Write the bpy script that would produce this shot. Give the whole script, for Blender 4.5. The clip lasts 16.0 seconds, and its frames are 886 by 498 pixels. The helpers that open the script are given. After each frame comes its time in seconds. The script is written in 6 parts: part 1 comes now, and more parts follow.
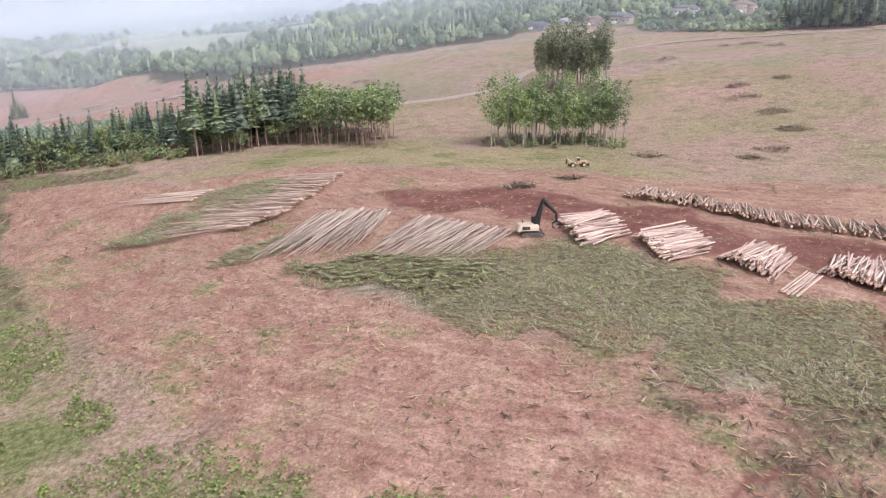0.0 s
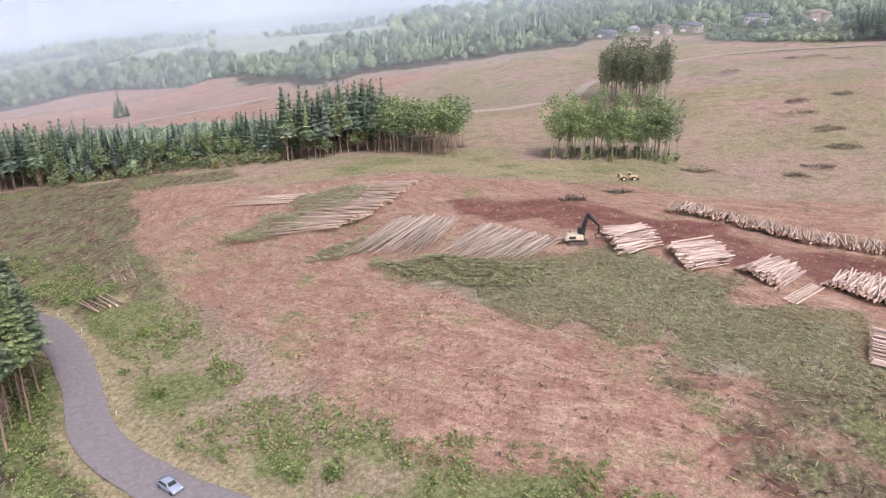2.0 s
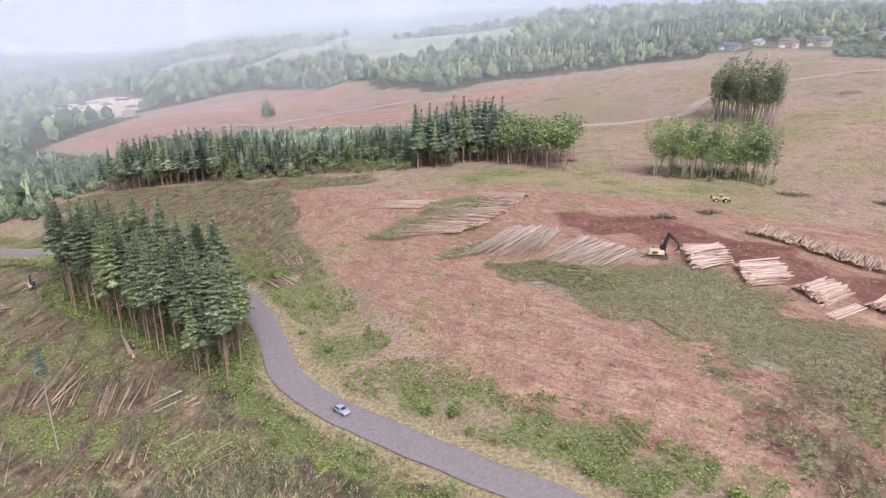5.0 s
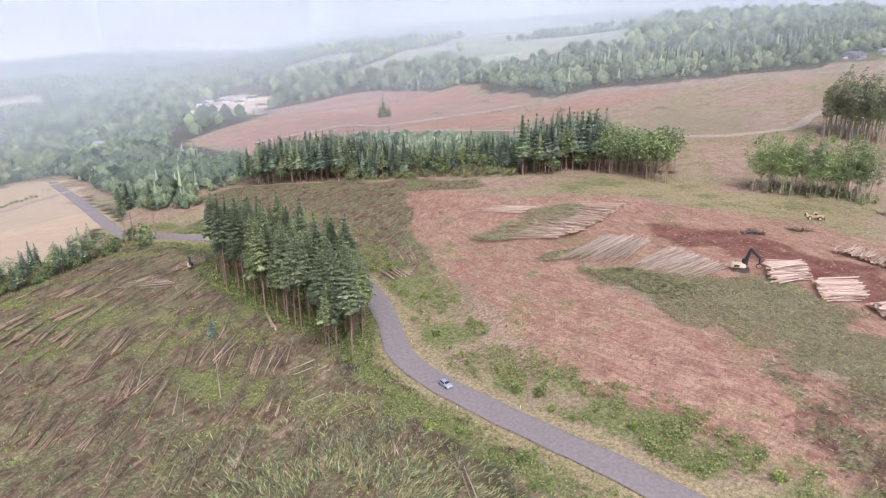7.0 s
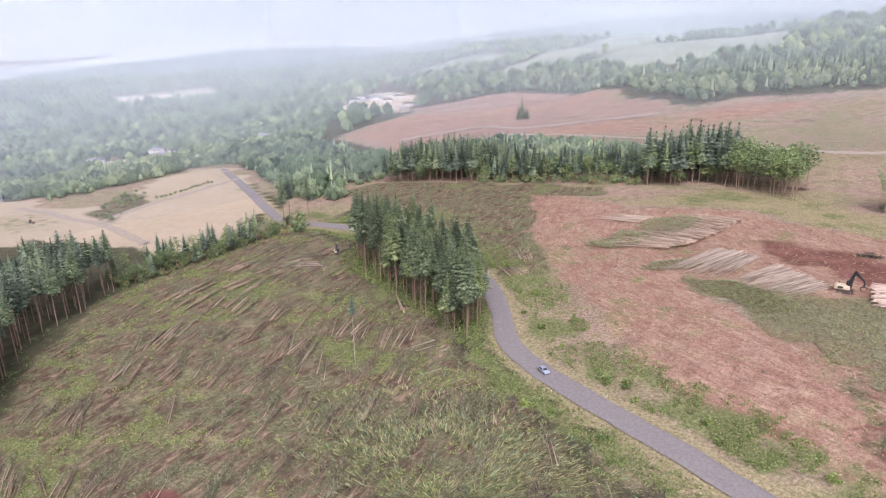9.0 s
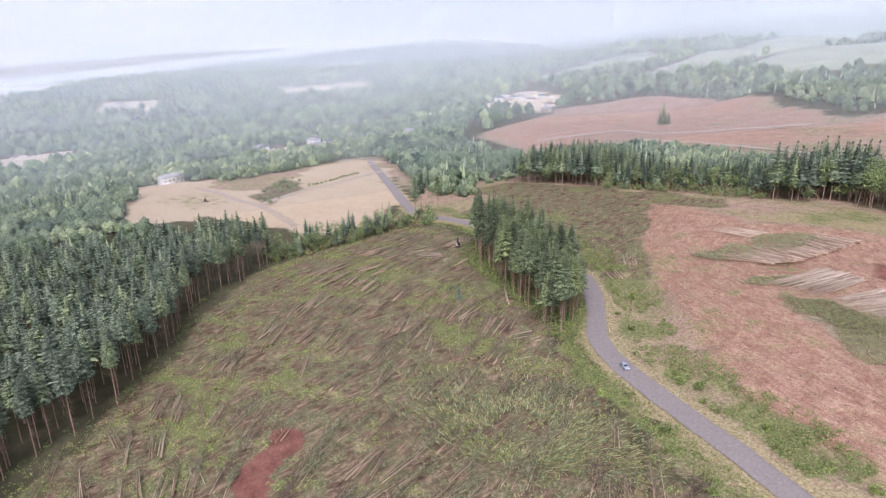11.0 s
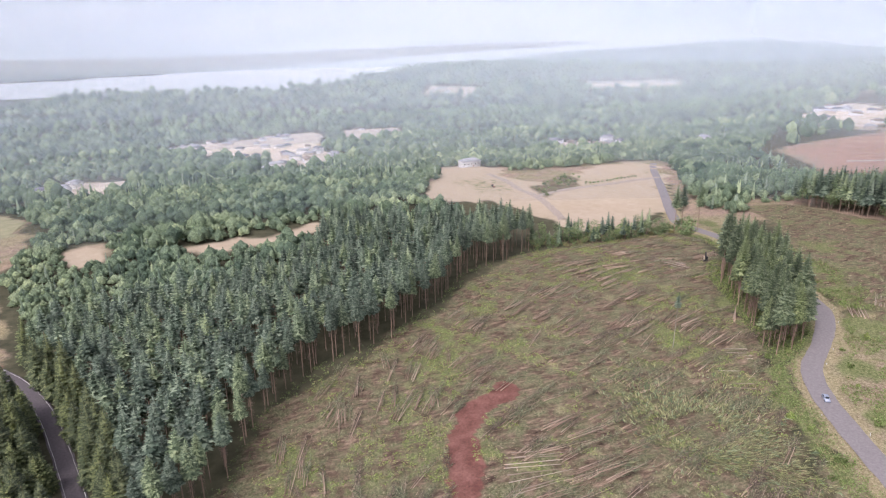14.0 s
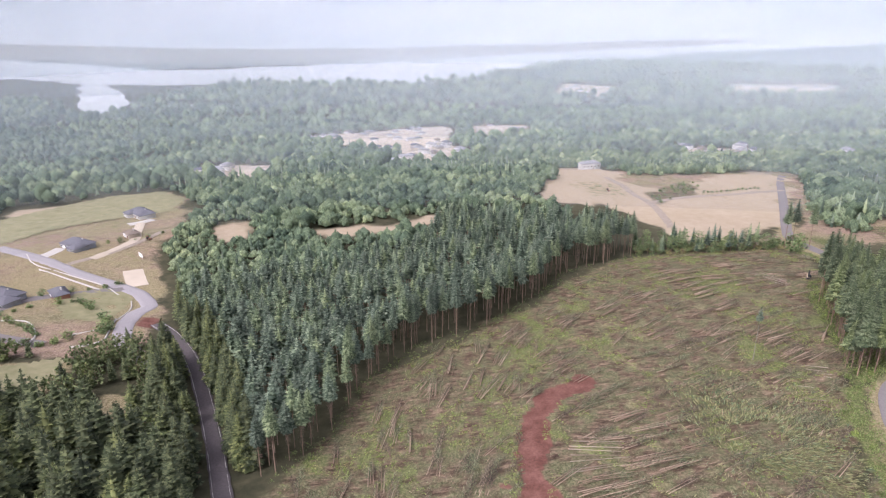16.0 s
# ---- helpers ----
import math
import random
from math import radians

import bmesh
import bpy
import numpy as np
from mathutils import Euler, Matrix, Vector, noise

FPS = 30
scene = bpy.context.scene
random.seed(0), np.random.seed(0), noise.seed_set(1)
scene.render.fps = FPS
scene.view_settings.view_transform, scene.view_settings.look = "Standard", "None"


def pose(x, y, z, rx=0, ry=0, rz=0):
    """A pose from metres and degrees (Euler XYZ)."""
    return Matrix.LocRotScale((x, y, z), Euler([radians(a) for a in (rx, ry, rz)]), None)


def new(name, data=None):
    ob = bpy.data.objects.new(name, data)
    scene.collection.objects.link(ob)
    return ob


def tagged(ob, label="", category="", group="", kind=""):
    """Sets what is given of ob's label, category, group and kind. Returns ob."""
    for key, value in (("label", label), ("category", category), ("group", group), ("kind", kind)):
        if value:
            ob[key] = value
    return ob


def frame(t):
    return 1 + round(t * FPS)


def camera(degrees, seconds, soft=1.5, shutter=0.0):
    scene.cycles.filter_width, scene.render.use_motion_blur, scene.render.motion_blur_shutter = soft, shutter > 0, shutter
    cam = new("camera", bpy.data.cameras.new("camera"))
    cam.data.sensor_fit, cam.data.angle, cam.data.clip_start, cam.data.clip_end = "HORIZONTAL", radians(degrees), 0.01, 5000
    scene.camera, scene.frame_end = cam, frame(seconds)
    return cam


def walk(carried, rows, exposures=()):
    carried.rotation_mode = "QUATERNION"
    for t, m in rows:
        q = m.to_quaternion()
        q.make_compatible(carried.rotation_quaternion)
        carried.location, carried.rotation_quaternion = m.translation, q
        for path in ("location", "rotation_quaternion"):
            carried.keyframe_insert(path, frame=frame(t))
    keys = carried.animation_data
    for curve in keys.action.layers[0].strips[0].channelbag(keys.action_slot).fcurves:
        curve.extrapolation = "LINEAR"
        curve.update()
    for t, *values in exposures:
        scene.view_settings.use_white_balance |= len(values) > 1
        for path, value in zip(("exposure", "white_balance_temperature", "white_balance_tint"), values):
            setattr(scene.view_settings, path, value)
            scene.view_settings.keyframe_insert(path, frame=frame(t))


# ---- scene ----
cam = camera(65.0, 16.0, 1.25)
METRES, EYE, TILT, LEAN, TURN = 230.0, 55.0, -19.0, 0.5, 0.0
ROWS = [
    (0.0, 0.0, 0.0, 0.0, 0.0, 0.0, -0.0),
    (0.5, 0.0009, -0.0284, 0.0015, 1.02, -0.07, -0.35),
    (1.0, 0.0024, -0.0581, 0.0029, 2.41, -0.14, -0.86),
    (1.5, 0.0042, -0.0867, 0.0044, 3.83, -0.22, -1.36),
    (2.0, 0.0067, -0.1164, 0.0058, 5.33, -0.29, -1.87),
    (2.5, 0.0097, -0.1455, 0.0072, 6.76, -0.37, -2.38),
    (3.0, 0.0134, -0.1749, 0.0089, 8.26, -0.49, -2.92),
    (5.5, 0.0401, -0.316, 0.0175, 16.51, -1.34, -5.73),
    (6.0, 0.0478, -0.3448, 0.0195, 18.71, -1.6, -6.41),
    (6.5, 0.0581, -0.3716, 0.0215, 20.84, -1.89, -7.0),
    (7.0, 0.071, -0.3986, 0.0239, 23.11, -2.25, -7.65),
    (7.5, 0.0857, -0.4234, 0.0267, 25.73, -2.67, -8.42),
    (8.0, 0.1043, -0.4485, 0.0299, 28.7, -3.17, -9.25),
    (8.5, 0.1241, -0.4711, 0.0335, 31.52, -3.72, -10.0),
    (9.0, 0.1478, -0.4924, 0.0382, 34.5, -4.35, -10.78),
    (11.5, 0.2903, -0.5655, 0.0703, 49.87, -8.2, -14.42),
    (12.0, 0.3224, -0.5755, 0.079, 53.33, -9.18, -15.15),
    (12.5, 0.3534, -0.5832, 0.0881, 57.11, -10.3, -15.86),
    (13.0, 0.3859, -0.5893, 0.0983, 61.68, -11.7, -16.59),
    (13.5, 0.4176, -0.5939, 0.1089, 66.82, -13.33, -17.29),
    (14.0, 0.4502, -0.5953, 0.1205, 72.19, -15.09, -17.87),
    (14.5, 0.4816, -0.5938, 0.133, 74.84, -16.05, -18.14),
    (15.0, 0.5128, -0.5923, 0.1462, 77.33, -16.95, -18.4),
    (15.5, 0.5419, -0.5901, 0.1588, 80.84, -18.16, -18.62),
    (16.0, 0.573, -0.5856, 0.1734, 83.83, -19.22, -18.78),
]
walk(cam, [(t, pose(0, 0, EYE, TILT, LEAN, TURN) @ pose(METRES * x, METRES * y, METRES * z, 90 + pitch, roll, yaw)) for t, x, y, z, yaw, pitch, roll in ROWS], [(0.0, 0.33, 6120.0, 23.5), (16.0, 0.33, 6120.0, 23.5)])

# ---- light ----
SUN_DIR = (radians(50), radians(140))
world = bpy.data.worlds.new("sky")
scene.world = world
world.use_nodes = True
wn, wl = world.node_tree.nodes, world.node_tree.links
sky = wn.new("ShaderNodeTexSky")
sky.sky_type, sky.sun_disc = "NISHITA", False
sky.sun_elevation, sky.sun_rotation = SUN_DIR
sky.air_density, sky.dust_density, sky.ozone_density = 1.0, 6.0, 1.0
pale = wn.new("ShaderNodeHueSaturation")
pale.inputs["Saturation"].default_value = 0.3
wl.new(sky.outputs[0], pale.inputs["Color"])
wl.new(pale.outputs[0], wn["Background"].inputs["Color"])
wn["Background"].inputs["Strength"].default_value = 0.15
lamp = bpy.data.lights.new("sun", "SUN")
lamp.energy, lamp.angle, lamp.color = 1.0, radians(20), (1.0, 0.97, 0.92)
sun = new("sun", lamp)
sun.rotation_euler = (radians(90) - SUN_DIR[0], 0, radians(180) - SUN_DIR[1])

# ---- materials ----


def nodes_of(name, rough=0.9, spec=0.2):
    m = bpy.data.materials.new(name)
    m.use_nodes = True
    b = m.node_tree.nodes["Principled BSDF"]
    b.inputs["Roughness"].default_value = rough
    b.inputs["Specular IOR Level"].default_value = spec
    return m, m.node_tree, b


def noise_node(nt, scale, detail=4.0, stretch=(1, 1, 1), turn=0.0, rough=0.6, obj=False):
    co = nt.nodes.new("ShaderNodeTexCoord")
    mp = nt.nodes.new("ShaderNodeMapping")
    mp.inputs["Scale"].default_value = stretch
    mp.inputs["Rotation"].default_value = (0, 0, radians(turn))
    n = nt.nodes.new("ShaderNodeTexNoise")
    n.inputs["Scale"].default_value, n.inputs["Detail"].default_value = scale, detail
    n.inputs["Roughness"].default_value = rough
    nt.links.new(co.outputs["Object"], mp.inputs[0])
    nt.links.new(mp.outputs[0], n.inputs["Vector"])
    return n.outputs["Fac"]


def ramp(nt, fac, stops):
    r = nt.nodes.new("ShaderNodeValToRGB")
    e = r.color_ramp.elements
    while len(e) < len(stops):
        e.new(0.5)
    for el, (p, c) in zip(e, stops):
        el.position, el.color = p, (*c, 1)
    nt.links.new(fac, r.inputs[0])
    return r.outputs[0]


def mixed(nt, fac, a, b, how="MIX"):
    n = nt.nodes.new("ShaderNodeMix")
    n.data_type, n.blend_type = "RGBA", how
    for sock, v in ((n.inputs[0], fac), (n.inputs[6], a), (n.inputs[7], b)):
        if isinstance(v, (int, float)):
            sock.default_value = v
        elif isinstance(v, tuple):
            sock.default_value = (*v, 1)
        else:
            nt.links.new(v, sock)
    return n.outputs[2]


def bumped(nt, bsdf, height, strength, dist):
    b = nt.nodes.new("ShaderNodeBump")
    b.inputs["Strength"].default_value, b.inputs["Distance"].default_value = strength, dist
    nt.links.new(height, b.inputs["Height"])
    nt.links.new(b.outputs[0], bsdf.inputs["Normal"])


def simple(name, a, b, scale=3.0, rough=0.8, spec=0.2, metal=0.0, stretch=(1, 1, 1), bump=0.0):
    m, nt, p = nodes_of(name, rough, spec)
    f = noise_node(nt, scale, 5, stretch)
    nt.links.new(ramp(nt, f, ((0.3, a), (0.7, b))), p.inputs["Base Color"])
    p.inputs["Metallic"].default_value = metal
    if bump:
        bumped(nt, p, f, bump, 0.05)
    return m


def leafy(name, dark, mid, pale_, spread=0.5, sheen=0.0):
    """Foliage whose tint varies from clump to clump and from plant to plant."""
    m, nt, p = nodes_of(name, 0.7, 0.3)
    p.inputs["Sheen Weight"].default_value, p.inputs["Sheen Roughness"].default_value = sheen, 0.6
    g = nt.nodes.new("ShaderNodeNewGeometry")
    o = nt.nodes.new("ShaderNodeObjectInfo")
    c = ramp(nt, g.outputs["Random Per Island"], ((0.0, dark), (0.55, mid), (1.0, pale_)))
    a = nt.nodes.new("ShaderNodeAttribute")
    a.attribute_name = "tint"
    add = nt.nodes.new("ShaderNodeMath")
    add.operation = "ADD"
    nt.links.new(a.outputs["Fac"], add.inputs[0])
    nt.links.new(o.outputs["Random"], add.inputs[1])
    fr = nt.nodes.new("ShaderNodeMath")
    fr.operation = "FRACT"
    nt.links.new(add.outputs[0], fr.inputs[0])
    t = ramp(nt, fr.outputs[0], ((0.0, (1 - spread * 0.6,) * 3), (0.5, (1, 1, 0.97)), (1.0, (1 + spread * 0.5, 1 + spread * 0.42, 1 - spread * 0.1))))
    c = mixed(nt, 1.0, c, t, "MULTIPLY")
    nt.links.new(c, p.inputs["Base Color"])
    thin = nt.nodes.new("ShaderNodeBsdfTranslucent")
    nt.links.new(c, thin.inputs["Color"])
    both = nt.nodes.new("ShaderNodeMixShader")
    both.inputs[0].default_value = 0.12
    nt.links.new(p.outputs[0], both.inputs[1])
    nt.links.new(thin.outputs[0], both.inputs[2])
    nt.links.new(both.outputs[0], nt.nodes["Material Output"].inputs["Surface"])
    return m


M = {}
M["fir"] = leafy("fir_needles", (0.05, 0.078, 0.055), (0.148, 0.203, 0.147), (0.34, 0.41, 0.3), 0.6)
M["palefir"] = leafy("pale_fir_needles", (0.062, 0.09, 0.05), (0.175, 0.23, 0.13), (0.37, 0.43, 0.26), 0.6)
M["darkfir"] = leafy("dark_fir_needles", (0.045, 0.062, 0.033), (0.115, 0.145, 0.075), (0.25, 0.28, 0.14), 0.6)
M["bush"] = leafy("dark_bush_leaves", (0.07, 0.095, 0.04), (0.13, 0.165, 0.07), (0.22, 0.26, 0.12), 0.4)
M["alder"] = leafy("alder_leaves", (0.16, 0.225, 0.1), (0.26, 0.345, 0.16), (0.37, 0.455, 0.23), 0.35)
M["greyleaf"] = leafy("grey_green_leaves", (0.13, 0.16, 0.105), (0.225, 0.26, 0.175), (0.34, 0.37, 0.26), 0.35)
M["broad"] = leafy("broad_leaves", (0.11, 0.155, 0.07), (0.195, 0.265, 0.12), (0.31, 0.38, 0.19), 0.4)
M["weed"] = leafy("weeds", (0.115, 0.165, 0.045), (0.22, 0.295, 0.09), (0.36, 0.42, 0.175), 0.5)
M["dryweed"] = leafy("dry_weeds", (0.2, 0.17, 0.08), (0.32, 0.28, 0.14), (0.45, 0.4, 0.22), 0.3)
M["slash_green"] = leafy("cut_branches_green", (0.13, 0.15, 0.075), (0.26, 0.285, 0.155), (0.46, 0.47, 0.3), 0.45)
M["slash_grey"] = leafy("cut_branches_grey", (0.08, 0.063, 0.043), (0.185, 0.15, 0.105), (0.41, 0.34, 0.245), 0.3)
M["slash_dark"] = leafy("rotting_branches", (0.05, 0.038, 0.029), (0.115, 0.088, 0.066), (0.24, 0.19, 0.145), 0.3)
M["slash_cut"] = leafy("wilted_fir_boughs", (0.055, 0.064, 0.035), (0.165, 0.18, 0.1), (0.39, 0.395, 0.25), 0.5)
M["stick"] = leafy("dry_sticks", (0.32, 0.26, 0.19), (0.46, 0.39, 0.3), (0.62, 0.54, 0.43), 0.3)
M["slash_brown"] = leafy("cut_branches_brown", (0.09, 0.056, 0.04), (0.25, 0.165, 0.115), (0.52, 0.4, 0.3), 0.4)
M["deadfoliage"] = leafy("yellowing_leaves", (0.2, 0.19, 0.08), (0.3, 0.28, 0.13), (0.4, 0.36, 0.19), 0.3)


def canopy_material(name, dark, mid, pale_):
    """Leaf masses of a broadleaf crown: tinted clump by clump and tree by tree, mottled and rough."""
    m, nt, p = nodes_of(name, 0.85, 0.15)
    a = nt.nodes.new("ShaderNodeAttribute")
    a.attribute_name = "tint"
    g = nt.nodes.new("ShaderNodeNewGeometry")
    f = noise_node(nt, 0.9, 5, rough=0.75)
    w = noise_node(nt, 0.009, 4)
    c = ramp(nt, a.outputs["Fac"], ((0.0, dark), (0.5, mid), (1.0, pale_)))
    c = mixed(nt, 1.0, c, ramp(nt, g.outputs["Random Per Island"], ((0.0, (0.8, 0.82, 0.84)), (1.0, (1.22, 1.2, 1.12)))), "MULTIPLY")
    c = mixed(nt, 1.0, c, ramp(nt, f, ((0.36, (0.5, 0.52, 0.52)), (0.5, (1, 1, 1)), (0.64, (1.5, 1.48, 1.4)))), "MULTIPLY")
    c = mixed(nt, 1.0, c, ramp(nt, w, ((0.36, (0.66, 0.74, 0.78)), (0.64, (1.3, 1.26, 1.12)))), "MULTIPLY")
    nt.links.new(c, p.inputs["Base Color"])
    bumped(nt, p, f, 1.0, 1.4)
    return m


M["canopy"] = canopy_material("broadleaf_crowns", (0.097, 0.138, 0.1), (0.165, 0.22, 0.148), (0.255, 0.315, 0.205))
M["asphalt_dark"] = simple("dark_asphalt", (0.11, 0.095, 0.098), (0.16, 0.14, 0.145), 1.3, 0.9, 0.25)
M["skidder_yellow"] = simple("faded_yellow_paint", (0.42, 0.3, 0.17), (0.56, 0.42, 0.27), 3, 0.7, 0.3)
M["bark"] = simple("fir_bark", (0.25, 0.165, 0.12), (0.45, 0.33, 0.26), 2.5, 0.95, 0.1, stretch=(1, 1, 0.2))
M["palebark"] = simple("alder_bark", (0.3, 0.27, 0.22), (0.5, 0.46, 0.39), 3.0, 0.95, 0.1, stretch=(1, 1, 0.3))
M["twig"] = simple("dead_twigs", (0.2, 0.135, 0.1), (0.36, 0.26, 0.2), 2.0)


def log_material(name, a, b, c):
    m, nt, p = nodes_of(name, 0.85, 0.2)
    o = nt.nodes.new("ShaderNodeObjectInfo")
    g = nt.nodes.new("ShaderNodeNewGeometry")
    add = nt.nodes.new("ShaderNodeMath")
    add.operation = "ADD"
    nt.links.new(o.outputs["Random"], add.inputs[0])
    nt.links.new(g.outputs["Random Per Island"], add.inputs[1])
    fr = nt.nodes.new("ShaderNodeMath")
    fr.operation = "FRACT"
    nt.links.new(add.outputs[0], fr.inputs[0])
    base = ramp(nt, fr.outputs[0], ((0.0, a), (0.5, b), (1.0, c)))
    f = noise_node(nt, 2.0, 6, (0.25, 2.5, 2.5))
    nt.links.new(mixed(nt, 0.75, base, ramp(nt, f, ((0.3, (0.55, 0.5, 0.46)), (0.65, (1.15, 1.12, 1.1)))), "MULTIPLY"), p.inputs["Base Color"])
    bumped(nt, p, f, 0.4, 0.03)
    return m


M["log"] = log_material("scuffed_log_bark", (0.29, 0.215, 0.165), (0.43, 0.345, 0.275), (0.6, 0.5, 0.41))
M["polelog"] = log_material("peeled_pole", (0.42, 0.32, 0.265), (0.58, 0.465, 0.395), (0.75, 0.635, 0.55))
M["pole"] = log_material("felled_fir_pole", (0.27, 0.19, 0.14), (0.4, 0.3, 0.225), (0.6, 0.48, 0.37))
M["weathered"] = log_material("weathered_pole", (0.27, 0.215, 0.17), (0.41, 0.345, 0.285), (0.58, 0.5, 0.42))
M["logend"] = simple("fresh_cut_wood", (0.52, 0.34, 0.23), (0.7, 0.52, 0.39), 4.0, 0.8)
M["asphalt"] = simple("worn_asphalt", (0.2, 0.178, 0.176), (0.27, 0.245, 0.24), 1.3, 0.9, 0.25, bump=0.2)
M["pasture"] = simple("pale_pasture_grass", (0.27, 0.31, 0.23), (0.37, 0.4, 0.31), 0.02, 0.95, 0.1)
M["lot"] = simple("graded_pale_lots", (0.48, 0.41, 0.32), (0.68, 0.59, 0.48), 0.03, 0.95, 0.1)
M["lawn"] = simple("dry_olive_lawn", (0.24, 0.235, 0.13), (0.36, 0.33, 0.2), 0.15, 0.95, 0.1)
M["asphalt_pale"] = simple("pale_weathered_asphalt", (0.33, 0.305, 0.315), (0.42, 0.395, 0.4), 1.3, 0.9, 0.25)
M["track"] = simple("packed_gravel_track", (0.3, 0.25, 0.2), (0.42, 0.36, 0.3), 0.6, 0.95)
M["paint_white"] = simple("white_paint", (0.7, 0.7, 0.68), (0.82, 0.82, 0.8), 6, 0.6)
M["line"] = simple("road_paint", (0.55, 0.54, 0.5), (0.75, 0.74, 0.7), 3, 0.7)
M["concrete"] = simple("pale_concrete", (0.5, 0.47, 0.43), (0.64, 0.61, 0.57), 2.0, 0.9)
M["yellow"] = simple("machine_yellow", (0.5, 0.41, 0.27), (0.64, 0.55, 0.4), 3, 0.55, 0.4)
M["black"] = simple("greasy_black_steel", (0.02, 0.02, 0.022), (0.05, 0.05, 0.05), 5, 0.5, 0.4)
M["steel"] = simple("track_steel", (0.1, 0.08, 0.07), (0.2, 0.16, 0.14), 6, 0.6, 0.4, 0.5)
M["rubber"] = simple("tyre_rubber", (0.02, 0.02, 0.02), (0.05, 0.045, 0.04), 6, 0.85)
M["carpaint"] = simple("silver_blue_paint", (0.3, 0.34, 0.42), (0.36, 0.4, 0.48), 1, 0.25, 0.5)
M["glass"] = simple("dark_window_glass", (0.02, 0.025, 0.03), (0.04, 0.045, 0.05), 1, 0.08, 0.5)
M["roof"] = simple("grey_shingles", (0.13, 0.13, 0.15), (0.21, 0.21, 0.24), 2.5, 0.9, bump=0.3)
M["roof_brown"] = simple("brown_shingles", (0.2, 0.16, 0.13), (0.3, 0.25, 0.21), 2.5, 0.9, bump=0.3)
M["roof_pale"] = simple("pale_metal_roof", (0.3, 0.3, 0.31), (0.42, 0.42, 0.43), 2.5, 0.6)
M["wall_white"] = simple("white_siding", (0.62, 0.61, 0.58), (0.74, 0.73, 0.7), 2, 0.8)
M["wall_tan"] = simple("tan_siding", (0.42, 0.36, 0.29), (0.54, 0.47, 0.39), 2, 0.8)
M["wall_grey"] = simple("grey_siding", (0.26, 0.27, 0.29), (0.36, 0.37, 0.39), 2, 0.8)
M["wall_red"] = simple("red_brown_siding", (0.25, 0.12, 0.09), (0.36, 0.19, 0.14), 2, 0.85)
M["redearth"] = simple("bare_red_earth", (0.17, 0.085, 0.07), (0.27, 0.14, 0.115), 0.7, 0.95, 0.1, bump=0.4)


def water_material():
    m, nt, p = nodes_of("river_water_glare", 0.35, 1.0)
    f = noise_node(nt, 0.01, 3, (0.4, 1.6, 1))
    # The sky's glare on the water is put into this near-white base colour.
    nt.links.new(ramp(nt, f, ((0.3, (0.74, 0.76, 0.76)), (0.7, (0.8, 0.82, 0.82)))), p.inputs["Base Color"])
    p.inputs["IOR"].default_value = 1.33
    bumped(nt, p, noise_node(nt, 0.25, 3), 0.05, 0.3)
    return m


M["water"] = water_material()


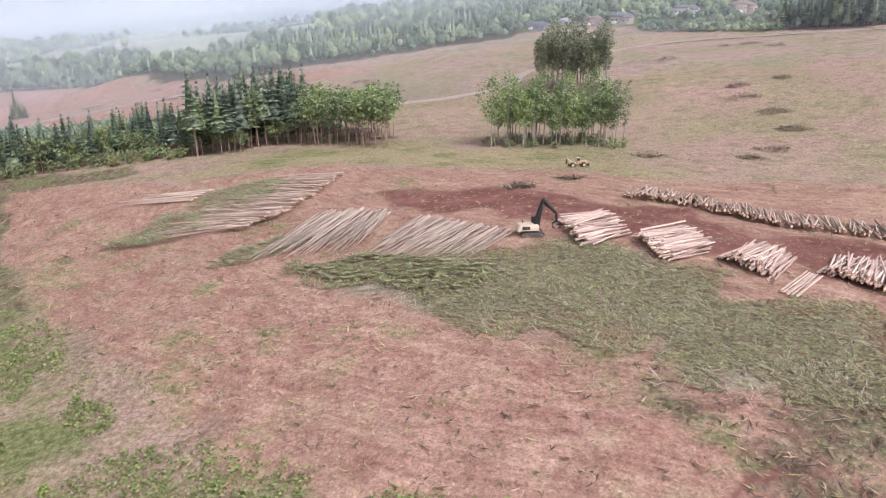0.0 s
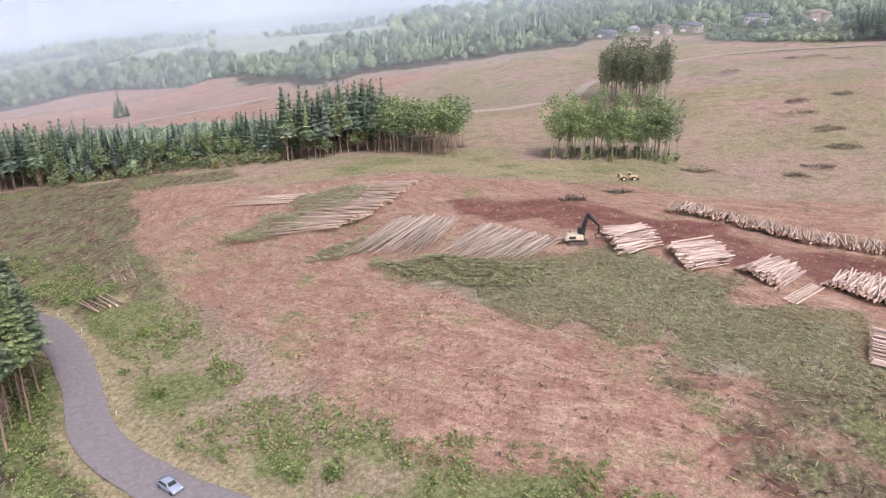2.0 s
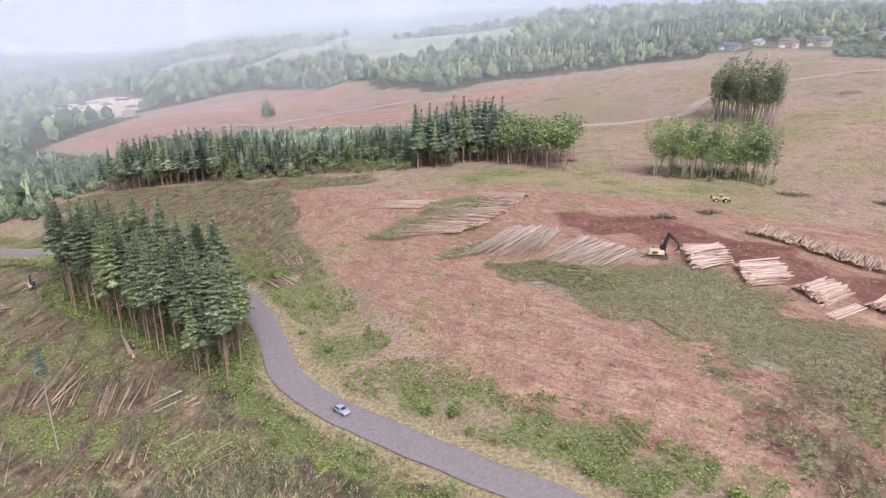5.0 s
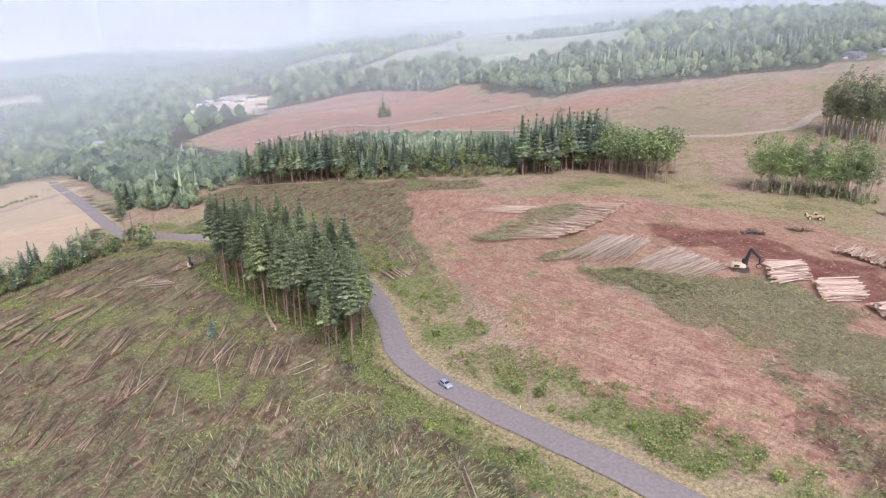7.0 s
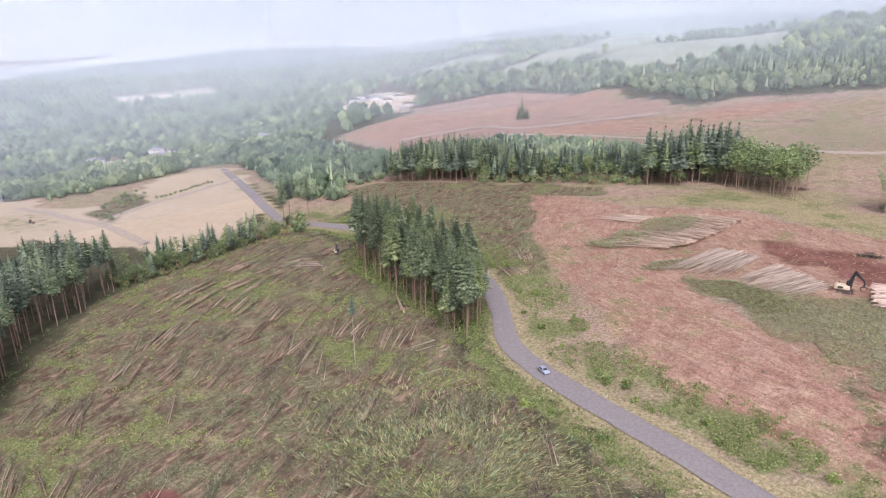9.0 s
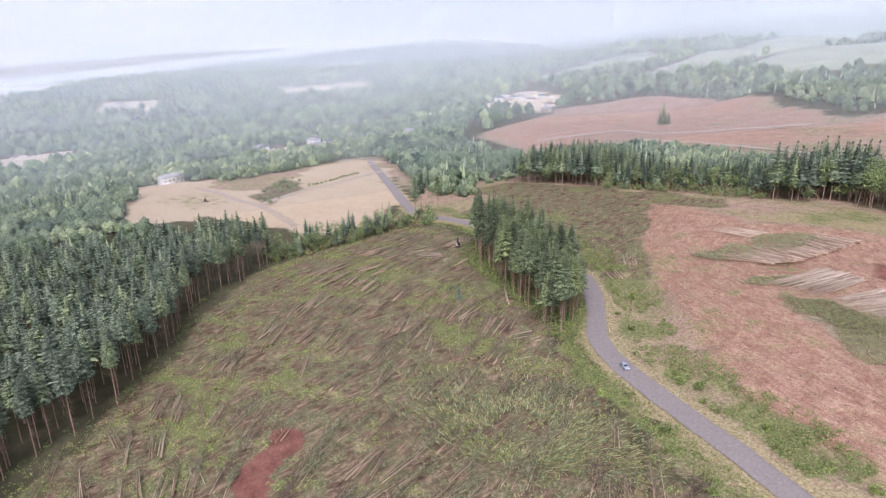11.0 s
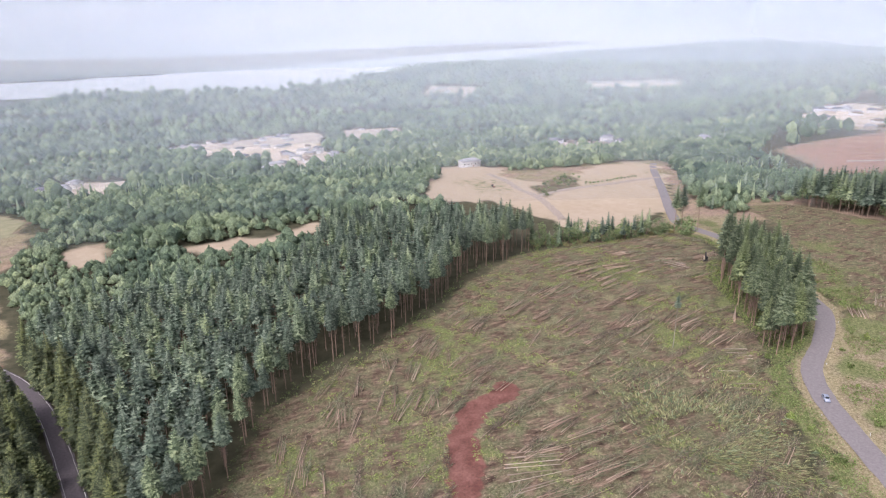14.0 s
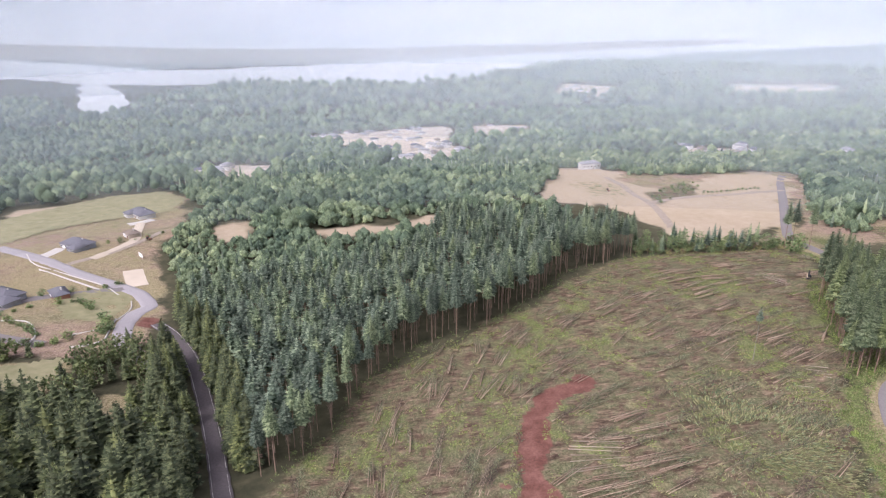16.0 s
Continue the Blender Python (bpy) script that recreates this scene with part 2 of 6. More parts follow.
def ground_material():
    m, nt, p = nodes_of("ground_cover", 0.97, 0.1)
    ca = nt.nodes.new("ShaderNodeAttribute")
    cb = nt.nodes.new("ShaderNodeAttribute")
    ca.attribute_name, cb.attribute_name = "cover_a", "cover_b"
    sa = nt.nodes.new("ShaderNodeSeparateColor")
    sb = nt.nodes.new("ShaderNodeSeparateColor")
    nt.links.new(ca.outputs["Color"], sa.inputs[0])
    nt.links.new(cb.outputs["Color"], sb.inputs[0])
    fine = noise_node(nt, 1.1, 7, rough=0.75)
    mid = noise_node(nt, 0.16, 6, rough=0.65)
    wide = noise_node(nt, 0.03, 5)
    streak = noise_node(nt, 0.5, 6, (1.0, 0.34, 1.0), 35, 0.72)
    streak2 = noise_node(nt, 0.7, 6, (0.38, 1.0, 1.0), -18, 0.72)
    flow = nt.nodes.new("ShaderNodeAttribute")
    flow.attribute_name = "flow"
    drag, sweep = nt.nodes.new("ShaderNodeTexNoise"), nt.nodes.new("ShaderNodeTexNoise")
    for node, scale, detail in ((drag, 1.0, 6), (sweep, 0.22, 4)):
        node.inputs["Scale"].default_value, node.inputs["Detail"].default_value, node.inputs["Roughness"].default_value = scale, detail, 0.7
        nt.links.new(flow.outputs["Vector"], node.inputs["Vector"])
    drag, sweep = drag.outputs["Fac"], sweep.outputs["Fac"]

    def edge(mask, amount=0.5):
        """A cover's mask with its rim frayed by the finer noises."""
        s = nt.nodes.new("ShaderNodeMath")
        s.operation = "SUBTRACT"
        nt.links.new(mid, s.inputs[0])
        s.inputs[1].default_value = 0.5
        k = nt.nodes.new("ShaderNodeMath")
        k.operation = "MULTIPLY_ADD"
        nt.links.new(s.outputs[0], k.inputs[0])
        k.inputs[1].default_value = amount * 2.2
        nt.links.new(mask, k.inputs[2])
        r = nt.nodes.new("ShaderNodeMapRange")
        r.interpolation_type = "SMOOTHSTEP"
        r.inputs[1].default_value, r.inputs[2].default_value = 0.28, 0.72
        nt.links.new(k.outputs[0], r.inputs[0])
        return r.outputs[0]

    speck = noise_node(nt, 2.6, 5, rough=0.8)
    grit = ramp(nt, speck, ((0.33, (0.34, 0.32, 0.3)), (0.46, (0.95, 0.94, 0.93)), (0.56, (1.05, 1.05, 1.04)), (0.67, (1.95, 1.9, 1.8))))
    wood = ramp(nt, mid, ((0.3, (0.055, 0.056, 0.034)), (0.7, (0.115, 0.108, 0.066))))
    meadow = mixed(nt, ramp(nt, wide, ((0.4, (0, 0, 0)), (0.6, (1, 1, 1)))), ramp(nt, fine, ((0.34, (0.15, 0.135, 0.075)), (0.5, (0.27, 0.235, 0.145)), (0.66, (0.42, 0.36, 0.24)))),
                   ramp(nt, fine, ((0.34, (0.2, 0.135, 0.105)), (0.5, (0.33, 0.235, 0.185)), (0.66, (0.47, 0.36, 0.3)))))
    meadow = mixed(nt, 0.6, meadow, ramp(nt, mid, ((0.36, (0.62, 0.66, 0.55)), (0.5, (1, 1, 1)), (0.66, (1.3, 1.22, 1.15)))), "MULTIPLY")
    soil = mixed(nt, ramp(nt, sweep, ((0.36, (0, 0, 0)), (0.64, (1, 1, 1)))),
                 ramp(nt, drag, ((0.3, (0.24, 0.13, 0.098)), (0.5, (0.32, 0.19, 0.145)), (0.7, (0.42, 0.275, 0.21)))),
                 ramp(nt, drag, ((0.3, (0.29, 0.185, 0.135)), (0.5, (0.375, 0.25, 0.185)), (0.7, (0.48, 0.35, 0.265)))))
    soil = mixed(nt, 0.7, soil, ramp(nt, fine, ((0.34, (0.55, 0.52, 0.5)), (0.5, (1, 1, 1)), (0.68, (1.4, 1.38, 1.34)))), "MULTIPLY")
    soil = mixed(nt, 0.5, soil, ramp(nt, mid, ((0.36, (0.7, 0.6, 0.57)), (0.5, (1, 1, 1)), (0.64, (1.2, 1.23, 1.2)))), "MULTIPLY")
    green = ramp(nt, fine, ((0.34, (0.07, 0.088, 0.033)), (0.5, (0.16, 0.18, 0.075)), (0.66, (0.29, 0.285, 0.145))))
    straw = ramp(nt, fine, ((0.34, (0.17, 0.145, 0.08)), (0.5, (0.31, 0.262, 0.155)), (0.68, (0.48, 0.41, 0.265))))
    slash = ramp(nt, streak2, ((0.34, (0.13, 0.115, 0.08)), (0.5, (0.235, 0.215, 0.15)), (0.68, (0.38, 0.345, 0.25))))
    earth = mixed(nt, 0.7, ramp(nt, mid, ((0.35, (0.15, 0.065, 0.052)), (0.65, (0.255, 0.128, 0.102)))), ramp(nt, fine, ((0.35, (0.6, 0.6, 0.6)), (0.65, (1.25, 1.22, 1.2)))), "MULTIPLY")
    brush = mixed(nt, ramp(nt, mid, ((0.4, (0, 0, 0)), (0.6, (1, 1, 1)))),
                  ramp(nt, streak, ((0.34, (0.05, 0.034, 0.025)), (0.5, (0.135, 0.094, 0.067)), (0.66, (0.35, 0.26, 0.185)))),
                  ramp(nt, fine, ((0.34, (0.055, 0.06, 0.03)), (0.5, (0.145, 0.148, 0.08)), (0.66, (0.32, 0.3, 0.18)))))
    field = mixed(nt, wide, ramp(nt, fine, ((0.3, (0.36, 0.29, 0.195)), (0.7, (0.48, 0.395, 0.275)))), ramp(nt, mid, ((0.3, (0.41, 0.33, 0.245)), (0.7, (0.52, 0.43, 0.335)))))
    soil = mixed(nt, 0.7, soil, grit, "MULTIPLY")
    brush, slash = [mixed(nt, 0.85, c, grit, "MULTIPLY") for c in (brush, slash)]
    meadow, straw, green = [mixed(nt, 0.6, c, grit, "MULTIPLY") for c in (meadow, straw, green)]
    col = wood
    for mask, c, soft in ((cb.outputs["Alpha"], meadow, 0.3), (sa.outputs[0], soil, 0.35), (sb.outputs[1], brush, 0.35), (sa.outputs[2], straw, 0.5),
                          (ca.outputs["Alpha"], slash, 0.35), (sb.outputs[2], field, 0.1), (sa.outputs[1], green, 0.6), (sb.outputs[0], earth, 0.2)):
        col = mixed(nt, edge(mask, soft), col, c)
    nt.links.new(col, p.inputs["Base Color"])
    bumped(nt, p, fine, 0.7, 0.25)
    return m


M["ground"] = ground_material()

# ---- land ----
# The hillside falls from the east to the river plain in the west.
FALL_AT = [-3500, -2600, -1800, -1400, -1113, -980, -800, -632, -550, -440, -270, -175, -110, 60, 135, 400, 900, 2500]
FALL_Z = [-174, -173, -169, -158, -135, -114, -90, -60, -48, -36, -22, -10, 0, 15, 20, 44, 62, 80]
KNOLLS = ((-175, 740, 9, 90), (110, 740, 13, 120), (330, 870, 14, 120), (-440, 430, -19, 75), (-90, -185, -14, 60), (-30, -49, 4, 60), (-410, 680, -7, 70), (-330, 762, 12, 42), (-490, 790, 5, 50), (-250, -220, -8, 70))
SWELLS = [-3.6, -2.1, -1.9, 1.6, 0.4, 0.4, -4.1, 2.7, 1.1, 3.6, 0.2, -0.1, -6.8, -9.2, -0.9, 2.4, -3.8, -2.1, -10.7, 1.0, 8.2, -3.3, -3.8, 2.4,
          -21.6, -9.7, -6.6, -10.1, 0.4, 1.5]
RIVER_Z = -176.0


def land(x, y):
    """The height of the ground, without its roughness."""
    x, y = np.asarray(x, float), np.asarray(y, float)
    s = x + 0.53 * 90 * np.log1p(np.exp((np.clip(y, -3000, 3000) - 600) / 90)) - 0.12 * 60 * np.log1p(np.exp((-np.clip(y, -3000, 3000) - 80) / 60))
    z = sum(w * np.interp(s + o, FALL_AT, FALL_Z) for o, w in ((-60, 0.25), (0, 0.5), (60, 0.25)))
    for cx, cy, h, w in KNOLLS:
        z = z + h * np.exp(-((x - cx) ** 2 + (y - cy) ** 2) / (2.0 * w * w))
    centres = [(cx, cy) for cx in range(-310, 151, 115) for cy in range(-100, 476, 115)]
    for k, (cx, cy) in zip(SWELLS, centres):
        z = z + k * np.exp(-((x - cx) ** 2 + (y - cy) ** 2) / (2 * 85.0**2))
    return z


def vnoise(x, y, size, seed=0):
    """Smooth random values from -1 to 1 over the plan."""
    x, y = np.asarray(x, float) / size, np.asarray(y, float) / size
    ix, iy = np.floor(x).astype(np.int64), np.floor(y).astype(np.int64)
    fx, fy = x - ix, y - iy
    fx, fy = fx * fx * (3 - 2 * fx), fy * fy * (3 - 2 * fy)

    def h(a, b):
        n = (a * 374761393 + b * 668265263 + seed * 974634777) & 0x7FFFFFFF
        n = ((n ^ (n >> 13)) * 1274126177) & 0x7FFFFFFF
        return ((n ^ (n >> 16)) & 0xFFFF) / 32767.5 - 1

    return (h(ix, iy) * (1 - fx) + h(ix + 1, iy) * fx) * (1 - fy) + (h(ix, iy + 1) * (1 - fx) + h(ix + 1, iy + 1) * fx) * fy


def inside(x, y, poly):
    """The distance into a polygon of the plan, negative outside it."""
    x, y = np.asarray(x, float), np.asarray(y, float)
    d2, odd = np.full(x.shape, 1e18), np.zeros(x.shape, bool)
    for (ax, ay), (bx, by) in zip(poly, poly[1:] + poly[:1]):
        ex, ey = bx - ax, by - ay
        t = np.clip(((x - ax) * ex + (y - ay) * ey) / (ex * ex + ey * ey + 1e-9), 0, 1)
        d2 = np.minimum(d2, (x - ax - t * ex) ** 2 + (y - ay - t * ey) ** 2)
        cross = ((ay > y) != (by > y)) & (x < (bx - ax) * (y - ay) / ((by - ay) if by != ay else 1e-9) + ax)
        odd ^= cross
    return np.where(odd, 1, -1) * np.sqrt(d2)


def from_line(x, y, line):
    x, y = np.asarray(x, float), np.asarray(y, float)
    d2 = np.full(x.shape, 1e18)
    for (ax, ay), (bx, by) in zip(line, line[1:]):
        ex, ey = bx - ax, by - ay
        t = np.clip(((x - ax) * ex + (y - ay) * ey) / (ex * ex + ey * ey + 1e-9), 0, 1)
        d2 = np.minimum(d2, (x - ax - t * ex) ** 2 + (y - ay - t * ey) ** 2)
    return np.sqrt(d2)


def curve_line(pts, step=2.0):
    """A smooth line through plan points (Catmull-Rom)."""
    p = [np.array(q, float) for q in pts]
    p = [2 * p[0] - p[1], *p, 2 * p[-1] - p[-2]]
    out = []
    for a, b, c, d in zip(p, p[1:], p[2:], p[3:]):
        n = max(2, int(np.linalg.norm(c - b) / step))
        for t in np.arange(n) / n:
            out.append(0.5 * (2 * b + (c - a) * t + (2 * a - 5 * b + 4 * c - d) * t**2 + (3 * b - a - 3 * c + d) * t**3))
    out.append(p[-2])
    return [(float(q[0]), float(q[1])) for q in out]


# Lines and outlines of the plan.
ROAD = curve_line([(-520, 300), (-470, 268), (-355, 202), (-303, 172), (-272, 156), (-246, 152), (-215, 149), (-180, 140), (-150, 128), (-122, 116), (-104, 108.5), (-92, 99),
                   (-78, 83), (-66, 67.5), (-49.5, 56), (-27, 45.8), (-14, 40.6), (0, 35.3), (10, 31.4), (35, 22), (70, 5), (110, -20)])
LOWER_ROAD = curve_line([(10, -150), (-30, -160), (-56, -167.5), (-93, -178), (-132, -191), (-158, -201), (-185, -216), (-200, -228)])
BEND_ROAD = curve_line([(-150, -214), (-165, -229), (-179, -238), (-198, -242.5), (-214, -243), (-227, -240), (-240, -246), (-254, -257), (-282, -297), (-316, -338), (-340, -372)])
BACK_TRACK = curve_line([(-330, 505), (-240, 478), (-150, 452), (-80, 425), (-28, 410), (5, 408), (38, 424), (56, 468), (118, 520), (180, 550), (277, 540), (340, 520), (460, 500)], 6)
HILL_TRACK = curve_line([(-470, 505), (-420, 545), (-385, 560), (-330, 540), (-270, 560), (-200, 585)], 6)
TRAIL = curve_line([(-104, -30), (-99.7, -34), (-97, -43), (-89, -54), (-78, -60.5), (-60, -64), (-36, -69), (-15, -74)])
SOIL = [(-157, 233), (-116, 168), (-86, 129), (-62, 101), (-38, 78), (-26, 66), (-4, 56.5), (13, 49), (36, 44), (80, 40), (120, 90), (120, 190), (55, 190), (30, 207), (-5, 211),
        (-31, 224), (-67, 220), (-81, 213), (-113, 221)]
CUT_WEST = [(-250, 142), (-240, 145), (-190, 130), (-172, 112), (-150, 96), (-128, 86), (-98, 73), (-82, 62), (-70, 55), (-40, 36), (-10, 27), (40, 5), (60, -60), (20, -130), (-50, -155),
            (-72, -143), (-92, -129), (-122, -120), (-152, -93), (-168, -58), (-190, -32), (-230, -3), (-256, 48), (-252, 100)]
CUT_NORTH = [(-285, 225), (-240, 205), (-175, 150), (-120, 124), (-95, 108), (-84, 122), (-105, 155), (-150, 225), (-125, 224), (-105, 240), (-118, 256), (-200, 254), (-278, 252)]
GREEN_SLASH = [(-31, 129), (-12, 121), (1, 124), (13, 127), (22, 131), (32, 121), (40, 114), (44, 100), (60, 100), (65, 92), (55, 73), (44, 74), (37, 77), (31, 83), (25, 91), (14, 93), (5, 103), (-11, 113), (-23, 120)]
DARK_EARTH = [(-17, 182), (0, 187), (22, 174), (38, 158), (54, 148), (66, 138), (88, 131), (112, 122), (110, 104), (80, 112), (66, 112), (49, 120), (36, 133), (16, 148), (-12, 166)]
NORTH_GREEN = [(-115, 222), (-90, 232), (-72, 268), (-62, 284), (-20, 284), (20, 255), (52, 250), (62, 220), (58, 190), (30, 207), (-5, 212), (-31, 226), (-67, 223)]
MEADOW = [(-560, 480), (-575, 600), (-592, 730), (-505, 825), (-356, 775), (-310, 740), (-221, 655), (-182, 605), (-150, 630), (-90, 640), (60, 672), (120, 704), (284, 576), (420, 500), (500, 300),
          (400, 100), (240, 40), (120, 60), (110, 190), (60, 215), (60, 255), (20, 275), (-40, 290), (-30, 330), (-120, 400), (-200, 430), (-300, 470), (-430, 440), (-480, 470)]
SKID_TRACKS = [curve_line(q, 5) for q in (
    [(-100, 160), (-72, 126), (-35, 98), (0, 80), (35, 66), (75, 58)], [(-108, 190), (-80, 150), (-45, 118), (-12, 96), (20, 80), (60, 66)],
    [(-60, 120), (-30, 90), (5, 70), (45, 55)], [(24, 86), (34, 72), (48, 58), (70, 48)], [(18, 82), (24, 66), (34, 52)], [(-85, 135), (-50, 140), (-20, 150), (5, 162), (30, 175)],
    [(28, 84), (44, 74), (66, 66), (90, 62)], [(-20, 100), (-6, 84), (2, 66), (6, 54)], [(-100, 205), (-70, 190), (-40, 150), (-35, 120)])]
SOUTH_BRUSH = [(26, 79), (60, 80), (75, 90), (130, 95), (125, 20), (60, 28), (40, 40), (30, 58)]
NEAR_LAND = [(-165, 245), (-125, 175), (-100, 130), (-100, 108), (-70, 60), (-30, 40), (20, 15), (90, -20), (150, 20), (140, 210), (75, 265), (20, 290), (-30, 335), (-78, 300), (-98, 242)]
RED_HILL = [(-560, 480), (-575, 600), (-592, 730), (-505, 825), (-356, 775), (-310, 740), (-221, 655), (-182, 605), (-140, 625), (-60, 620), (-100, 540), (-170, 485), (-300, 470), (-430, 440), (-490, 480)]
FIELD = [(-440, 28), (-521, 65), (-600, 80), (-640, 130), (-560, 150), (-512, 116), (-474, 136), (-462, 152), (-494, 195), (-542, 280), (-533, 306), (-411, 243), (-303, 168), (-280, 118), (-288, 88), (-340, 86), (-396, 80)]
FIELD_BRUSH = [(-434, 122), (-470, 160), (-482, 188), (-462, 186), (-427, 160), (-391, 118)]
HILL_WOOD = [(-60, -164), (-72, -147), (-92, -132), (-122, -124), (-152, -97), (-166, -64), (-188, -38), (-234, -5), (-256, 46), (-284, 48), (-304, 26), (-322, -14), (-345, -60), (-318, -74),
             (-272, -90), (-264, -122), (-247, -149), (-236, -176), (-217, -206), (-205, -222), (-196, -222), (-165, -203), (-130, -186), (-92, -173.5)]
STRIP_WOOD = [(-77, 62), (-90, 65), (-106, 75), (-134, 88), (-156, 98), (-174, 113), (-186, 126), (-160, 125), (-132, 113), (-110, 101), (-93, 91), (-82, 80)]
LANE_END = [(-235, 130), (-240, 215), (-300, 235), (-420, 300), (-420, 255), (-300, 180), (-270, 130)]
NORTH_WOOD = [(-22, 268), (-36, 275), (-52, 284), (-70, 292), (-84, 275), (-105, 262), (-138, 260), (-174, 257), (-202, 252), (-253, 254), (-275, 248), (-282, 300), (-235, 306), (-190, 300), (-120, 308), (-60, 332), (-22, 314)]
ALDERS = [(16, 262), (30, 258), (45, 256), (58, 254), (66, 262), (60, 276), (36, 281), (18, 274)]
BACK_ALDERS = [(50, 400), (68, 385), (84, 372), (92, 384), (80, 410), (60, 424)]
LOTS = [(-300, -380), (-373, -390), (-400, -350), (-450, -268), (-400, -262), (-334, -266), (-272, -244), (-240, -238), (-222, -226), (-206, -236), (-180, -228), (-160, -245), (-150, -290), (-200, -330), (-260, -400)]
LOT_GRASS = [(-330, -385), (-300, -420), (-420, -430), (-540, -370), (-560, -320), (-500, -285), (-440, -280), (-400, -345)]
SOUTH_LAWN = [(-142, -280), (-150, -265), (-157, -254), (-135, -249), (-112, -260), (-110, -285)]
SMALL_LAWN = [(-128, -231), (-135, -219), (-106, -212), (-104, -222)]
PATCHES = [[(-394, -236), (-392, -212), (-350, -206), (-346, -226)], [(-364, -166), (-367, -134), (-378, -100), (-397, -62), (-366, -66), (-352, -106), (-338, -149)],
           [(-1250, -280), (-1320, -180), (-1400, 40), (-1330, 60), (-1150, 20), (-960, 50), (-760, -50), (-800, -90), (-940, -60), (-1130, -150)],
           [(-900, -360), (-880, -255), (-680, -245), (-640, -275), (-700, -335)], [(-870, 800), (-950, 1000), (-712, 850), (-585, 660), (-660, 690)],
           [(-930, 380), (-900, 470), (-760, 400), (-790, 330)], [(-1400, 110), (-1370, 230), (-1200, 180), (-1240, 90)], [(-2160, 520), (-2070, 680), (-1850, 560), (-1950, 440)],
           [(-2090, 1010), (-1990, 1350), (-1740, 1250), (-1820, 960)], [(-1121, 1229), (-997, 1587), (-795, 1274), (-919, 1081)],
           [(-470, -430), (-500, -405), (-470, -380), (-440, -410)], [(-2350, 880), (-2470, 1310), (-2380, 1310), (-2260, 880)]]
UPLAND_GREEN = [(-676, 1017), (-798, 1489), (-697, 2280), (-521, 1756), (-571, 1187), (-604, 969)]
UPLAND_LAWN = [(-536, 1161), (-531, 1464), (-451, 1604), (-282, 1675), (-200, 1196), (-285, 1071), (-399, 981)]
HILL_HOUSES = [(92, 706), (120, 722), (142, 690), (168, 688), (236, 713), (288, 709)]
HOUSE_ROW = [(68, 672), (75, 740), (200, 748), (310, 735), (312, 690), (284, 572), (180, 650), (120, 700)]
RIVER = [(-2650, -1900), (-2580, -1380), (-2410, -1110), (-1900, -930), (-1765, -866), (-1730, -800), (-1750, -745), (-1960, -800), (-2171, -880), (-2380, -1010), (-2340, -584), (-2225, 0), (-2390, 260), (-2800, 650), (-2930, 1050), (-3450, 2650),
         (-3800, 4200), (-4700, 4200), (-4320, 3230), (-3195, 430), (-3000, -100), (-2780, -900), (-3360, -1800)]
FAR_FLATS = [(-3060, -1100), (-3020, -100), (-3120, 440), (-3320, 950), (-3420, 1500), (-3800, 3000), (-4900, 3000), (-4900, -2600), (-3500, -2000)]
LAKE = [(-1930, -680), (-1860, -480), (-1800, -500), (-1870, -690)]


def rough_land(x, y):
    """The ground with its lumps, ruts and road beds."""
    z = land(x, y)
    near = np.clip((from_line(x, y, ROAD[::4]) - 3.6) / 3, 0, 1)
    lumps = 0.35 * vnoise(x, y, 7, 1) + 0.2 * vnoise(x, y, 3, 2) + 0.7 * vnoise(x, y, 24, 3)
    far = np.clip((np.hypot(x + 50, y - 100) - 500) / 600, 0, 1)
    z = z + lumps * near * (1 - far) + far * (5 * vnoise(x, y, 160, 4) + 9 * vnoise(x, y, 420, 5)) * np.clip((z + 168) / 25, 0.08, 1)
    z = z - 0.25 * np.clip(1 - (from_line(x, y, TRAIL[::3]) - 1.5) / 2.5, 0, 1)
    wet = np.clip(np.maximum(inside(x, y, RIVER), inside(x, y, LAKE)) / 30 + 0.6, 0, 1)
    return z * (1 - wet) + (RIVER_Z - 2.5) * wet


# Trees on the steep cut were felled in rows: butts below, tops above, a weedy gap before the next row.
SLASH_WAY = 2.05
FELLED = ((-105, -10, 2.07), (-150, 0, 2.2), (-75, 5, 2.0), (-175, 45, 1.9), (-205, 100, 1.5), (-110, -68, 2.6), (-140, -78, 2.75), (-97, -95, 3.0), (-52, -47, 1.6), (-75, -35, 1.5), (-40, 10, 2.1), (-70, -84, 3.2))


def felled_way(x, y):
    """The direction in which the tops point, over the plan."""
    top, low = 0.0, 0.0
    for cx, cy, a in FELLED:
        w = np.exp(-((x - cx) ** 2 + (y - cy) ** 2) / (2 * 24.0**2)) + 1e-5
        top, low = top + w * a, low + w
    return top / low


def row_phase(x, y):
    """From 0 at a row's butts to 1 at the next row's."""
    a = felled_way(x, y)
    along = x * math.cos(SLASH_WAY) + y * math.sin(SLASH_WAY) + 15 * vnoise(x, y, 34, 81) + 6 * vnoise(x, y, 12, 82)
    along = along + 14 * np.clip(a - 2.3, 0, 1)
    return (along / 23.0) % 1.0


def spaced(lo, hi, step, ends):
    """Grid lines: even from lo to hi, then growing steps out to both ends."""
    mid = list(np.arange(lo, hi + step / 2, step))
    a, s = [lo], step
    while a[-1] > ends[0]:
        s = min(s * 1.055, 80)
        a.append(a[-1] - s)
    b, s = [hi], step
    while b[-1] < ends[1]:
        s = min(s * 1.055, 80)
        b.append(b[-1] + s)
    return np.array(a[:0:-1] + mid + b[1:])


def soft(d, w):
    return np.clip(0.5 + d / (2 * w), 0, 1)


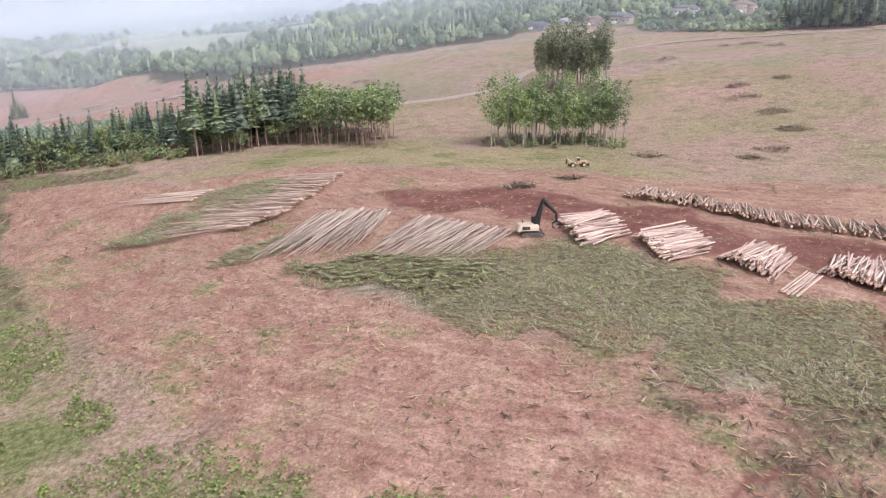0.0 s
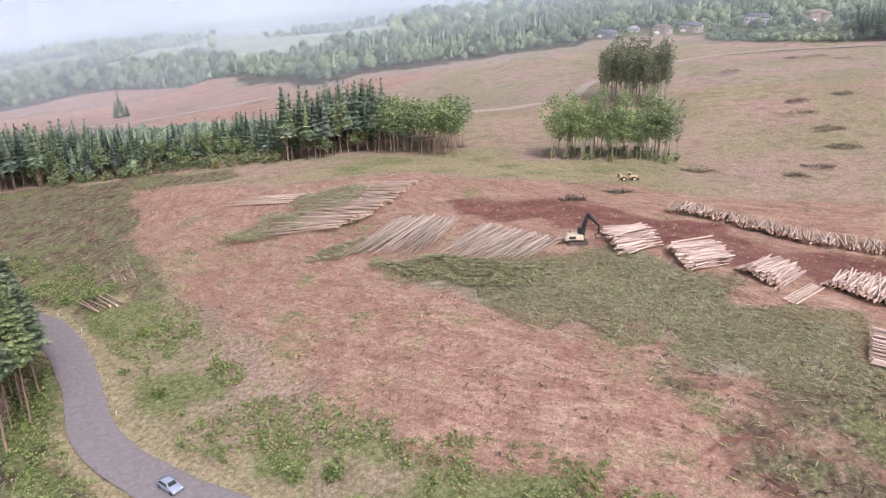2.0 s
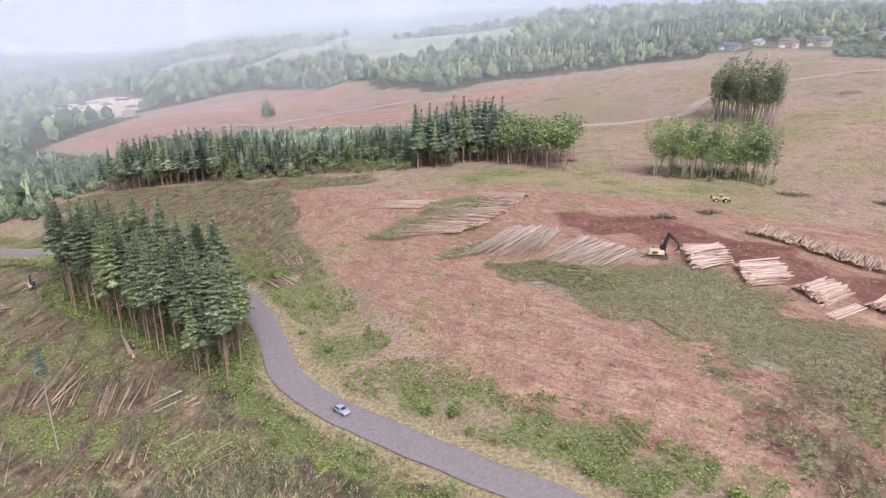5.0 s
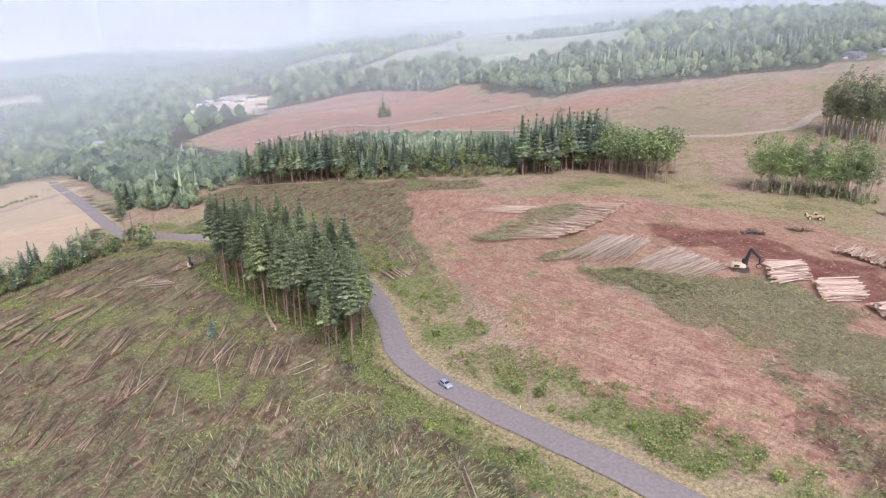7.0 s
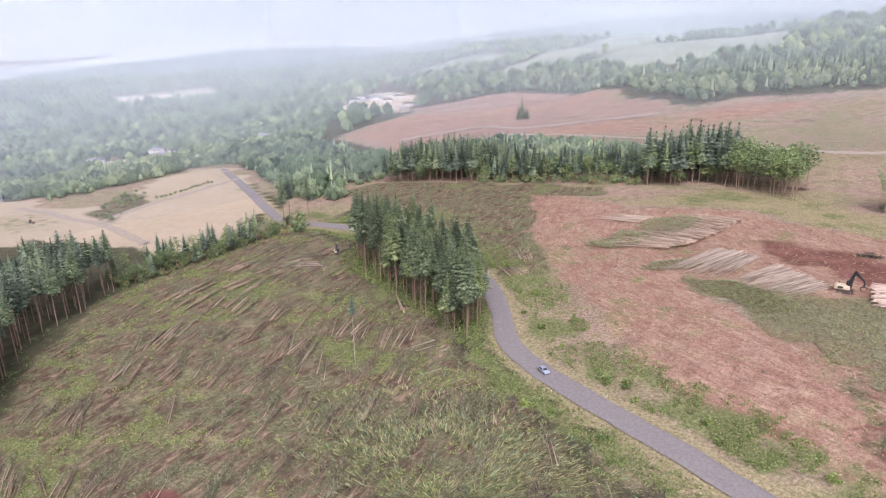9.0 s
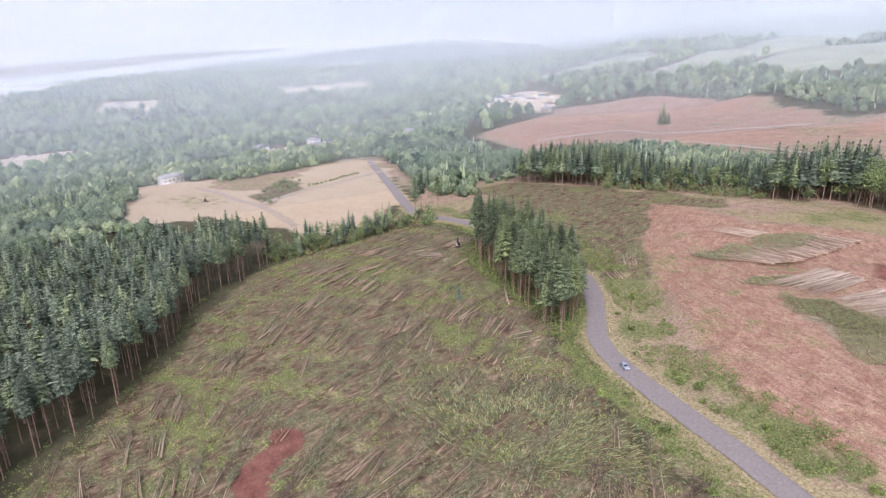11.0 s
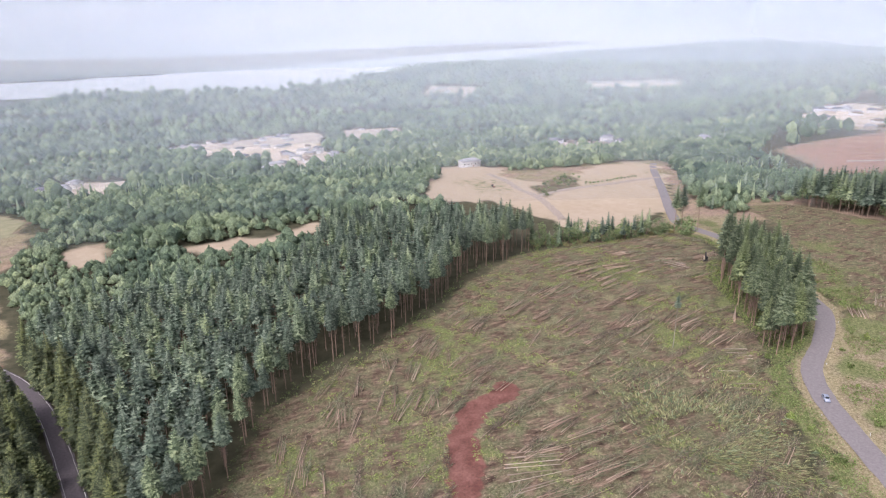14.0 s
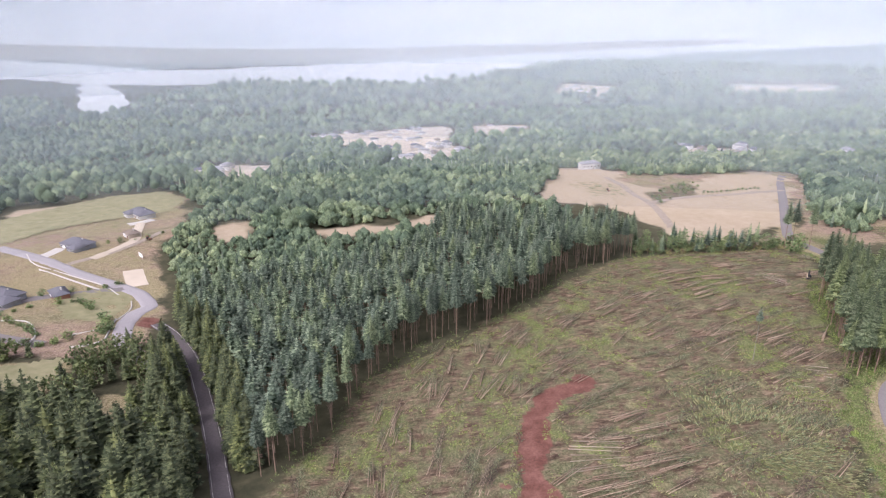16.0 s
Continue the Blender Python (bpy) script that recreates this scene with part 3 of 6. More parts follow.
class Geo:
    """Points and faces gathered for one mesh."""

    def __init__(self):
        self.v, self.f, self.m, self.t, self.n = [], [], [], [], 0

    def add(self, v, f, mat=0, tint=None):
        v, f = np.asarray(v, float).reshape(-1, 3), np.asarray(f, np.int64)
        self.v.append(v)
        self.f.append(f + self.n)
        self.m.append(np.full(len(f), mat, np.int32))
        self.t.append(np.zeros(len(v)) if tint is None else np.broadcast_to(tint, (len(v),)).astype(float))
        self.n += len(v)
        return self

    def mesh(self, name, mats, smooth=False, tint=False):
        me = bpy.data.meshes.new(name)
        v = np.concatenate(self.v)
        me.vertices.add(len(v))
        me.vertices.foreach_set("co", v.astype(np.float32).ravel())
        sizes = np.concatenate([np.full(len(f), f.shape[1], np.int32) for f in self.f])
        loops = np.concatenate([f.ravel() for f in self.f]).astype(np.int32)
        me.loops.add(len(loops))
        me.loops.foreach_set("vertex_index", loops)
        me.polygons.add(len(sizes))
        me.polygons.foreach_set("loop_start", np.concatenate([[0], np.cumsum(sizes)[:-1]]).astype(np.int32))
        me.polygons.foreach_set("material_index", np.concatenate(self.m))
        if smooth:
            me.polygons.foreach_set("use_smooth", np.ones(len(sizes), bool))
        for k in mats:
            me.materials.append(M[k])
        if tint:
            me.attributes.new("tint", "FLOAT", "POINT").data.foreach_set("value", np.concatenate(self.t).astype(np.float32))
        me.update(calc_edges=True)
        me.validate()
        return me


def grid_faces(nx, ny):
    i = np.arange(nx * ny).reshape(nx, ny)
    return np.stack([i[:-1, :-1].ravel(), i[1:, :-1].ravel(), i[1:, 1:].ravel(), i[:-1, 1:].ravel()], -1)


def build_ground():
    gx, gy = spaced(-150, 100, 2.0, (-4900, 3000)), spaced(-90, 240, 2.0, (-2600, 4900))
    X, Y = [a.ravel() for a in np.meshgrid(gx, gy, indexing="ij")]
    g = Geo().add(np.stack([X, Y, rough_land(X, Y)], -1), grid_faces(len(gx), len(gy)))
    me = g.mesh("ground", ["ground"], smooth=True)
    wx, wy = X + 7 * vnoise(X, Y, 26, 35) + 3.5 * vnoise(X, Y, 9, 11) + 1.5 * vnoise(X, Y, 3.5, 12), Y + 7 * vnoise(X, Y, 26, 36) + 3.5 * vnoise(X, Y, 9, 13) + 1.5 * vnoise(X, Y, 3.5, 14)

    def at(poly, w=3.0):
        return soft(inside(wx, wy, poly), w)

    road = from_line(X, Y, ROAD[::3]) + 1.2 * vnoise(X, Y, 9, 11) + 0.8 * vnoise(X, Y, 3.5, 12)
    verge = np.clip(1 - (road - np.where(inside(wx, wy, CUT_WEST) > -12, 10.5, 18)) / 6, 0, 1) * np.clip((X + 300) / 60, 0, 1)
    soil = np.maximum.reduce([at(SOIL, 6), at(RED_HILL, 12) * (0.75 + 0.3 * vnoise(X, Y, 60, 15))])
    meadow = np.maximum.reduce([at(MEADOW, 8), at(LOTS, 6), at(LOT_GRASS, 8), at(LANE_END, 10), at([(-600, 50), (-420, 40), (-400, 260), (-560, 330)], 10), at([(-300, 215), (-165, 235), (-110, 215), (-60, 270), (-50, 335), (-300, 310)], 8), at(NEAR_LAND, 6), at(FAR_FLATS, 40)])
    phase = row_phase(X, Y)
    gap = np.clip(1 - np.abs((phase + 0.12) % 1.0 - 0.12) / 0.2, 0, 1)
    cut = np.maximum.reduce([at(CUT_WEST, 4), at(CUT_NORTH, 5), at(SOUTH_BRUSH, 8) * (0.72 + 0.4 * vnoise(X, Y, 9, 37)), at(FIELD_BRUSH, 6) * 0.9])
    green = np.maximum.reduce([verge * np.clip((road - 6.0) / 3, 0, 1) * (0.6 + 0.16 * (inside(wx, wy, CUT_WEST) > -12) + 0.5 * vnoise(X, Y, 8, 16)), at(NORTH_GREEN, 6) * (0.42 + 0.3 * vnoise(X, Y, 12, 17)),
                               at(CUT_WEST, 4) * (0.16 + 0.3 * gap + 0.5 * vnoise(X, Y, 14, 18)), at(CUT_NORTH, 5) * (0.2 + 0.5 * vnoise(X, Y, 16, 18)), soil * (0.08 + 0.42 * vnoise(X, Y, 11, 19)),
                               meadow * (0.2 + 0.26 * vnoise(X, Y, 45, 33)) * (1 - at(RED_HILL, 10)), at(STRIP_WOOD, 5) * 0.8, at(UPLAND_GREEN, 20) * 0.35, at(UPLAND_LAWN, 20) * 0.5, at(HOUSE_ROW, 8) * 0.6])
    straw = np.maximum.reduce([np.clip(1 - (road - 5.0) / 2.8, 0, 1) * 0.95, at(CUT_WEST, 4) * (0.1 + 0.22 * gap + 0.24 * vnoise(X, Y, 6, 83)), at(NORTH_GREEN, 6) * 0.7, verge * (0.28 + 0.45 * vnoise(X, Y, 6, 20)), at(SOUTH_LAWN, 3), at(SMALL_LAWN, 3),
                               at(LOT_GRASS, 8) * 0.6, at(LOTS, 5) * (0.55 + 0.4 * vnoise(X, Y, 40, 21)), soil * (0.16 + 0.34 * vnoise(X, Y, 20, 34)) * (inside(X, Y, SOIL) > -4) * (inside(X, Y, SOUTH_BRUSH) < 0)])
    slash = soft(inside(wx, wy, GREEN_SLASH) - 1.0, 6) * 0.9
    ruts = np.minimum.reduce([np.abs(from_line(wx, wy, t) - 1.1) for t in SKID_TRACKS])
    earth = np.maximum.reduce([np.clip(0.62 - ruts / 1.4, 0, 1) * (0.75 + 0.5 * vnoise(X, Y, 9, 38)), at(DARK_EARTH, 4) * (0.85 + 0.3 * vnoise(X, Y, 10, 22)), np.clip(1 - (from_line(wx, wy, TRAIL[::2]) - 4.3) / 1.6, 0, 1), np.clip(1 - (np.hypot(wx + 205, wy + 231) - 7) / 3, 0, 1)])
    field = np.maximum.reduce([at(FIELD, 4) * (1 - 0.8 * at(FIELD_BRUSH, 6)), at(UPLAND_GREEN, 20) * 0.8, at(UPLAND_LAWN, 20) * 0.55] + [at(p, 8) for p in PATCHES])
    for name, layers in (("cover_a", (soil, green, straw, slash)), ("cover_b", (earth, cut, field, meadow))):
        c = np.stack([np.clip(a, 0, 1) for a in layers], -1).astype(np.float32)
        me.color_attributes.new(name, "FLOAT_COLOR", "POINT").data.foreach_set("color", c.ravel())
    arc = curve_line([(-125, 260), (-108, 205), (-88, 160), (-55, 120), (-15, 92), (25, 72), (70, 55), (140, 40)], 8)
    flow = np.stack([(from_line(X, Y, arc) + 2.5 * vnoise(X, Y, 22, 85)) * np.where(inside(X, Y, arc + [(140, -80), (-200, -80), (-200, 260)]) > 0, -0.5, 0.5), 0.11 * (X - Y) + 0.4 * vnoise(X, Y, 9, 84), 0 * X], -1)
    me.attributes.new("flow", "FLOAT_VECTOR", "POINT").data.foreach_set("vector", flow.astype(np.float32).ravel())
    return tagged(new("ground", me), "logged hillside of red soil, slash, weeds and dry grass", "ground", kind="structure")


ground = build_ground()


def drape(name, line, offsets, mat, label, category, lift=0.12, kind="structure", step=1):
    """A strip along a line of the plan, laid on the ground: offsets across it, from left to right."""
    p = np.array(line[::step])
    d = np.gradient(p, axis=0)
    d /= np.linalg.norm(d, axis=1)[:, None]
    nrm = np.stack([-d[:, 1], d[:, 0]], -1)
    rows = []
    crown = land(p[:, 0], p[:, 1])
    for k, o in enumerate(offsets):
        q = p + nrm * (o + 0.25 * vnoise(p[:, 0], p[:, 1], 4, 40 + k)[:, None] * (k in (0, len(offsets) - 1)))
        z = np.maximum(rough_land(q[:, 0], q[:, 1]), land(q[:, 0], q[:, 1]) - 0.2) * 0.5 + 0.5 * crown
        rows.append(np.stack([q[:, 0], q[:, 1], np.maximum(z, rough_land(q[:, 0], q[:, 1])) + lift * (1.0 if 0 < k < len(offsets) - 1 else 0.35)], -1))
    v = np.stack(rows)
    me = Geo().add(v, grid_faces(*v.shape[:2])[:, ::-1]).mesh(name, [mat], smooth=True)
    return tagged(new(name, me), label, category, kind=kind)


drape("road", ROAD, (3.5, 3.2, 1.5, 0, -1.5, -3.2, -3.5), "asphalt", "worn grey asphalt lane winding between cut slopes", "road", 0.22)
drape("road", LOWER_ROAD, (3.4, 3.1, 1.5, 0, -1.5, -3.1, -3.4), "asphalt_dark", "dark asphalt road beside a fir wood", "road", 0.3)
for o in (2.7, -2.7):
    drape("road_line", LOWER_ROAD, (o + 0.14, o, o - 0.14), "line", "white edge line on a dark road", "road marking", 0.42)
drape("road", BEND_ROAD, (4.4, 4.1, 1.5, 0, -1.5, -4.1, -4.4), "asphalt_pale", "grey asphalt road curving past house lots", "road", 0.35)
drape("track", BACK_TRACK, (3.2, 2, 0, -2, -3.2), "track", "pale gravel haul track across the logged slope", "track", 0.5)
drape("track", HILL_TRACK, (3.2, 2, 0, -2, -3.2), "track", "pale gravel track over a bare red hill", "track", 0.6)
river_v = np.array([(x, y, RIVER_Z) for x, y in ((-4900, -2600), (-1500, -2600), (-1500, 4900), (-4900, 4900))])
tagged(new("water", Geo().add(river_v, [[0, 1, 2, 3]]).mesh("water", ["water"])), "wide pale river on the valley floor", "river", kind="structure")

# ---- plants ----
rng = np.random.default_rng(7)


def part(name, me, parent, label=""):
    ob = new(name, me)
    ob.parent = parent
    return tagged(ob, label) if label else ob


def thing(name, me, m, label, category, group=""):
    ob = new(name, me)
    ob.matrix_basis = m
    return tagged(ob, label, category, group)


def kites(base, az, length, slope, width, r=None):
    """Flat-roofed sprays: each leaves base towards az, drooping by slope, folded along its spine."""
    n = len(az)
    d = np.stack([np.cos(az), np.sin(az), -slope], -1)
    s = np.stack([-np.sin(az), np.cos(az), np.zeros(n)], -1)
    mid = base + d * (length * 0.55)[:, None]
    low = np.stack([np.zeros(n), np.zeros(n), width * 0.28], -1)
    v = np.stack([base, mid + s * width[:, None] - low, base + d * length[:, None], mid - s * width[:, None] - low], 1)
    i = np.arange(n)[:, None] * 4
    return v.reshape(-1, 3), np.concatenate([i + [[0, 2, 1]], i + [[0, 3, 2]]])


def tube(points, radii, sides=6):
    """A tapered tube along points."""
    p, rad = np.asarray(points, float), np.asarray(radii, float)
    a = np.arange(sides) * 2 * math.pi / sides
    d = np.gradient(p, axis=0)
    d /= np.linalg.norm(d, axis=1)[:, None]
    up = np.where(np.abs(d[:, 2:3]) > 0.9, [[1.0, 0, 0]], [[0, 0, 1.0]])
    u = np.cross(d, up)
    u /= np.linalg.norm(u, axis=1)[:, None]
    w = np.cross(d, u)
    v = p[:, None] + rad[:, None, None] * (u[:, None] * np.cos(a)[None, :, None] + w[:, None] * np.sin(a)[None, :, None])
    n = len(p)
    i = np.arange(n * sides).reshape(n, sides)
    j = np.roll(i, -1, 1)
    f = np.stack([i[:-1], j[:-1], j[1:], i[1:]], -1).reshape(-1, 4)
    return v.reshape(-1, 3), f


def leaf_quads(centres, size, rg, flat=0.5):
    n = len(centres)
    a = rg.normal(size=(n, 3))
    a[:, 2] *= flat
    a /= np.linalg.norm(a, axis=1)[:, None]
    b = rg.normal(size=(n, 3))
    b[:, 2] *= flat
    b -= (a * b).sum(1)[:, None] * a
    b /= np.linalg.norm(b, axis=1)[:, None]
    s = (size * rg.uniform(0.6, 1.3, n))[:, None]
    v = np.stack([centres - a * s, centres - b * s * 0.75, centres + a * s, centres + b * s * 0.75], 1)
    return v.reshape(-1, 3), np.arange(n * 4).reshape(n, 4)


def fir_geo(h, clear, r, whorls, per, rg, side=3, twigs=40, sides=6, full=1.0, core=0.4):
    """A fir: a bare trunk with dead twigs up to clear, then a pointed crown of level, feathered boughs in whorls."""
    trunk, crown = Geo(), Geo()
    lean = rg.normal(0, 0.012, 2)
    zs = np.linspace(0, h, 5)
    if sides:
        trunk.add(*tube(np.stack([lean[0] * zs, lean[1] * zs, zs - 0.3 * (zs == 0)], -1), np.interp(zs / h, [0, 1], [0.0075 * h, 0.03]), sides))
    if twigs:
        z = rg.uniform(h * 0.14, clear + 2.0, twigs)
        v, f = kites(np.stack([lean[0] * z, lean[1] * z, z], -1), rg.uniform(0, 6.3, twigs), rg.uniform(0.5, 1.0, twigs) * r * np.interp(z, [h * 0.14, clear], [0.35, 0.75]), rg.uniform(0.0, 0.5, twigs), np.full(twigs, 0.05))
        trunk.add(v, f, 1)
    n = whorls * per
    ring = np.repeat(np.arange(whorls), per)
    t = np.clip((ring + rg.uniform(-0.22, 0.22, n)) / (whorls - 0.4), 0, 1)
    z = clear + t * (h - clear)
    shape = np.interp(t, [0, 0.08, 0.5, 0.8, 1], [0.75, 1.0, 0.7, 0.35, 0.05])
    length = r * shape * rg.uniform(0.78, 1.15, n) * np.repeat(rg.uniform(0.88, 1.1, whorls), per)
    az = np.tile(np.arange(per) * 2 * math.pi / per, whorls) + ring * 2.4 + rg.uniform(-0.3, 0.3, n)
    slope = np.interp(t, [0, 0.4, 0.8, 1], [0.3, 0.1, -0.22, -0.8]) + rg.uniform(-0.1, 0.1, n)
    base = np.stack([lean[0] * z, lean[1] * z, z], -1)
    crown.add(*kites(base, az, length, slope, (length * 0.13 + 0.06) * full))
    d = np.stack([np.cos(az), np.sin(az), -slope], -1)
    for k in np.linspace(0.3, 0.78, side) if side else ():
        for turn in (0.95, -0.95):
            crown.add(*kites(base + d * (length * k)[:, None], az + turn + rg.uniform(-0.15, 0.15, n), length * (0.62 - 0.42 * k), slope + 0.02, (length * 0.07 + 0.05) * full))
    # The dense inner crown: two rough nested cones.
    m = 9
    for q, (lo, hi, wide) in enumerate(((0.0, 0.62, 1.0), (0.3, 1.0, 0.62))):
        a = np.arange(m) * 2 * math.pi / m + q
        out = r * core * wide * rg.uniform(0.75, 1.25, m)
        zo = clear + (lo + rg.uniform(-0.05, 0.05, m)) * (h - clear)
        zi = clear + hi * (h - clear) * 0.97
        v = np.concatenate([np.stack([lean[0] * zo + np.cos(a) * out, lean[1] * zo + np.sin(a) * out, zo], -1), [[lean[0] * zi, lean[1] * zi, zi]]])
        u = np.arange(m)
        crown.add(v, np.stack([u, (u + 1) % m, np.full(m, m)], -1))
    crown.add(*kites(np.tile([[lean[0] * h, lean[1] * h, h - 0.9]], (5, 1)), np.arange(5) * 1.26, np.full(5, 0.3), np.full(5, -4.0), np.full(5, 0.1)))
    return trunk, crown


def lump_geo(h, r, lumps, rg, rings=2, low=0.25):
    """A far broadleaf crown: billowing leaf clumps heaped over one another, uneven in size and height."""
    g = Geo()
    a = np.arange(6) * math.pi / 3
    for k in range(lumps):
        w = r * rg.uniform(0.42, 0.66) * (1.25 if k == 0 else 1.0)
        t, e = rg.uniform(0, 6.283), (0.0 if k == 0 else r * rg.uniform(0.45, 0.75))
        top = h * (1.0 if k == 0 else rg.uniform(0.62, 0.95))
        c = np.array([np.cos(t) * e, np.sin(t) * e])
        rows = []
        for q, zz in ((0.62, top - 0.32 * w), (1.0, top - 1.0 * w), (0.8, max(h * low, top - 2.3 * w)))[3 - rings:]:
            rr = w * q * rg.uniform(0.7, 1.3, 6)
            rows.append(np.stack([c[0] + np.cos(a + k) * rr, c[1] + np.sin(a + k) * rr, zz + w * rg.uniform(-0.16, 0.16, 6)], -1))
        v = np.concatenate([[[c[0], c[1], top]]] + rows)
        i = np.arange(6)
        j = (i + 1) % 6
        f = [np.stack([i * 0, i + 1, j + 1], -1)]
        for q in range(rings - 1):
            f += [np.stack([i + 1, i + 7, j + 7], -1) + 6 * q, np.stack([i + 1, j + 7, j + 1], -1) + 6 * q]
        g.add(v, np.concatenate(f))
    return g


def broad_geo(h, clear, r, clumps, per, rg, size=0.55, stems=1, flat=0.5):
    """A broadleaf tree: a pale trunk that forks into limbs, with clumps of leaves round their ends."""
    trunk, crown = Geo(), Geo()
    for s in range(stems):
        b = rg.normal(0, 0.25 * (stems > 1), 2)
        top = np.array([*(b + rg.normal(0, 0.6, 2)), clear + (h - clear) * 0.75])
        zs = np.linspace(0, 1, 5)
        line = np.array([[b[0], b[1], -0.3]]) * (1 - zs)[:, None] + top * zs[:, None] + np.stack([np.sin(zs * 3) * 0.25, np.cos(zs * 4) * 0.2, zs * 0], -1)
        trunk.add(*tube(line, np.interp(zs, [0, 1], [0.011 * h, 0.03])))
        for a in rg.uniform(0, 6.3, 5):
            k = rg.uniform(0.55, 0.95)
            q = line[0] * (1 - k) + top * k
            e = q + np.array([np.cos(a) * r * 0.7, np.sin(a) * r * 0.7, rg.uniform(0.5, 1.0) * r])
            trunk.add(*tube([q, (q + e) / 2 + [0, 0, -0.2], e], [0.06, 0.045, 0.02], 4))
    u = rg.normal(size=(clumps, 3))
    u /= np.linalg.norm(u, axis=1)[:, None]
    c = u * rg.uniform(0.45, 1.0, clumps)[:, None] ** 0.6 * [r, r, (h - clear) / 2] + [0, 0, (h + clear) / 2]
    c[:, 2] += 0.35 * r * np.sin(np.arctan2(c[:, 1], c[:, 0]) * 3)
    pts = np.repeat(c, per, 0) + rg.normal(0, 0.16 * r + 0.2, (clumps * per, 3)) * [1, 1, 0.7]
    crown.add(*leaf_quads(pts, size, rg, flat))
    return trunk, crown


def tree_kind(name, geo, tmats, cmats, label, category, group):
    """Builds one tree with its trunk and crown, hidden away until it is copied: returns a maker of copies."""
    tm, cm = geo[0].mesh("trunk", tmats, smooth=True), geo[1].mesh("crown", cmats)

    def make(x, y, z, turn, s, sz):
        ob = new(name)
        ob.matrix_basis = pose(x, y, z, 0, 0, turn) @ Matrix.Diagonal((s, s, sz, 1))
        part("trunk", tm, ob)
        part("crown", cm, ob)
        return tagged(ob, label, category, group)

    return make


def scatter(poly, gap, rg, jitter=0.45):
    """Points over a polygon, about gap apart."""
    p = np.array(poly)
    gx, gy = np.meshgrid(np.arange(p[:, 0].min(), p[:, 0].max(), gap), np.arange(p[:, 1].min(), p[:, 1].max(), gap))
    x, y = gx.ravel() + rg.uniform(-jitter, jitter, gx.size) * gap, gy.ravel() + rg.uniform(-jitter, jitter, gx.size) * gap
    keep = inside(x, y, poly) > 0
    return x[keep], y[keep]


def forest(name, kinds, x, y, which, scale, label, mats, z=None, category="woods", tall=1.0, smooth=False):
    """Many trees as one mesh: kinds are (geo, first material) pairs."""
    g = Geo()
    turn, tint = rng.uniform(0, 6.283, len(x)), rng.uniform(0, 1, len(x))
    z = rough_land(x, y) if z is None else z
    for k, (geo, off) in enumerate(kinds):
        s = np.where(which == k)[0]
        if not len(s):
            continue
        V = np.concatenate(geo.v)
        c, sn = np.cos(turn[s])[:, None], np.sin(turn[s])[:, None]
        w = scale[s][:, None]
        P = np.stack([(V[:, 0] * c - V[:, 1] * sn) * w + x[s][:, None], (V[:, 0] * sn + V[:, 1] * c) * w + y[s][:, None], V[:, 2] * w * tall + z[s][:, None]], -1)
        shift = (np.arange(len(s)) * len(V))[:, None, None]
        start = g.n
        first = True
        for f, m in zip(geo.f, geo.m):
            F = (f[None] + shift).reshape(-1, f.shape[1])
            if first:
                g.add(P.reshape(-1, 3), F, int(m[0]) + off, np.repeat(tint[s], len(V)))
                first = False
            else:
                g.f.append(F + start)
                g.m.append(np.full(len(F), int(m[0]) + off, np.int32))
    return tagged(new(name, g.mesh(name, mats, smooth, tint=True)), label, category, kind="stuff")


def joined(trunk, crown, cmat=2):
    """One geo of trunk and crown, the crown with its own material."""
    g = Geo()
    for src, off in ((trunk, 0), (crown, cmat)):
        if not src.n:
            continue
        base = g.n
        g.v.append(np.concatenate(src.v))
        g.n += src.n
        g.t.append(np.zeros(src.n))
        for f, m in zip(src.f, src.m):
            g.f.append(f + base)
            g.m.append(m + off)
    return g


# Plantation firs: five forms.
fir_makers = [tree_kind("fir_tree", fir_geo(h, h * cl, r, wh, 8, np.random.default_rng(s), 4, 120, 6), ["bark", "twig"], ["fir"],
                        "tall plantation fir with a bare lower trunk", "tree", "firs of the plantation")
              for s, (h, cl, r, wh) in enumerate(((29, 0.57, 3.5, 15), (27, 0.54, 3.6, 14), (31, 0.59, 3.4, 15), (25, 0.52, 3.4, 14), (28, 0.56, 3.7, 15)))]
strip_makers = [tree_kind("fir_tree", fir_geo(h, h * cl, r, wh, 8, np.random.default_rng(10 + s), 4, 150, 6), ["bark", "twig"], ["palefir"],
                          "slender fir with a pale green crown and twiggy trunk", "tree", "firs of the strip by the lane")
                for s, (h, cl, r, wh) in enumerate(((28, 0.5, 3.8, 15), (26, 0.46, 3.9, 15), (29, 0.53, 3.7, 15), (23, 0.45, 3.8, 14)))]
low_firs = [joined(*fir_geo(h, h * cl, r, 9, 7, np.random.default_rng(20 + s), 1, 0, 3, 1.3, 0.45)) for s, (h, cl, r) in enumerate(((28, 0.6, 4.4), (26, 0.58, 4.5), (29, 0.61, 4.3), (25, 0.57, 4.3)))]
full_firs = [fir_geo(h, h * 0.1, r, 16, 8, np.random.default_rng(30 + s), 3, 10, 6, 1.15, 0.5) for s, (h, r) in enumerate(((17, 3.9), (14, 3.6), (20, 4.2)))]
full_makers = [tree_kind("fir_tree", g, ["bark", "twig"], ["darkfir"], "full green fir with branches to the ground", "tree", "firs by the lower road") for g in full_firs]
alder_makers = [tree_kind("alder_tree", broad_geo(h, h * 0.42, r, 56, 18, np.random.default_rng(40 + s), 0.33), ["palebark"], ["alder"], "slender pale-stemmed broadleaf tree with a high green crown", "tree", "clump left standing")
                for s, (h, r) in enumerate(((21, 3.7), (18, 3.3), (23, 3.8)))]


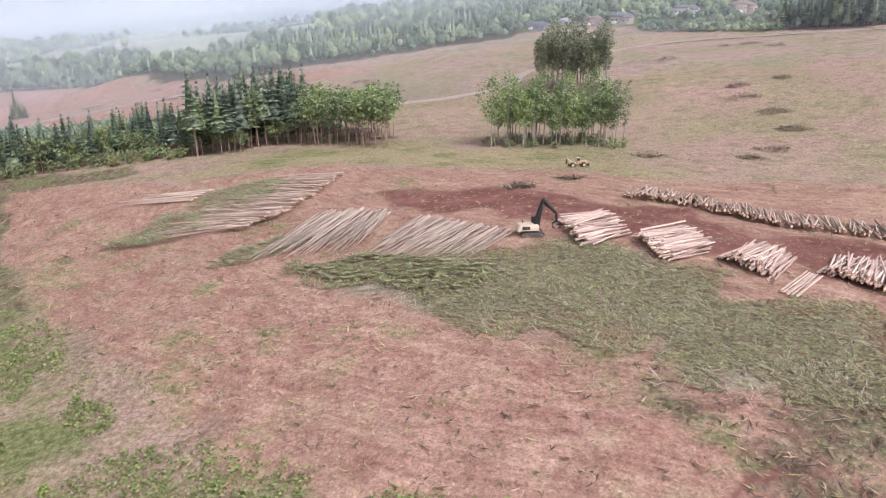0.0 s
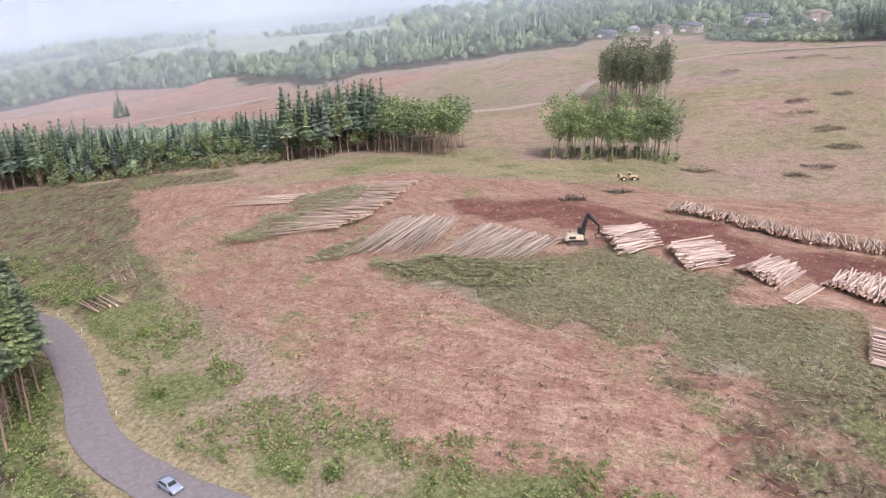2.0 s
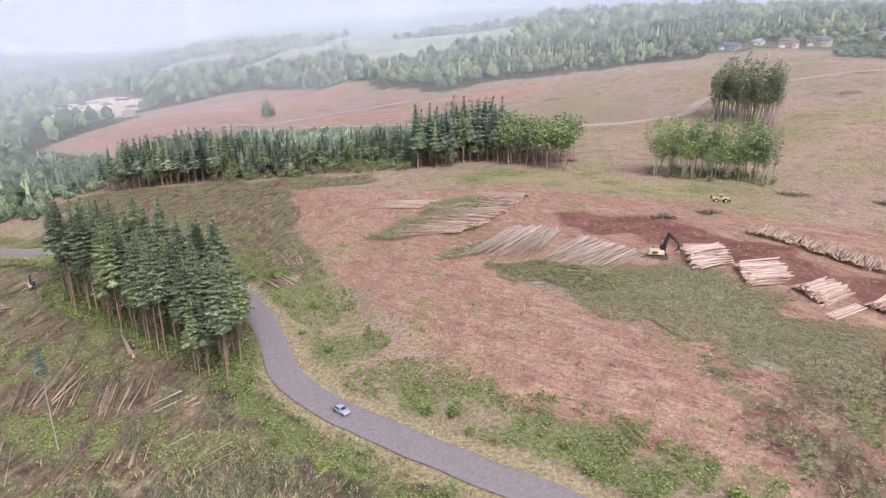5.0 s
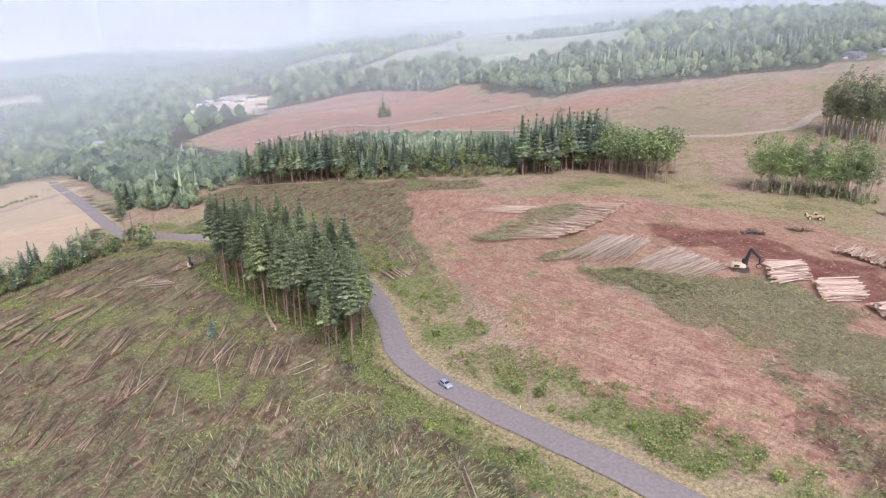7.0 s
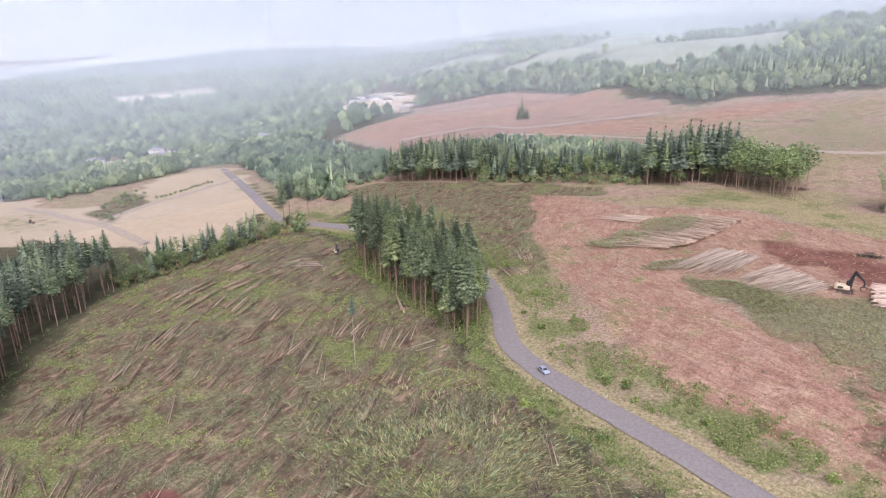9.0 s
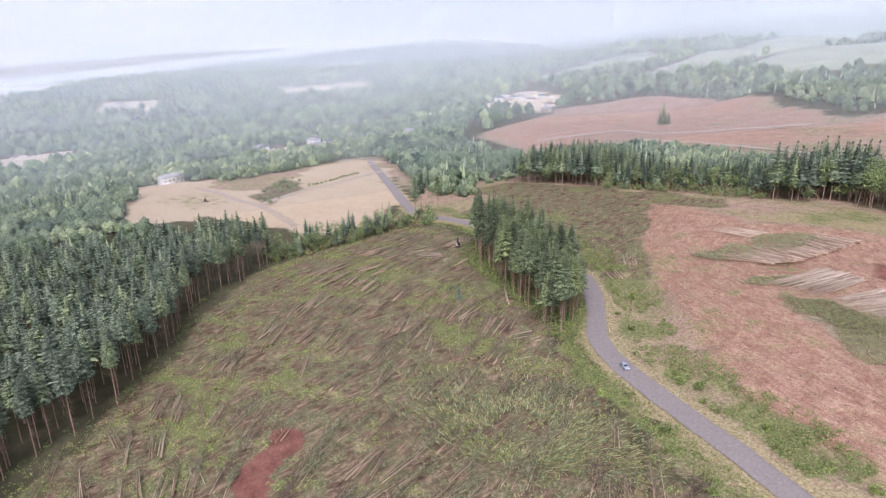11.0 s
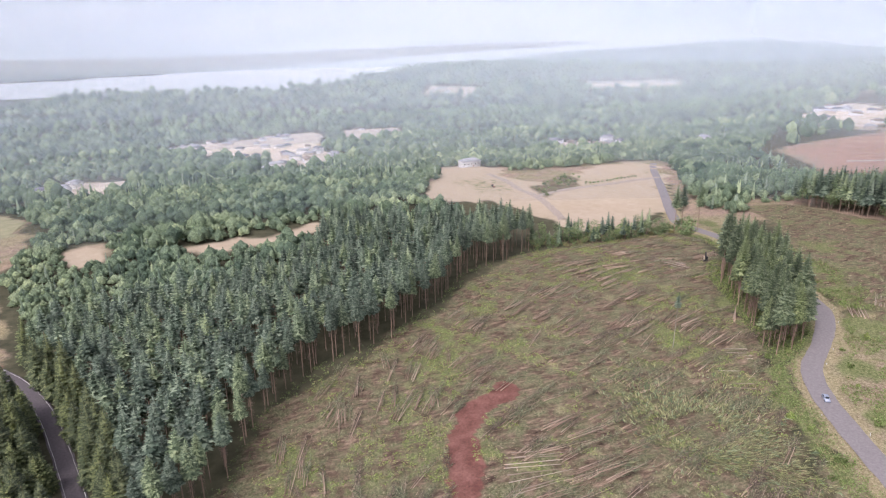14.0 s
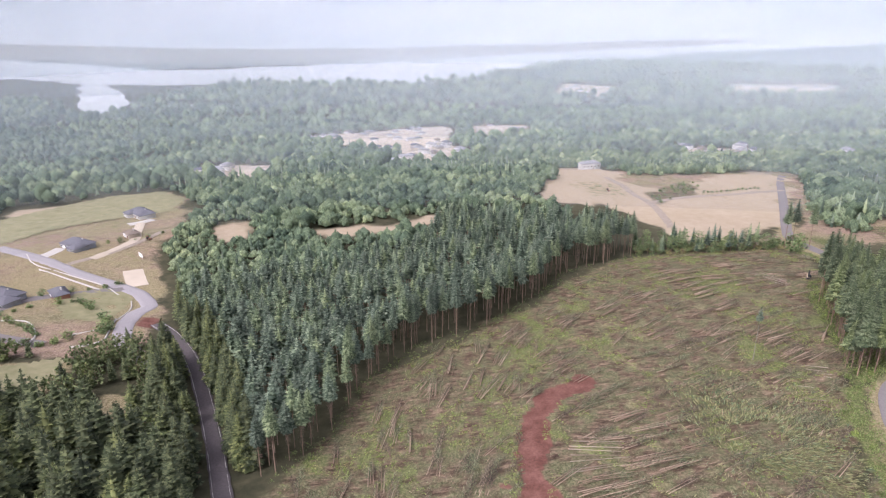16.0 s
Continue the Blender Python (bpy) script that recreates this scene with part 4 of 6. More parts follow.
def plant(makers, x, y, smin=0.85, smax=1.15, base=None):
    z = rough_land(x, y)
    for i in range(len(x)):
        s = rng.uniform(smin, smax)
        makers[int(rng.integers(len(makers)))](float(x[i]), float(y[i]), float(z[i]) - 0.15, float(rng.uniform(0, 360)), s, s * rng.uniform(0.94, 1.08))


# The strip between the lane and the cut slope.
sx, sy = scatter(STRIP_WOOD, 4.6, rng)
plant(strip_makers, sx, sy, 0.86, 1.16)
# The wood's edge along the cut, tree by tree; the mass behind as one.
hx, hy = scatter(HILL_WOOD, 6.3, rng)
keep = (from_line(hx, hy, LOWER_ROAD[::4]) > 5.6)
hx, hy = hx[keep], hy[keep]
roadside = from_line(hx, hy, LOWER_ROAD[::4]) < 13
plant(full_makers, hx[roadside], hy[roadside], 1.1, 1.4)
hx, hy = hx[~roadside], hy[~roadside]
rim = from_line(hx, hy, HILL_WOOD[:9]) < 7.5
plant(fir_makers, hx[rim], hy[rim], 0.84, 1.08)
bx, by = hx[~rim], hy[~rim]
forest("fir_wood", [(g, 0) for g in low_firs], bx, by, rng.integers(0, 4, len(bx)), rng.uniform(0.78, 1.06, len(bx)), "dense dark green plantation of firs", ["bark", "twig", "fir"])
# Firs below the lower road.
LOWER_WOOD = [(10, -158), (-30, -168), (-60, -176), (-93, -186), (-130, -199), (-152, -209), (-172, -232), (-160, -248), (-158, -300), (-100, -300), (0, -270), (20, -220)]
lx, ly = scatter(LOWER_WOOD, 5.8, rng)
keep = (inside(lx, ly, SOUTH_LAWN) < -3) & (inside(lx, ly, SMALL_LAWN) < -1)
lx, ly = lx[keep], ly[keep]
open_yard = np.hypot(lx + 84, ly + 205) > 8
lx, ly = lx[open_yard], ly[open_yard]
nearby = (from_line(lx, ly, LOWER_ROAD[::4]) < 16) & (ly > -212)
plant(full_makers, lx[nearby], ly[nearby], 1.05, 1.4)
wx_, wy_ = scatter([(-104, -188), (-132, -197), (-156, -206), (-150, -216), (-128, -208), (-104, -200)], 5.0, rng)
plant(full_makers, wx_[from_line(wx_, wy_, LOWER_ROAD[::4]) > 5], wy_[from_line(wx_, wy_, LOWER_ROAD[::4]) > 5], 1.0, 1.3)
low_full = [joined(*fir_geo(h, h * 0.12, r, 11, 7, np.random.default_rng(35 + s), 1, 0, 3, 1.4, 0.55)) for s, (h, r) in enumerate(((15, 4.2), (12, 3.8), (17, 4.4)))]
low_full += [joined(*broad_geo(h, h * 0.12, r, 24, 5, np.random.default_rng(38 + s), 0.75), 3) for s, (h, r) in enumerate(((7, 3.6), (9, 4.0)))]
lx, ly = lx[~nearby], ly[~nearby]
west = np.clip((-lx - 95) / 50, 0, 1) * 0.55 + 0.2
kind = np.where(rng.uniform(size=len(lx)) < west, 3 + rng.integers(0, 2, len(lx)), rng.integers(0, 3, len(lx)))
forest("fir_wood", [(g, 0) for g in low_full], lx, ly, kind, rng.uniform(0.85, 1.15, len(lx)) * np.where(kind > 2, 1.0, np.where(lx - 0.35 * (ly + 200) > -85, 1.5, np.where(ly < -212, 0.6, 1.0))), "full firs and leafy bushes on the slope below the road", ["bark", "twig", "darkfir", "bush"])
# Two tall firs by the lane's far end, a lone spar in the cut.
for x, y in ((-250.5, 138.5), (-244, 150.5), (-253, 145)):
    plant(fir_makers, np.array([x]), np.array([y]), 1.0, 1.1)
spar = tree_kind("fir_tree", fir_geo(24, 18.5, 1.7, 9, 6, np.random.default_rng(77), 4, 30), ["palebark", "twig"], ["fir"], "lone thin fir spar with a small top tuft", "tree", "")
spar(-104.2, 37.3, float(rough_land(-104.2, 37.3)), 0, 1, 1)
# Clumps left standing on the far slope.
ax, ay = scatter(ALDERS, 4.3, rng)
plant(alder_makers, ax, ay, 0.72, 1.16)
tall_alder = [tree_kind("alder_tree", broad_geo(h, h * 0.27, r, 52, 13, np.random.default_rng(60 + s), 0.34), ["palebark"], ["greyleaf"], "tall thin dark-crowned tree in a bare-stemmed clump", "tree", "clump left standing") for s, (h, r) in enumerate(((28, 2.1), (31, 1.9), (25, 1.8)))]
ax, ay = scatter(BACK_ALDERS, 4.2, rng)
plant(tall_alder, ax, ay, 1.0, 1.3)
for x, y in ((63, 258), (66, 268), (61, 270), (68, 262)):
    plant(tall_alder, np.array([float(x)]), np.array([float(y)]), 0.8, 0.9)

# Mixed wood on the north side: firs, broadleaves and a low yellow-green fringe.
mix_firs = [joined(*fir_geo(h, h * cl, r, 10, 7, np.random.default_rng(80 + s), 1, 8, 3, 1.3, 0.5)) for s, (h, cl, r) in enumerate(((20, 0.3, 4.2), (16, 0.2, 3.9), (22, 0.4, 4.2)))]
mix_broad = [joined(*broad_geo(h, h * cl, r, 34, 8, np.random.default_rng(90 + s), 0.5), 3) for s, (h, cl, r) in enumerate(((15, 0.3, 3.6), (11, 0.2, 3.4), (18, 0.45, 3.4)))]
low_bush = [joined(*broad_geo(h, h * 0.1, r, 24, 7, np.random.default_rng(100 + s), 0.45), c) for s, (h, r, c) in enumerate(((5.0, 2.5, 3), (3.6, 2.2, 4), (6.0, 2.7, 3)))]
nx, ny = scatter(NORTH_WOOD, 4.9, rng)
dn = inside(nx, ny, NORTH_WOOD)
u, pick = rng.uniform(size=len(nx)), rng.integers(0, 3, len(nx))
kind = np.where(nx < -205, np.where(u < 0.75, 2, 3 + pick), np.where(nx < -100, np.where(dn < np.where(nx > -150, 9, 4), 6 + pick, np.where(u < 0.55, pick % 2, 3 + pick % 2)), np.where(nx < -62, np.where(u < 0.7, 2, 3 + pick), 5)))
size = np.where(kind < 3, np.where(nx < -205, 1.15, np.where(nx < -100, 1.05, 1.35)), np.where(kind == 5, 1.2, 1.0)) * rng.uniform(0.8, 1.1, len(nx))
north_mats = ["bark", "twig", "fir", "broad", "deadfoliage"]
forest("mixed_wood", [(g, 0) for g in mix_firs + mix_broad + low_bush], nx, ny, kind, size, "mixed wood of firs and broadleaf trees with a low leafy fringe", north_mats)
ux, uy = scatter([(14, 262), (30, 257), (60, 253), (70, 262), (60, 280), (36, 283), (16, 276)], 5.5, rng)
forest("undergrowth", [(g, 0) for g in low_bush], ux, uy, rng.integers(0, 3, len(ux)), rng.uniform(0.35, 0.75, len(ux)), "leafy undergrowth beneath a clump of slender trees", north_mats, category="undergrowth")
# Hedge of young trees under the pale field.
HEDGE = [(-258, 46), (-254, 70), (-248, 95), (-246, 122), (-244, 136), (-255, 137), (-262, 122), (-270, 95), (-276, 66), (-280, 50)]
ex, ey = scatter(HEDGE, 3.6, rng)
forest("hedge", [(g, 0) for g in low_bush + mix_broad + mix_firs], ex, ey, rng.choice(9, len(ex), p=[0.18, 0.1, 0.2, 0.1, 0.2, 0.04, 0.06, 0.1, 0.02]), rng.uniform(0.6, 0.85, len(ex)), "uneven belt of young trees and shrubs", north_mats, category="hedge")

# A lone bushy group on the red hill.
for x, y, s in ((-379, 622, 1.3), (-385, 626, 1.1), (-374, 627, 1.0), (-380, 629, 1.2)):
    plant(full_makers, np.array([float(x)]), np.array([float(y)]), s, s)

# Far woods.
tiny_fir = [joined(*fir_geo(h, h * 0.1, r, 5, 4, np.random.default_rng(110 + s), 0, 0, 0, 2.2, 0.6)) for s, (h, r) in enumerate(((20, 4.2), (24, 4.4), (16, 3.8)))]


BARE = [SOIL, CUT_WEST, CUT_NORTH, MEADOW, FIELD, HILL_WOOD, STRIP_WOOD, NORTH_WOOD, LOTS, SOUTH_LAWN, SMALL_LAWN, LOWER_WOOD, RIVER, LAKE, NORTH_GREEN, HEDGE, UPLAND_GREEN, UPLAND_LAWN, HOUSE_ROW, LOT_GRASS] + PATCHES
def leafy_lump(h, r, rg):
    """A nearer broadleaf crown: heaped clumps with leafy sprays standing out of them."""
    g = lump_geo(h, r, 4, rg, 2)
    v = np.concatenate(g.v)
    c = v[rg.integers(0, len(v), 34)] * [1.04, 1.04, 1.0] + rg.normal(0, 0.35, (34, 3))
    return g.add(*leaf_quads(c, 0.95, rg, 0.6))


near_crown = [leafy_lump(h, r, np.random.default_rng(118 + s)) for s, (h, r) in enumerate(((9, 4.6), (11, 5.0), (7.5, 4.2)))]
far_crown = [lump_geo(h, r, 2, np.random.default_rng(115 + s), 2) for s, (h, r) in enumerate(((9, 4.8), (11, 5.2), (7.5, 4.4)))]


def open_ground(x, y, poly):
    """The distance into a wood that keeps clear of fields, roads and water."""
    d = inside(x, y, poly)
    for b in BARE:
        d = np.minimum(d, -inside(x, y, b))
    for line, w in ((ROAD, 7), (LOWER_ROAD, 7), (BEND_ROAD, 8)):
        d = np.minimum(d, from_line(x, y, line[::5]) - w)
    return d


def far_wood(poly, gap, size, label, seed, near=False, fir_gap=0, fir_share=0.4, fir_size=(0.6, 1.0)):
    """A distant wood: crown beside crown of uneven size, with firs standing out of it."""
    rg = np.random.default_rng(seed)
    x, y = scatter(poly, gap, rg, 0.5)
    ok = (open_ground(x, y, poly) > 4.4 * size) & (vnoise(x, y, 60, seed + 2) > -0.86)
    x, y = x[ok], y[ok]
    s = size * rg.uniform(0.6, 1.2, len(x)) * (1 + 0.22 * vnoise(x, y, 80, seed))
    forest("far_crowns", [(q, 0) for q in (near_crown if near else far_crown)], x, y, rg.integers(0, 3, len(x)), s, label, ["canopy"], rough_land(x, y) - 0.5, smooth=True)
    if fir_gap:
        x, y = scatter(poly, fir_gap, rg)
        ok = (open_ground(x, y, poly) > 1) & (rg.uniform(size=len(x)) < fir_share + 0.75 * vnoise(x, y, 110, seed + 1))
        x, y = x[ok], y[ok]
        forest("far_firs", [(q, 0) for q in tiny_fir], x, y, rg.integers(0, 3, len(x)), rg.uniform(*fir_size, len(x)), "scattered dark firs standing out of " + label, ["bark", "twig", "fir"])


far_wood([(-284, 250), (-284, 302), (-200, 300), (-120, 306), (-60, 330), (-30, 338), (-120, 400), (-200, 430), (-300, 470), (-430, 440), (-330, 330), (-290, 230)], 6.5, 0.72, "low leafy thicket behind the mixed wood", 130, True, 11, 0.12, (0.4, 0.6))
far_wood([(-290, 230), (-330, 330), (-430, 430), (-560, 470), (-700, 620), (-760, 300), (-700, -100), (-560, -330), (-440, -260), (-350, -180), (-262, -160), (-256, -110), (-300, -70), (-310, 0), (-280, 50), (-390, 40), (-520, 60), (-530, 320), (-300, 190), (-250, 200)], 9.2, 1.1, "green broadleaf woods below the field", 131, True, 13, 0.2, (0.55, 0.85))
far_wood([(-262, -150), (-290, -125), (-372, -175), (-420, -200), (-440, -270), (-330, -262), (-275, -240), (-230, -225), (-212, -222), (-222, -200), (-242, -172)], 5.6, 0.7, "green brush beside the plantation", 133, True, 11, 0.05, (0.4, 0.5))
far_wood([(-300, 740), (-220, 662), (-180, 615), (-150, 640), (60, 680), (120, 712), (285, 585), (420, 510), (700, 600), (700, 1000), (0, 1000), (-300, 900), (-480, 900), (-540, 800)], 10.5, 1.22, "broadleaf woods behind the logged slope", 135, False, 13, 0.42, (0.6, 1.1))
far_wood([(-700, 620), (-560, 500), (-560, 760), (-470, 850), (-300, 900), (0, 1000), (700, 1000), (700, 1500), (-200, 2000), (-600, 2400), (-1100, 2000), (-900, 1600), (-1000, 1100), (-760, 900)], 20, 2.2, "woods on the upper slopes", 137, False, 24, 0.35, (0.7, 1.1))
far_wood([(-560, -330), (-700, -100), (-760, 300), (-700, 620), (-1000, 1100), (-1500, 1300), (-1700, 600), (-1600, -300), (-1500, -900), (-900, -900), (-420, -420)], 16, 1.8, "broad wooded valley", 139, False, 22, 0.3, (0.6, 0.95))
far_wood([(-1500, -900), (-1600, -300), (-1700, 600), (-1500, 1300), (-1000, 1100), (-900, 1600), (-700, 2600), (-3700, 3400), (-3560, 2650), (-2960, 1050), (-2830, 660), (-2420, 270), (-2250, 0), (-2350, -580), (-1960, -790), (-1740, -735), (-1700, -800), (-1740, -880), (-1900, -1100)], 25, 2.4, "far woods running down to the river", 141)
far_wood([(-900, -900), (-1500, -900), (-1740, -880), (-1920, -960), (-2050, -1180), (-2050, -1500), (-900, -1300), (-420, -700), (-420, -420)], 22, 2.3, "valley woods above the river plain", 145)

# Bushes, gardens and dark firs round the hillside houses.
hx, hy = scatter([(165, 628), (213, 599), (258, 568), (272, 578), (240, 625), (180, 664)], 6.0, rng)
forest("far_crowns", [(q, 0) for q in near_crown], hx, hy, rng.integers(0, 3, len(hx)), rng.uniform(0.45, 0.8, len(hx)), "leafy bushes before the hillside houses", ["canopy"], smooth=True)
hx, hy = scatter([(70, 690), (78, 750), (320, 745), (320, 640), (250, 640), (190, 690), (130, 715)], 11.0, rng)
clear_ = np.min([np.hypot(hx - a, hy - b) for a, b in HILL_HOUSES], axis=0) > 14
hx, hy = hx[clear_], hy[clear_]
forest("far_crowns", [(q, 0) for q in near_crown], hx, hy, rng.integers(0, 3, len(hx)), rng.uniform(0.5, 1.0, len(hx)), "garden trees among the hillside houses", ["canopy"], smooth=True)
hx, hy = scatter([(262, 584), (285, 556), (318, 540), (350, 560), (310, 612)], 6.5, rng)
forest("far_firs", [(g, 0) for g in mix_firs], hx, hy, rng.integers(0, 3, len(hx)), rng.uniform(1.0, 1.4, len(hx)), "dark stand of tall firs beside the logged slope", north_mats)

# ---- slash and weeds ----


def litter(name, x, y, length, az, mats, which, label, category, lift=0.0, width=0.06, slope=0.0, fan=1):
    """Cut branches lying about: sprays on the ground, some of them propped up."""
    g = Geo()
    n = len(x)
    z = rough_land(x, y) + 0.12 + lift
    for k in range(len(mats)):
        s = which == k
        if not s.any():
            continue
        b = np.stack([x[s], y[s], z[s] + rng.uniform(0, 0.3, s.sum())], -1)
        L, a = length[s], az[s]
        sl = slope + rng.uniform(-0.28, 0.1, s.sum())
        g.add(*kites(b, a, L, sl, L * width), k)
        for f in range(fan):
            d = np.stack([np.cos(a), np.sin(a), -sl], -1)
            g.add(*kites(b + d * (L * rng.uniform(0.2, 0.6, len(L)))[:, None], a + rng.choice([-0.7, 0.7], len(L)) + rng.uniform(-0.2, 0.2, len(L)), L * 0.5, sl, L * width * 0.6), k)
    return tagged(new(name, g.mesh(name, mats)), label, category, kind="stuff")


def dice(poly, n, seed, fray=0.0):
    rg = np.random.default_rng(seed)
    p = np.array(poly)
    x, y = rg.uniform(p[:, 0].min(), p[:, 0].max(), n * 4), rg.uniform(p[:, 1].min(), p[:, 1].max(), n * 4)
    ok = inside(x, y, poly) > fray * (-0.35 + vnoise(x, y, 8, 51) + 0.5 * vnoise(x, y, 3, 52))
    return x[ok][:n], y[ok][:n], rg


x, y, rg = dice([(q[0] + 2 * (q[0] > 30), q[1]) for q in GREEN_SLASH], 26000, 201, 5.0)
az = 2.2 + 1.5 * vnoise(x, y, 9, 61) + rg.normal(0, 0.9, len(x))
litter("branch_slash", x, y, rg.uniform(0.4, 1.5, len(x)), az, ["slash_green", "slash_grey", "slash_brown"], rg.choice(3, len(x), p=[0.68, 0.18, 0.14]), "mat of cut green fir branches", "slash", 0.0, 0.06, 0.0, 2)
x, y, rg = dice([(-34, 124), (-14, 134), (22, 130), (48, 112), (80, 95), (80, 72), (40, 70), (16, 82), (-12, 104)], 900, 202)
litter("loose_stick", x, y, rg.uniform(1.5, 5.0, len(x)), 2.3 + rg.normal(0, 0.9, len(x)), ["stick"], np.zeros(len(x), int), "pale broken sticks over green slash", "slash", 0.25, 0.014, 0.0, 1)
# Deep green tops heaped at the foot of the long poles.
x, y, rg = dice([(-30, 127), (-16, 131), (-3, 123), (8, 120), (4, 111), (-6, 112), (-18, 120)], 900, 203, 1.0)
litter("branch_slash", x, y, rg.uniform(1.5, 3.4, len(x)), -0.9 + rg.normal(0, 0.35, len(x)), ["slash_green", "fir", "slash_grey"], rg.choice(3, len(x), p=[0.75, 0.05, 0.2]), "heaped green tree tops", "slash", 0.2, 0.08, 0.0, 3)
x, y, rg = dice([(-47, 130), (-30, 138), (-26, 146), (-36, 148), (-46, 140)], 600, 204)
litter("branch_slash", x, y, rg.uniform(1.0, 2.6, len(x)), -2.6 + rg.normal(0, 0.5, len(x)), ["slash_green", "fir"], rg.choice(2, len(x), p=[0.7, 0.3]), "green tree tops at the ends of felled poles", "slash", 0.2)
x, y, rg = dice([(-78, 150), (-60, 157), (-50, 172), (-42, 196), (-52, 205), (-62, 190), (-70, 168)], 3000, 205, 4.0)
litter("branch_slash", x, y, rg.uniform(1.0, 2.4, len(x)), 3.1 + rg.normal(0, 0.5, len(x)), ["slash_green", "fir", "slash_grey"], rg.choice(3, len(x), p=[0.7, 0.1, 0.2]), "green tops along a row of long logs", "slash", 0.7, 0.06, 0.0, 2)
# The steep cut below the lane.


def keep_slash(x, y):
    return (from_line(x, y, TRAIL[::3]) > 4.5) & (from_line(x, y, ROAD[::4]) > 10.5 + 2.5 * vnoise(x, y, 8, 67))


def browner(x, y):
    return 0.8 * np.clip((y + 0.1 * x + 20) / 40, 0, 1)


x, y, rg = dice(CUT_WEST, 13000, 207)
keep = keep_slash(x, y) & (vnoise(x, y, 11, 62) + 0.5 * vnoise(x, y, 5, 63) > -0.35)
x, y = x[keep], y[keep]
az = felled_way(x, y) + rg.normal(0, 0.6, len(x))
u = rg.uniform(size=len(x))
pick = np.where(u < 0.25, 0, np.where(u < 0.55, 1, np.where(u < 0.85 - 0.4 * browner(x, y), 2, 3)))
litter("branch_slash", x, y, rg.uniform(0.6, 1.9, len(x)), az, ["slash_cut", "slash_grey", "slash_brown", "slash_dark"], pick, "brown and grey broken branches over a cut slope", "slash", 0.0, 0.055, 0.0, 1)
# Felled trees in bundles: bare butts downhill, feathered tops uphill.
rg = np.random.default_rng(206)
x, y = scatter(CUT_WEST, 3.6, rg)
ph = row_phase(x, y)
keep = keep_slash(x, y) & (inside(x, y, CUT_WEST) > 5) & (ph < 0.42) & (rg.uniform(size=len(x)) < 0.27)
BUTTS = []
for bx_, by_ in zip(x[keep], y[keep]):
    a = float(felled_way(bx_, by_)) + rg.normal(0, 0.13)
    for k in range(int(rg.integers(2, 5))):
        L, o = rg.uniform(11, 18), k * rg.uniform(0.45, 0.95)
        a += rg.normal(0, 0.035)
        BUTTS.append((bx_ + o * math.sin(a) + rg.normal(0, 0.8) * math.cos(a), by_ - o * math.cos(a) + rg.normal(0, 0.8) * math.sin(a), a, L))
BUTTS = np.array(BUTTS)
N = 50
k = np.tile(np.linspace(0.22, 1.15, N), len(BUTTS)) + rg.uniform(-0.02, 0.02, len(BUTTS) * N)
bx_, by_, way, length = [np.repeat(q, N) for q in BUTTS.T]
tone = np.repeat(np.where(rg.uniform(size=len(BUTTS)) < 0.42 + 0.4 * vnoise(BUTTS[:, 0], BUTTS[:, 1], 18, 65), 0, np.where(rg.uniform(size=len(BUTTS)) < 0.6, 1, 2)), N)
bx_, by_ = bx_ + np.cos(way) * k * length + rg.normal(0, 0.25, len(k)), by_ + np.sin(way) * k * length + rg.normal(0, 0.25, len(k))
ok = (inside(bx_, by_, CUT_WEST) > 1) & keep_slash(bx_, by_)
litter("branch_slash", bx_[ok], by_[ok], (np.interp(k, [0.22, 0.5, 1.15], [0.8, 2.0, 0.8]) * rg.uniform(0.7, 1.3, len(k)))[ok], (way + rg.choice([-0.5, 0.5], len(k)) + rg.normal(0, 0.15, len(k)))[ok], ["slash_cut", "slash_grey", "slash_dark"],
       tone[ok], "felled grey-green tree tops lying in rows on a cut slope", "slash", 0.25, 0.05, 0.0, 1)
rg = np.random.default_rng(208)
x, y = rg.normal(-48, 22, 6000), rg.normal(14, 11, 6000)
ok = (inside(x, y, CUT_WEST) > 2) & (from_line(x, y, ROAD[::4]) > 15) & (vnoise(x, y, 7, 66) > -0.3)
x, y = x[ok], y[ok]
litter("branch_slash", x, y, rg.uniform(1.4, 3.4, len(x)), np.arctan2(y + 4, x + 42) + rg.normal(0, 0.3, len(x)), ["slash_cut", "fir", "slash_grey"], rg.choice(3, len(x), p=[0.6, 0.2, 0.2]), "dense grey-green boughs heaped below the bank", "slash", 0.2, 0.05, 0.0, 2)
x, y, rg = dice(CUT_NORTH, 5000, 209)
litter("branch_slash", x, y, rg.uniform(0.8, 2.2, len(x)), -1.0 + rg.normal(0, 0.7, len(x)), ["slash_green", "slash_grey", "slash_brown"], rg.choice(3, len(x), p=[0.35, 0.45, 0.2]), "grey-brown felled brush above the lane", "slash")
x, y, rg = dice(SOUTH_BRUSH, 3200, 210, 5.0)
litter("branch_slash", x, y, rg.uniform(0.6, 2.4, len(x)), 0.4 + rg.normal(0, 0.9, len(x)), ["slash_dark", "slash_brown", "slash_grey"], rg.choice(3, len(x), p=[0.55, 0.3, 0.15]), "dark brush and broken branches on brown soil", "slash", -0.05, 0.06)
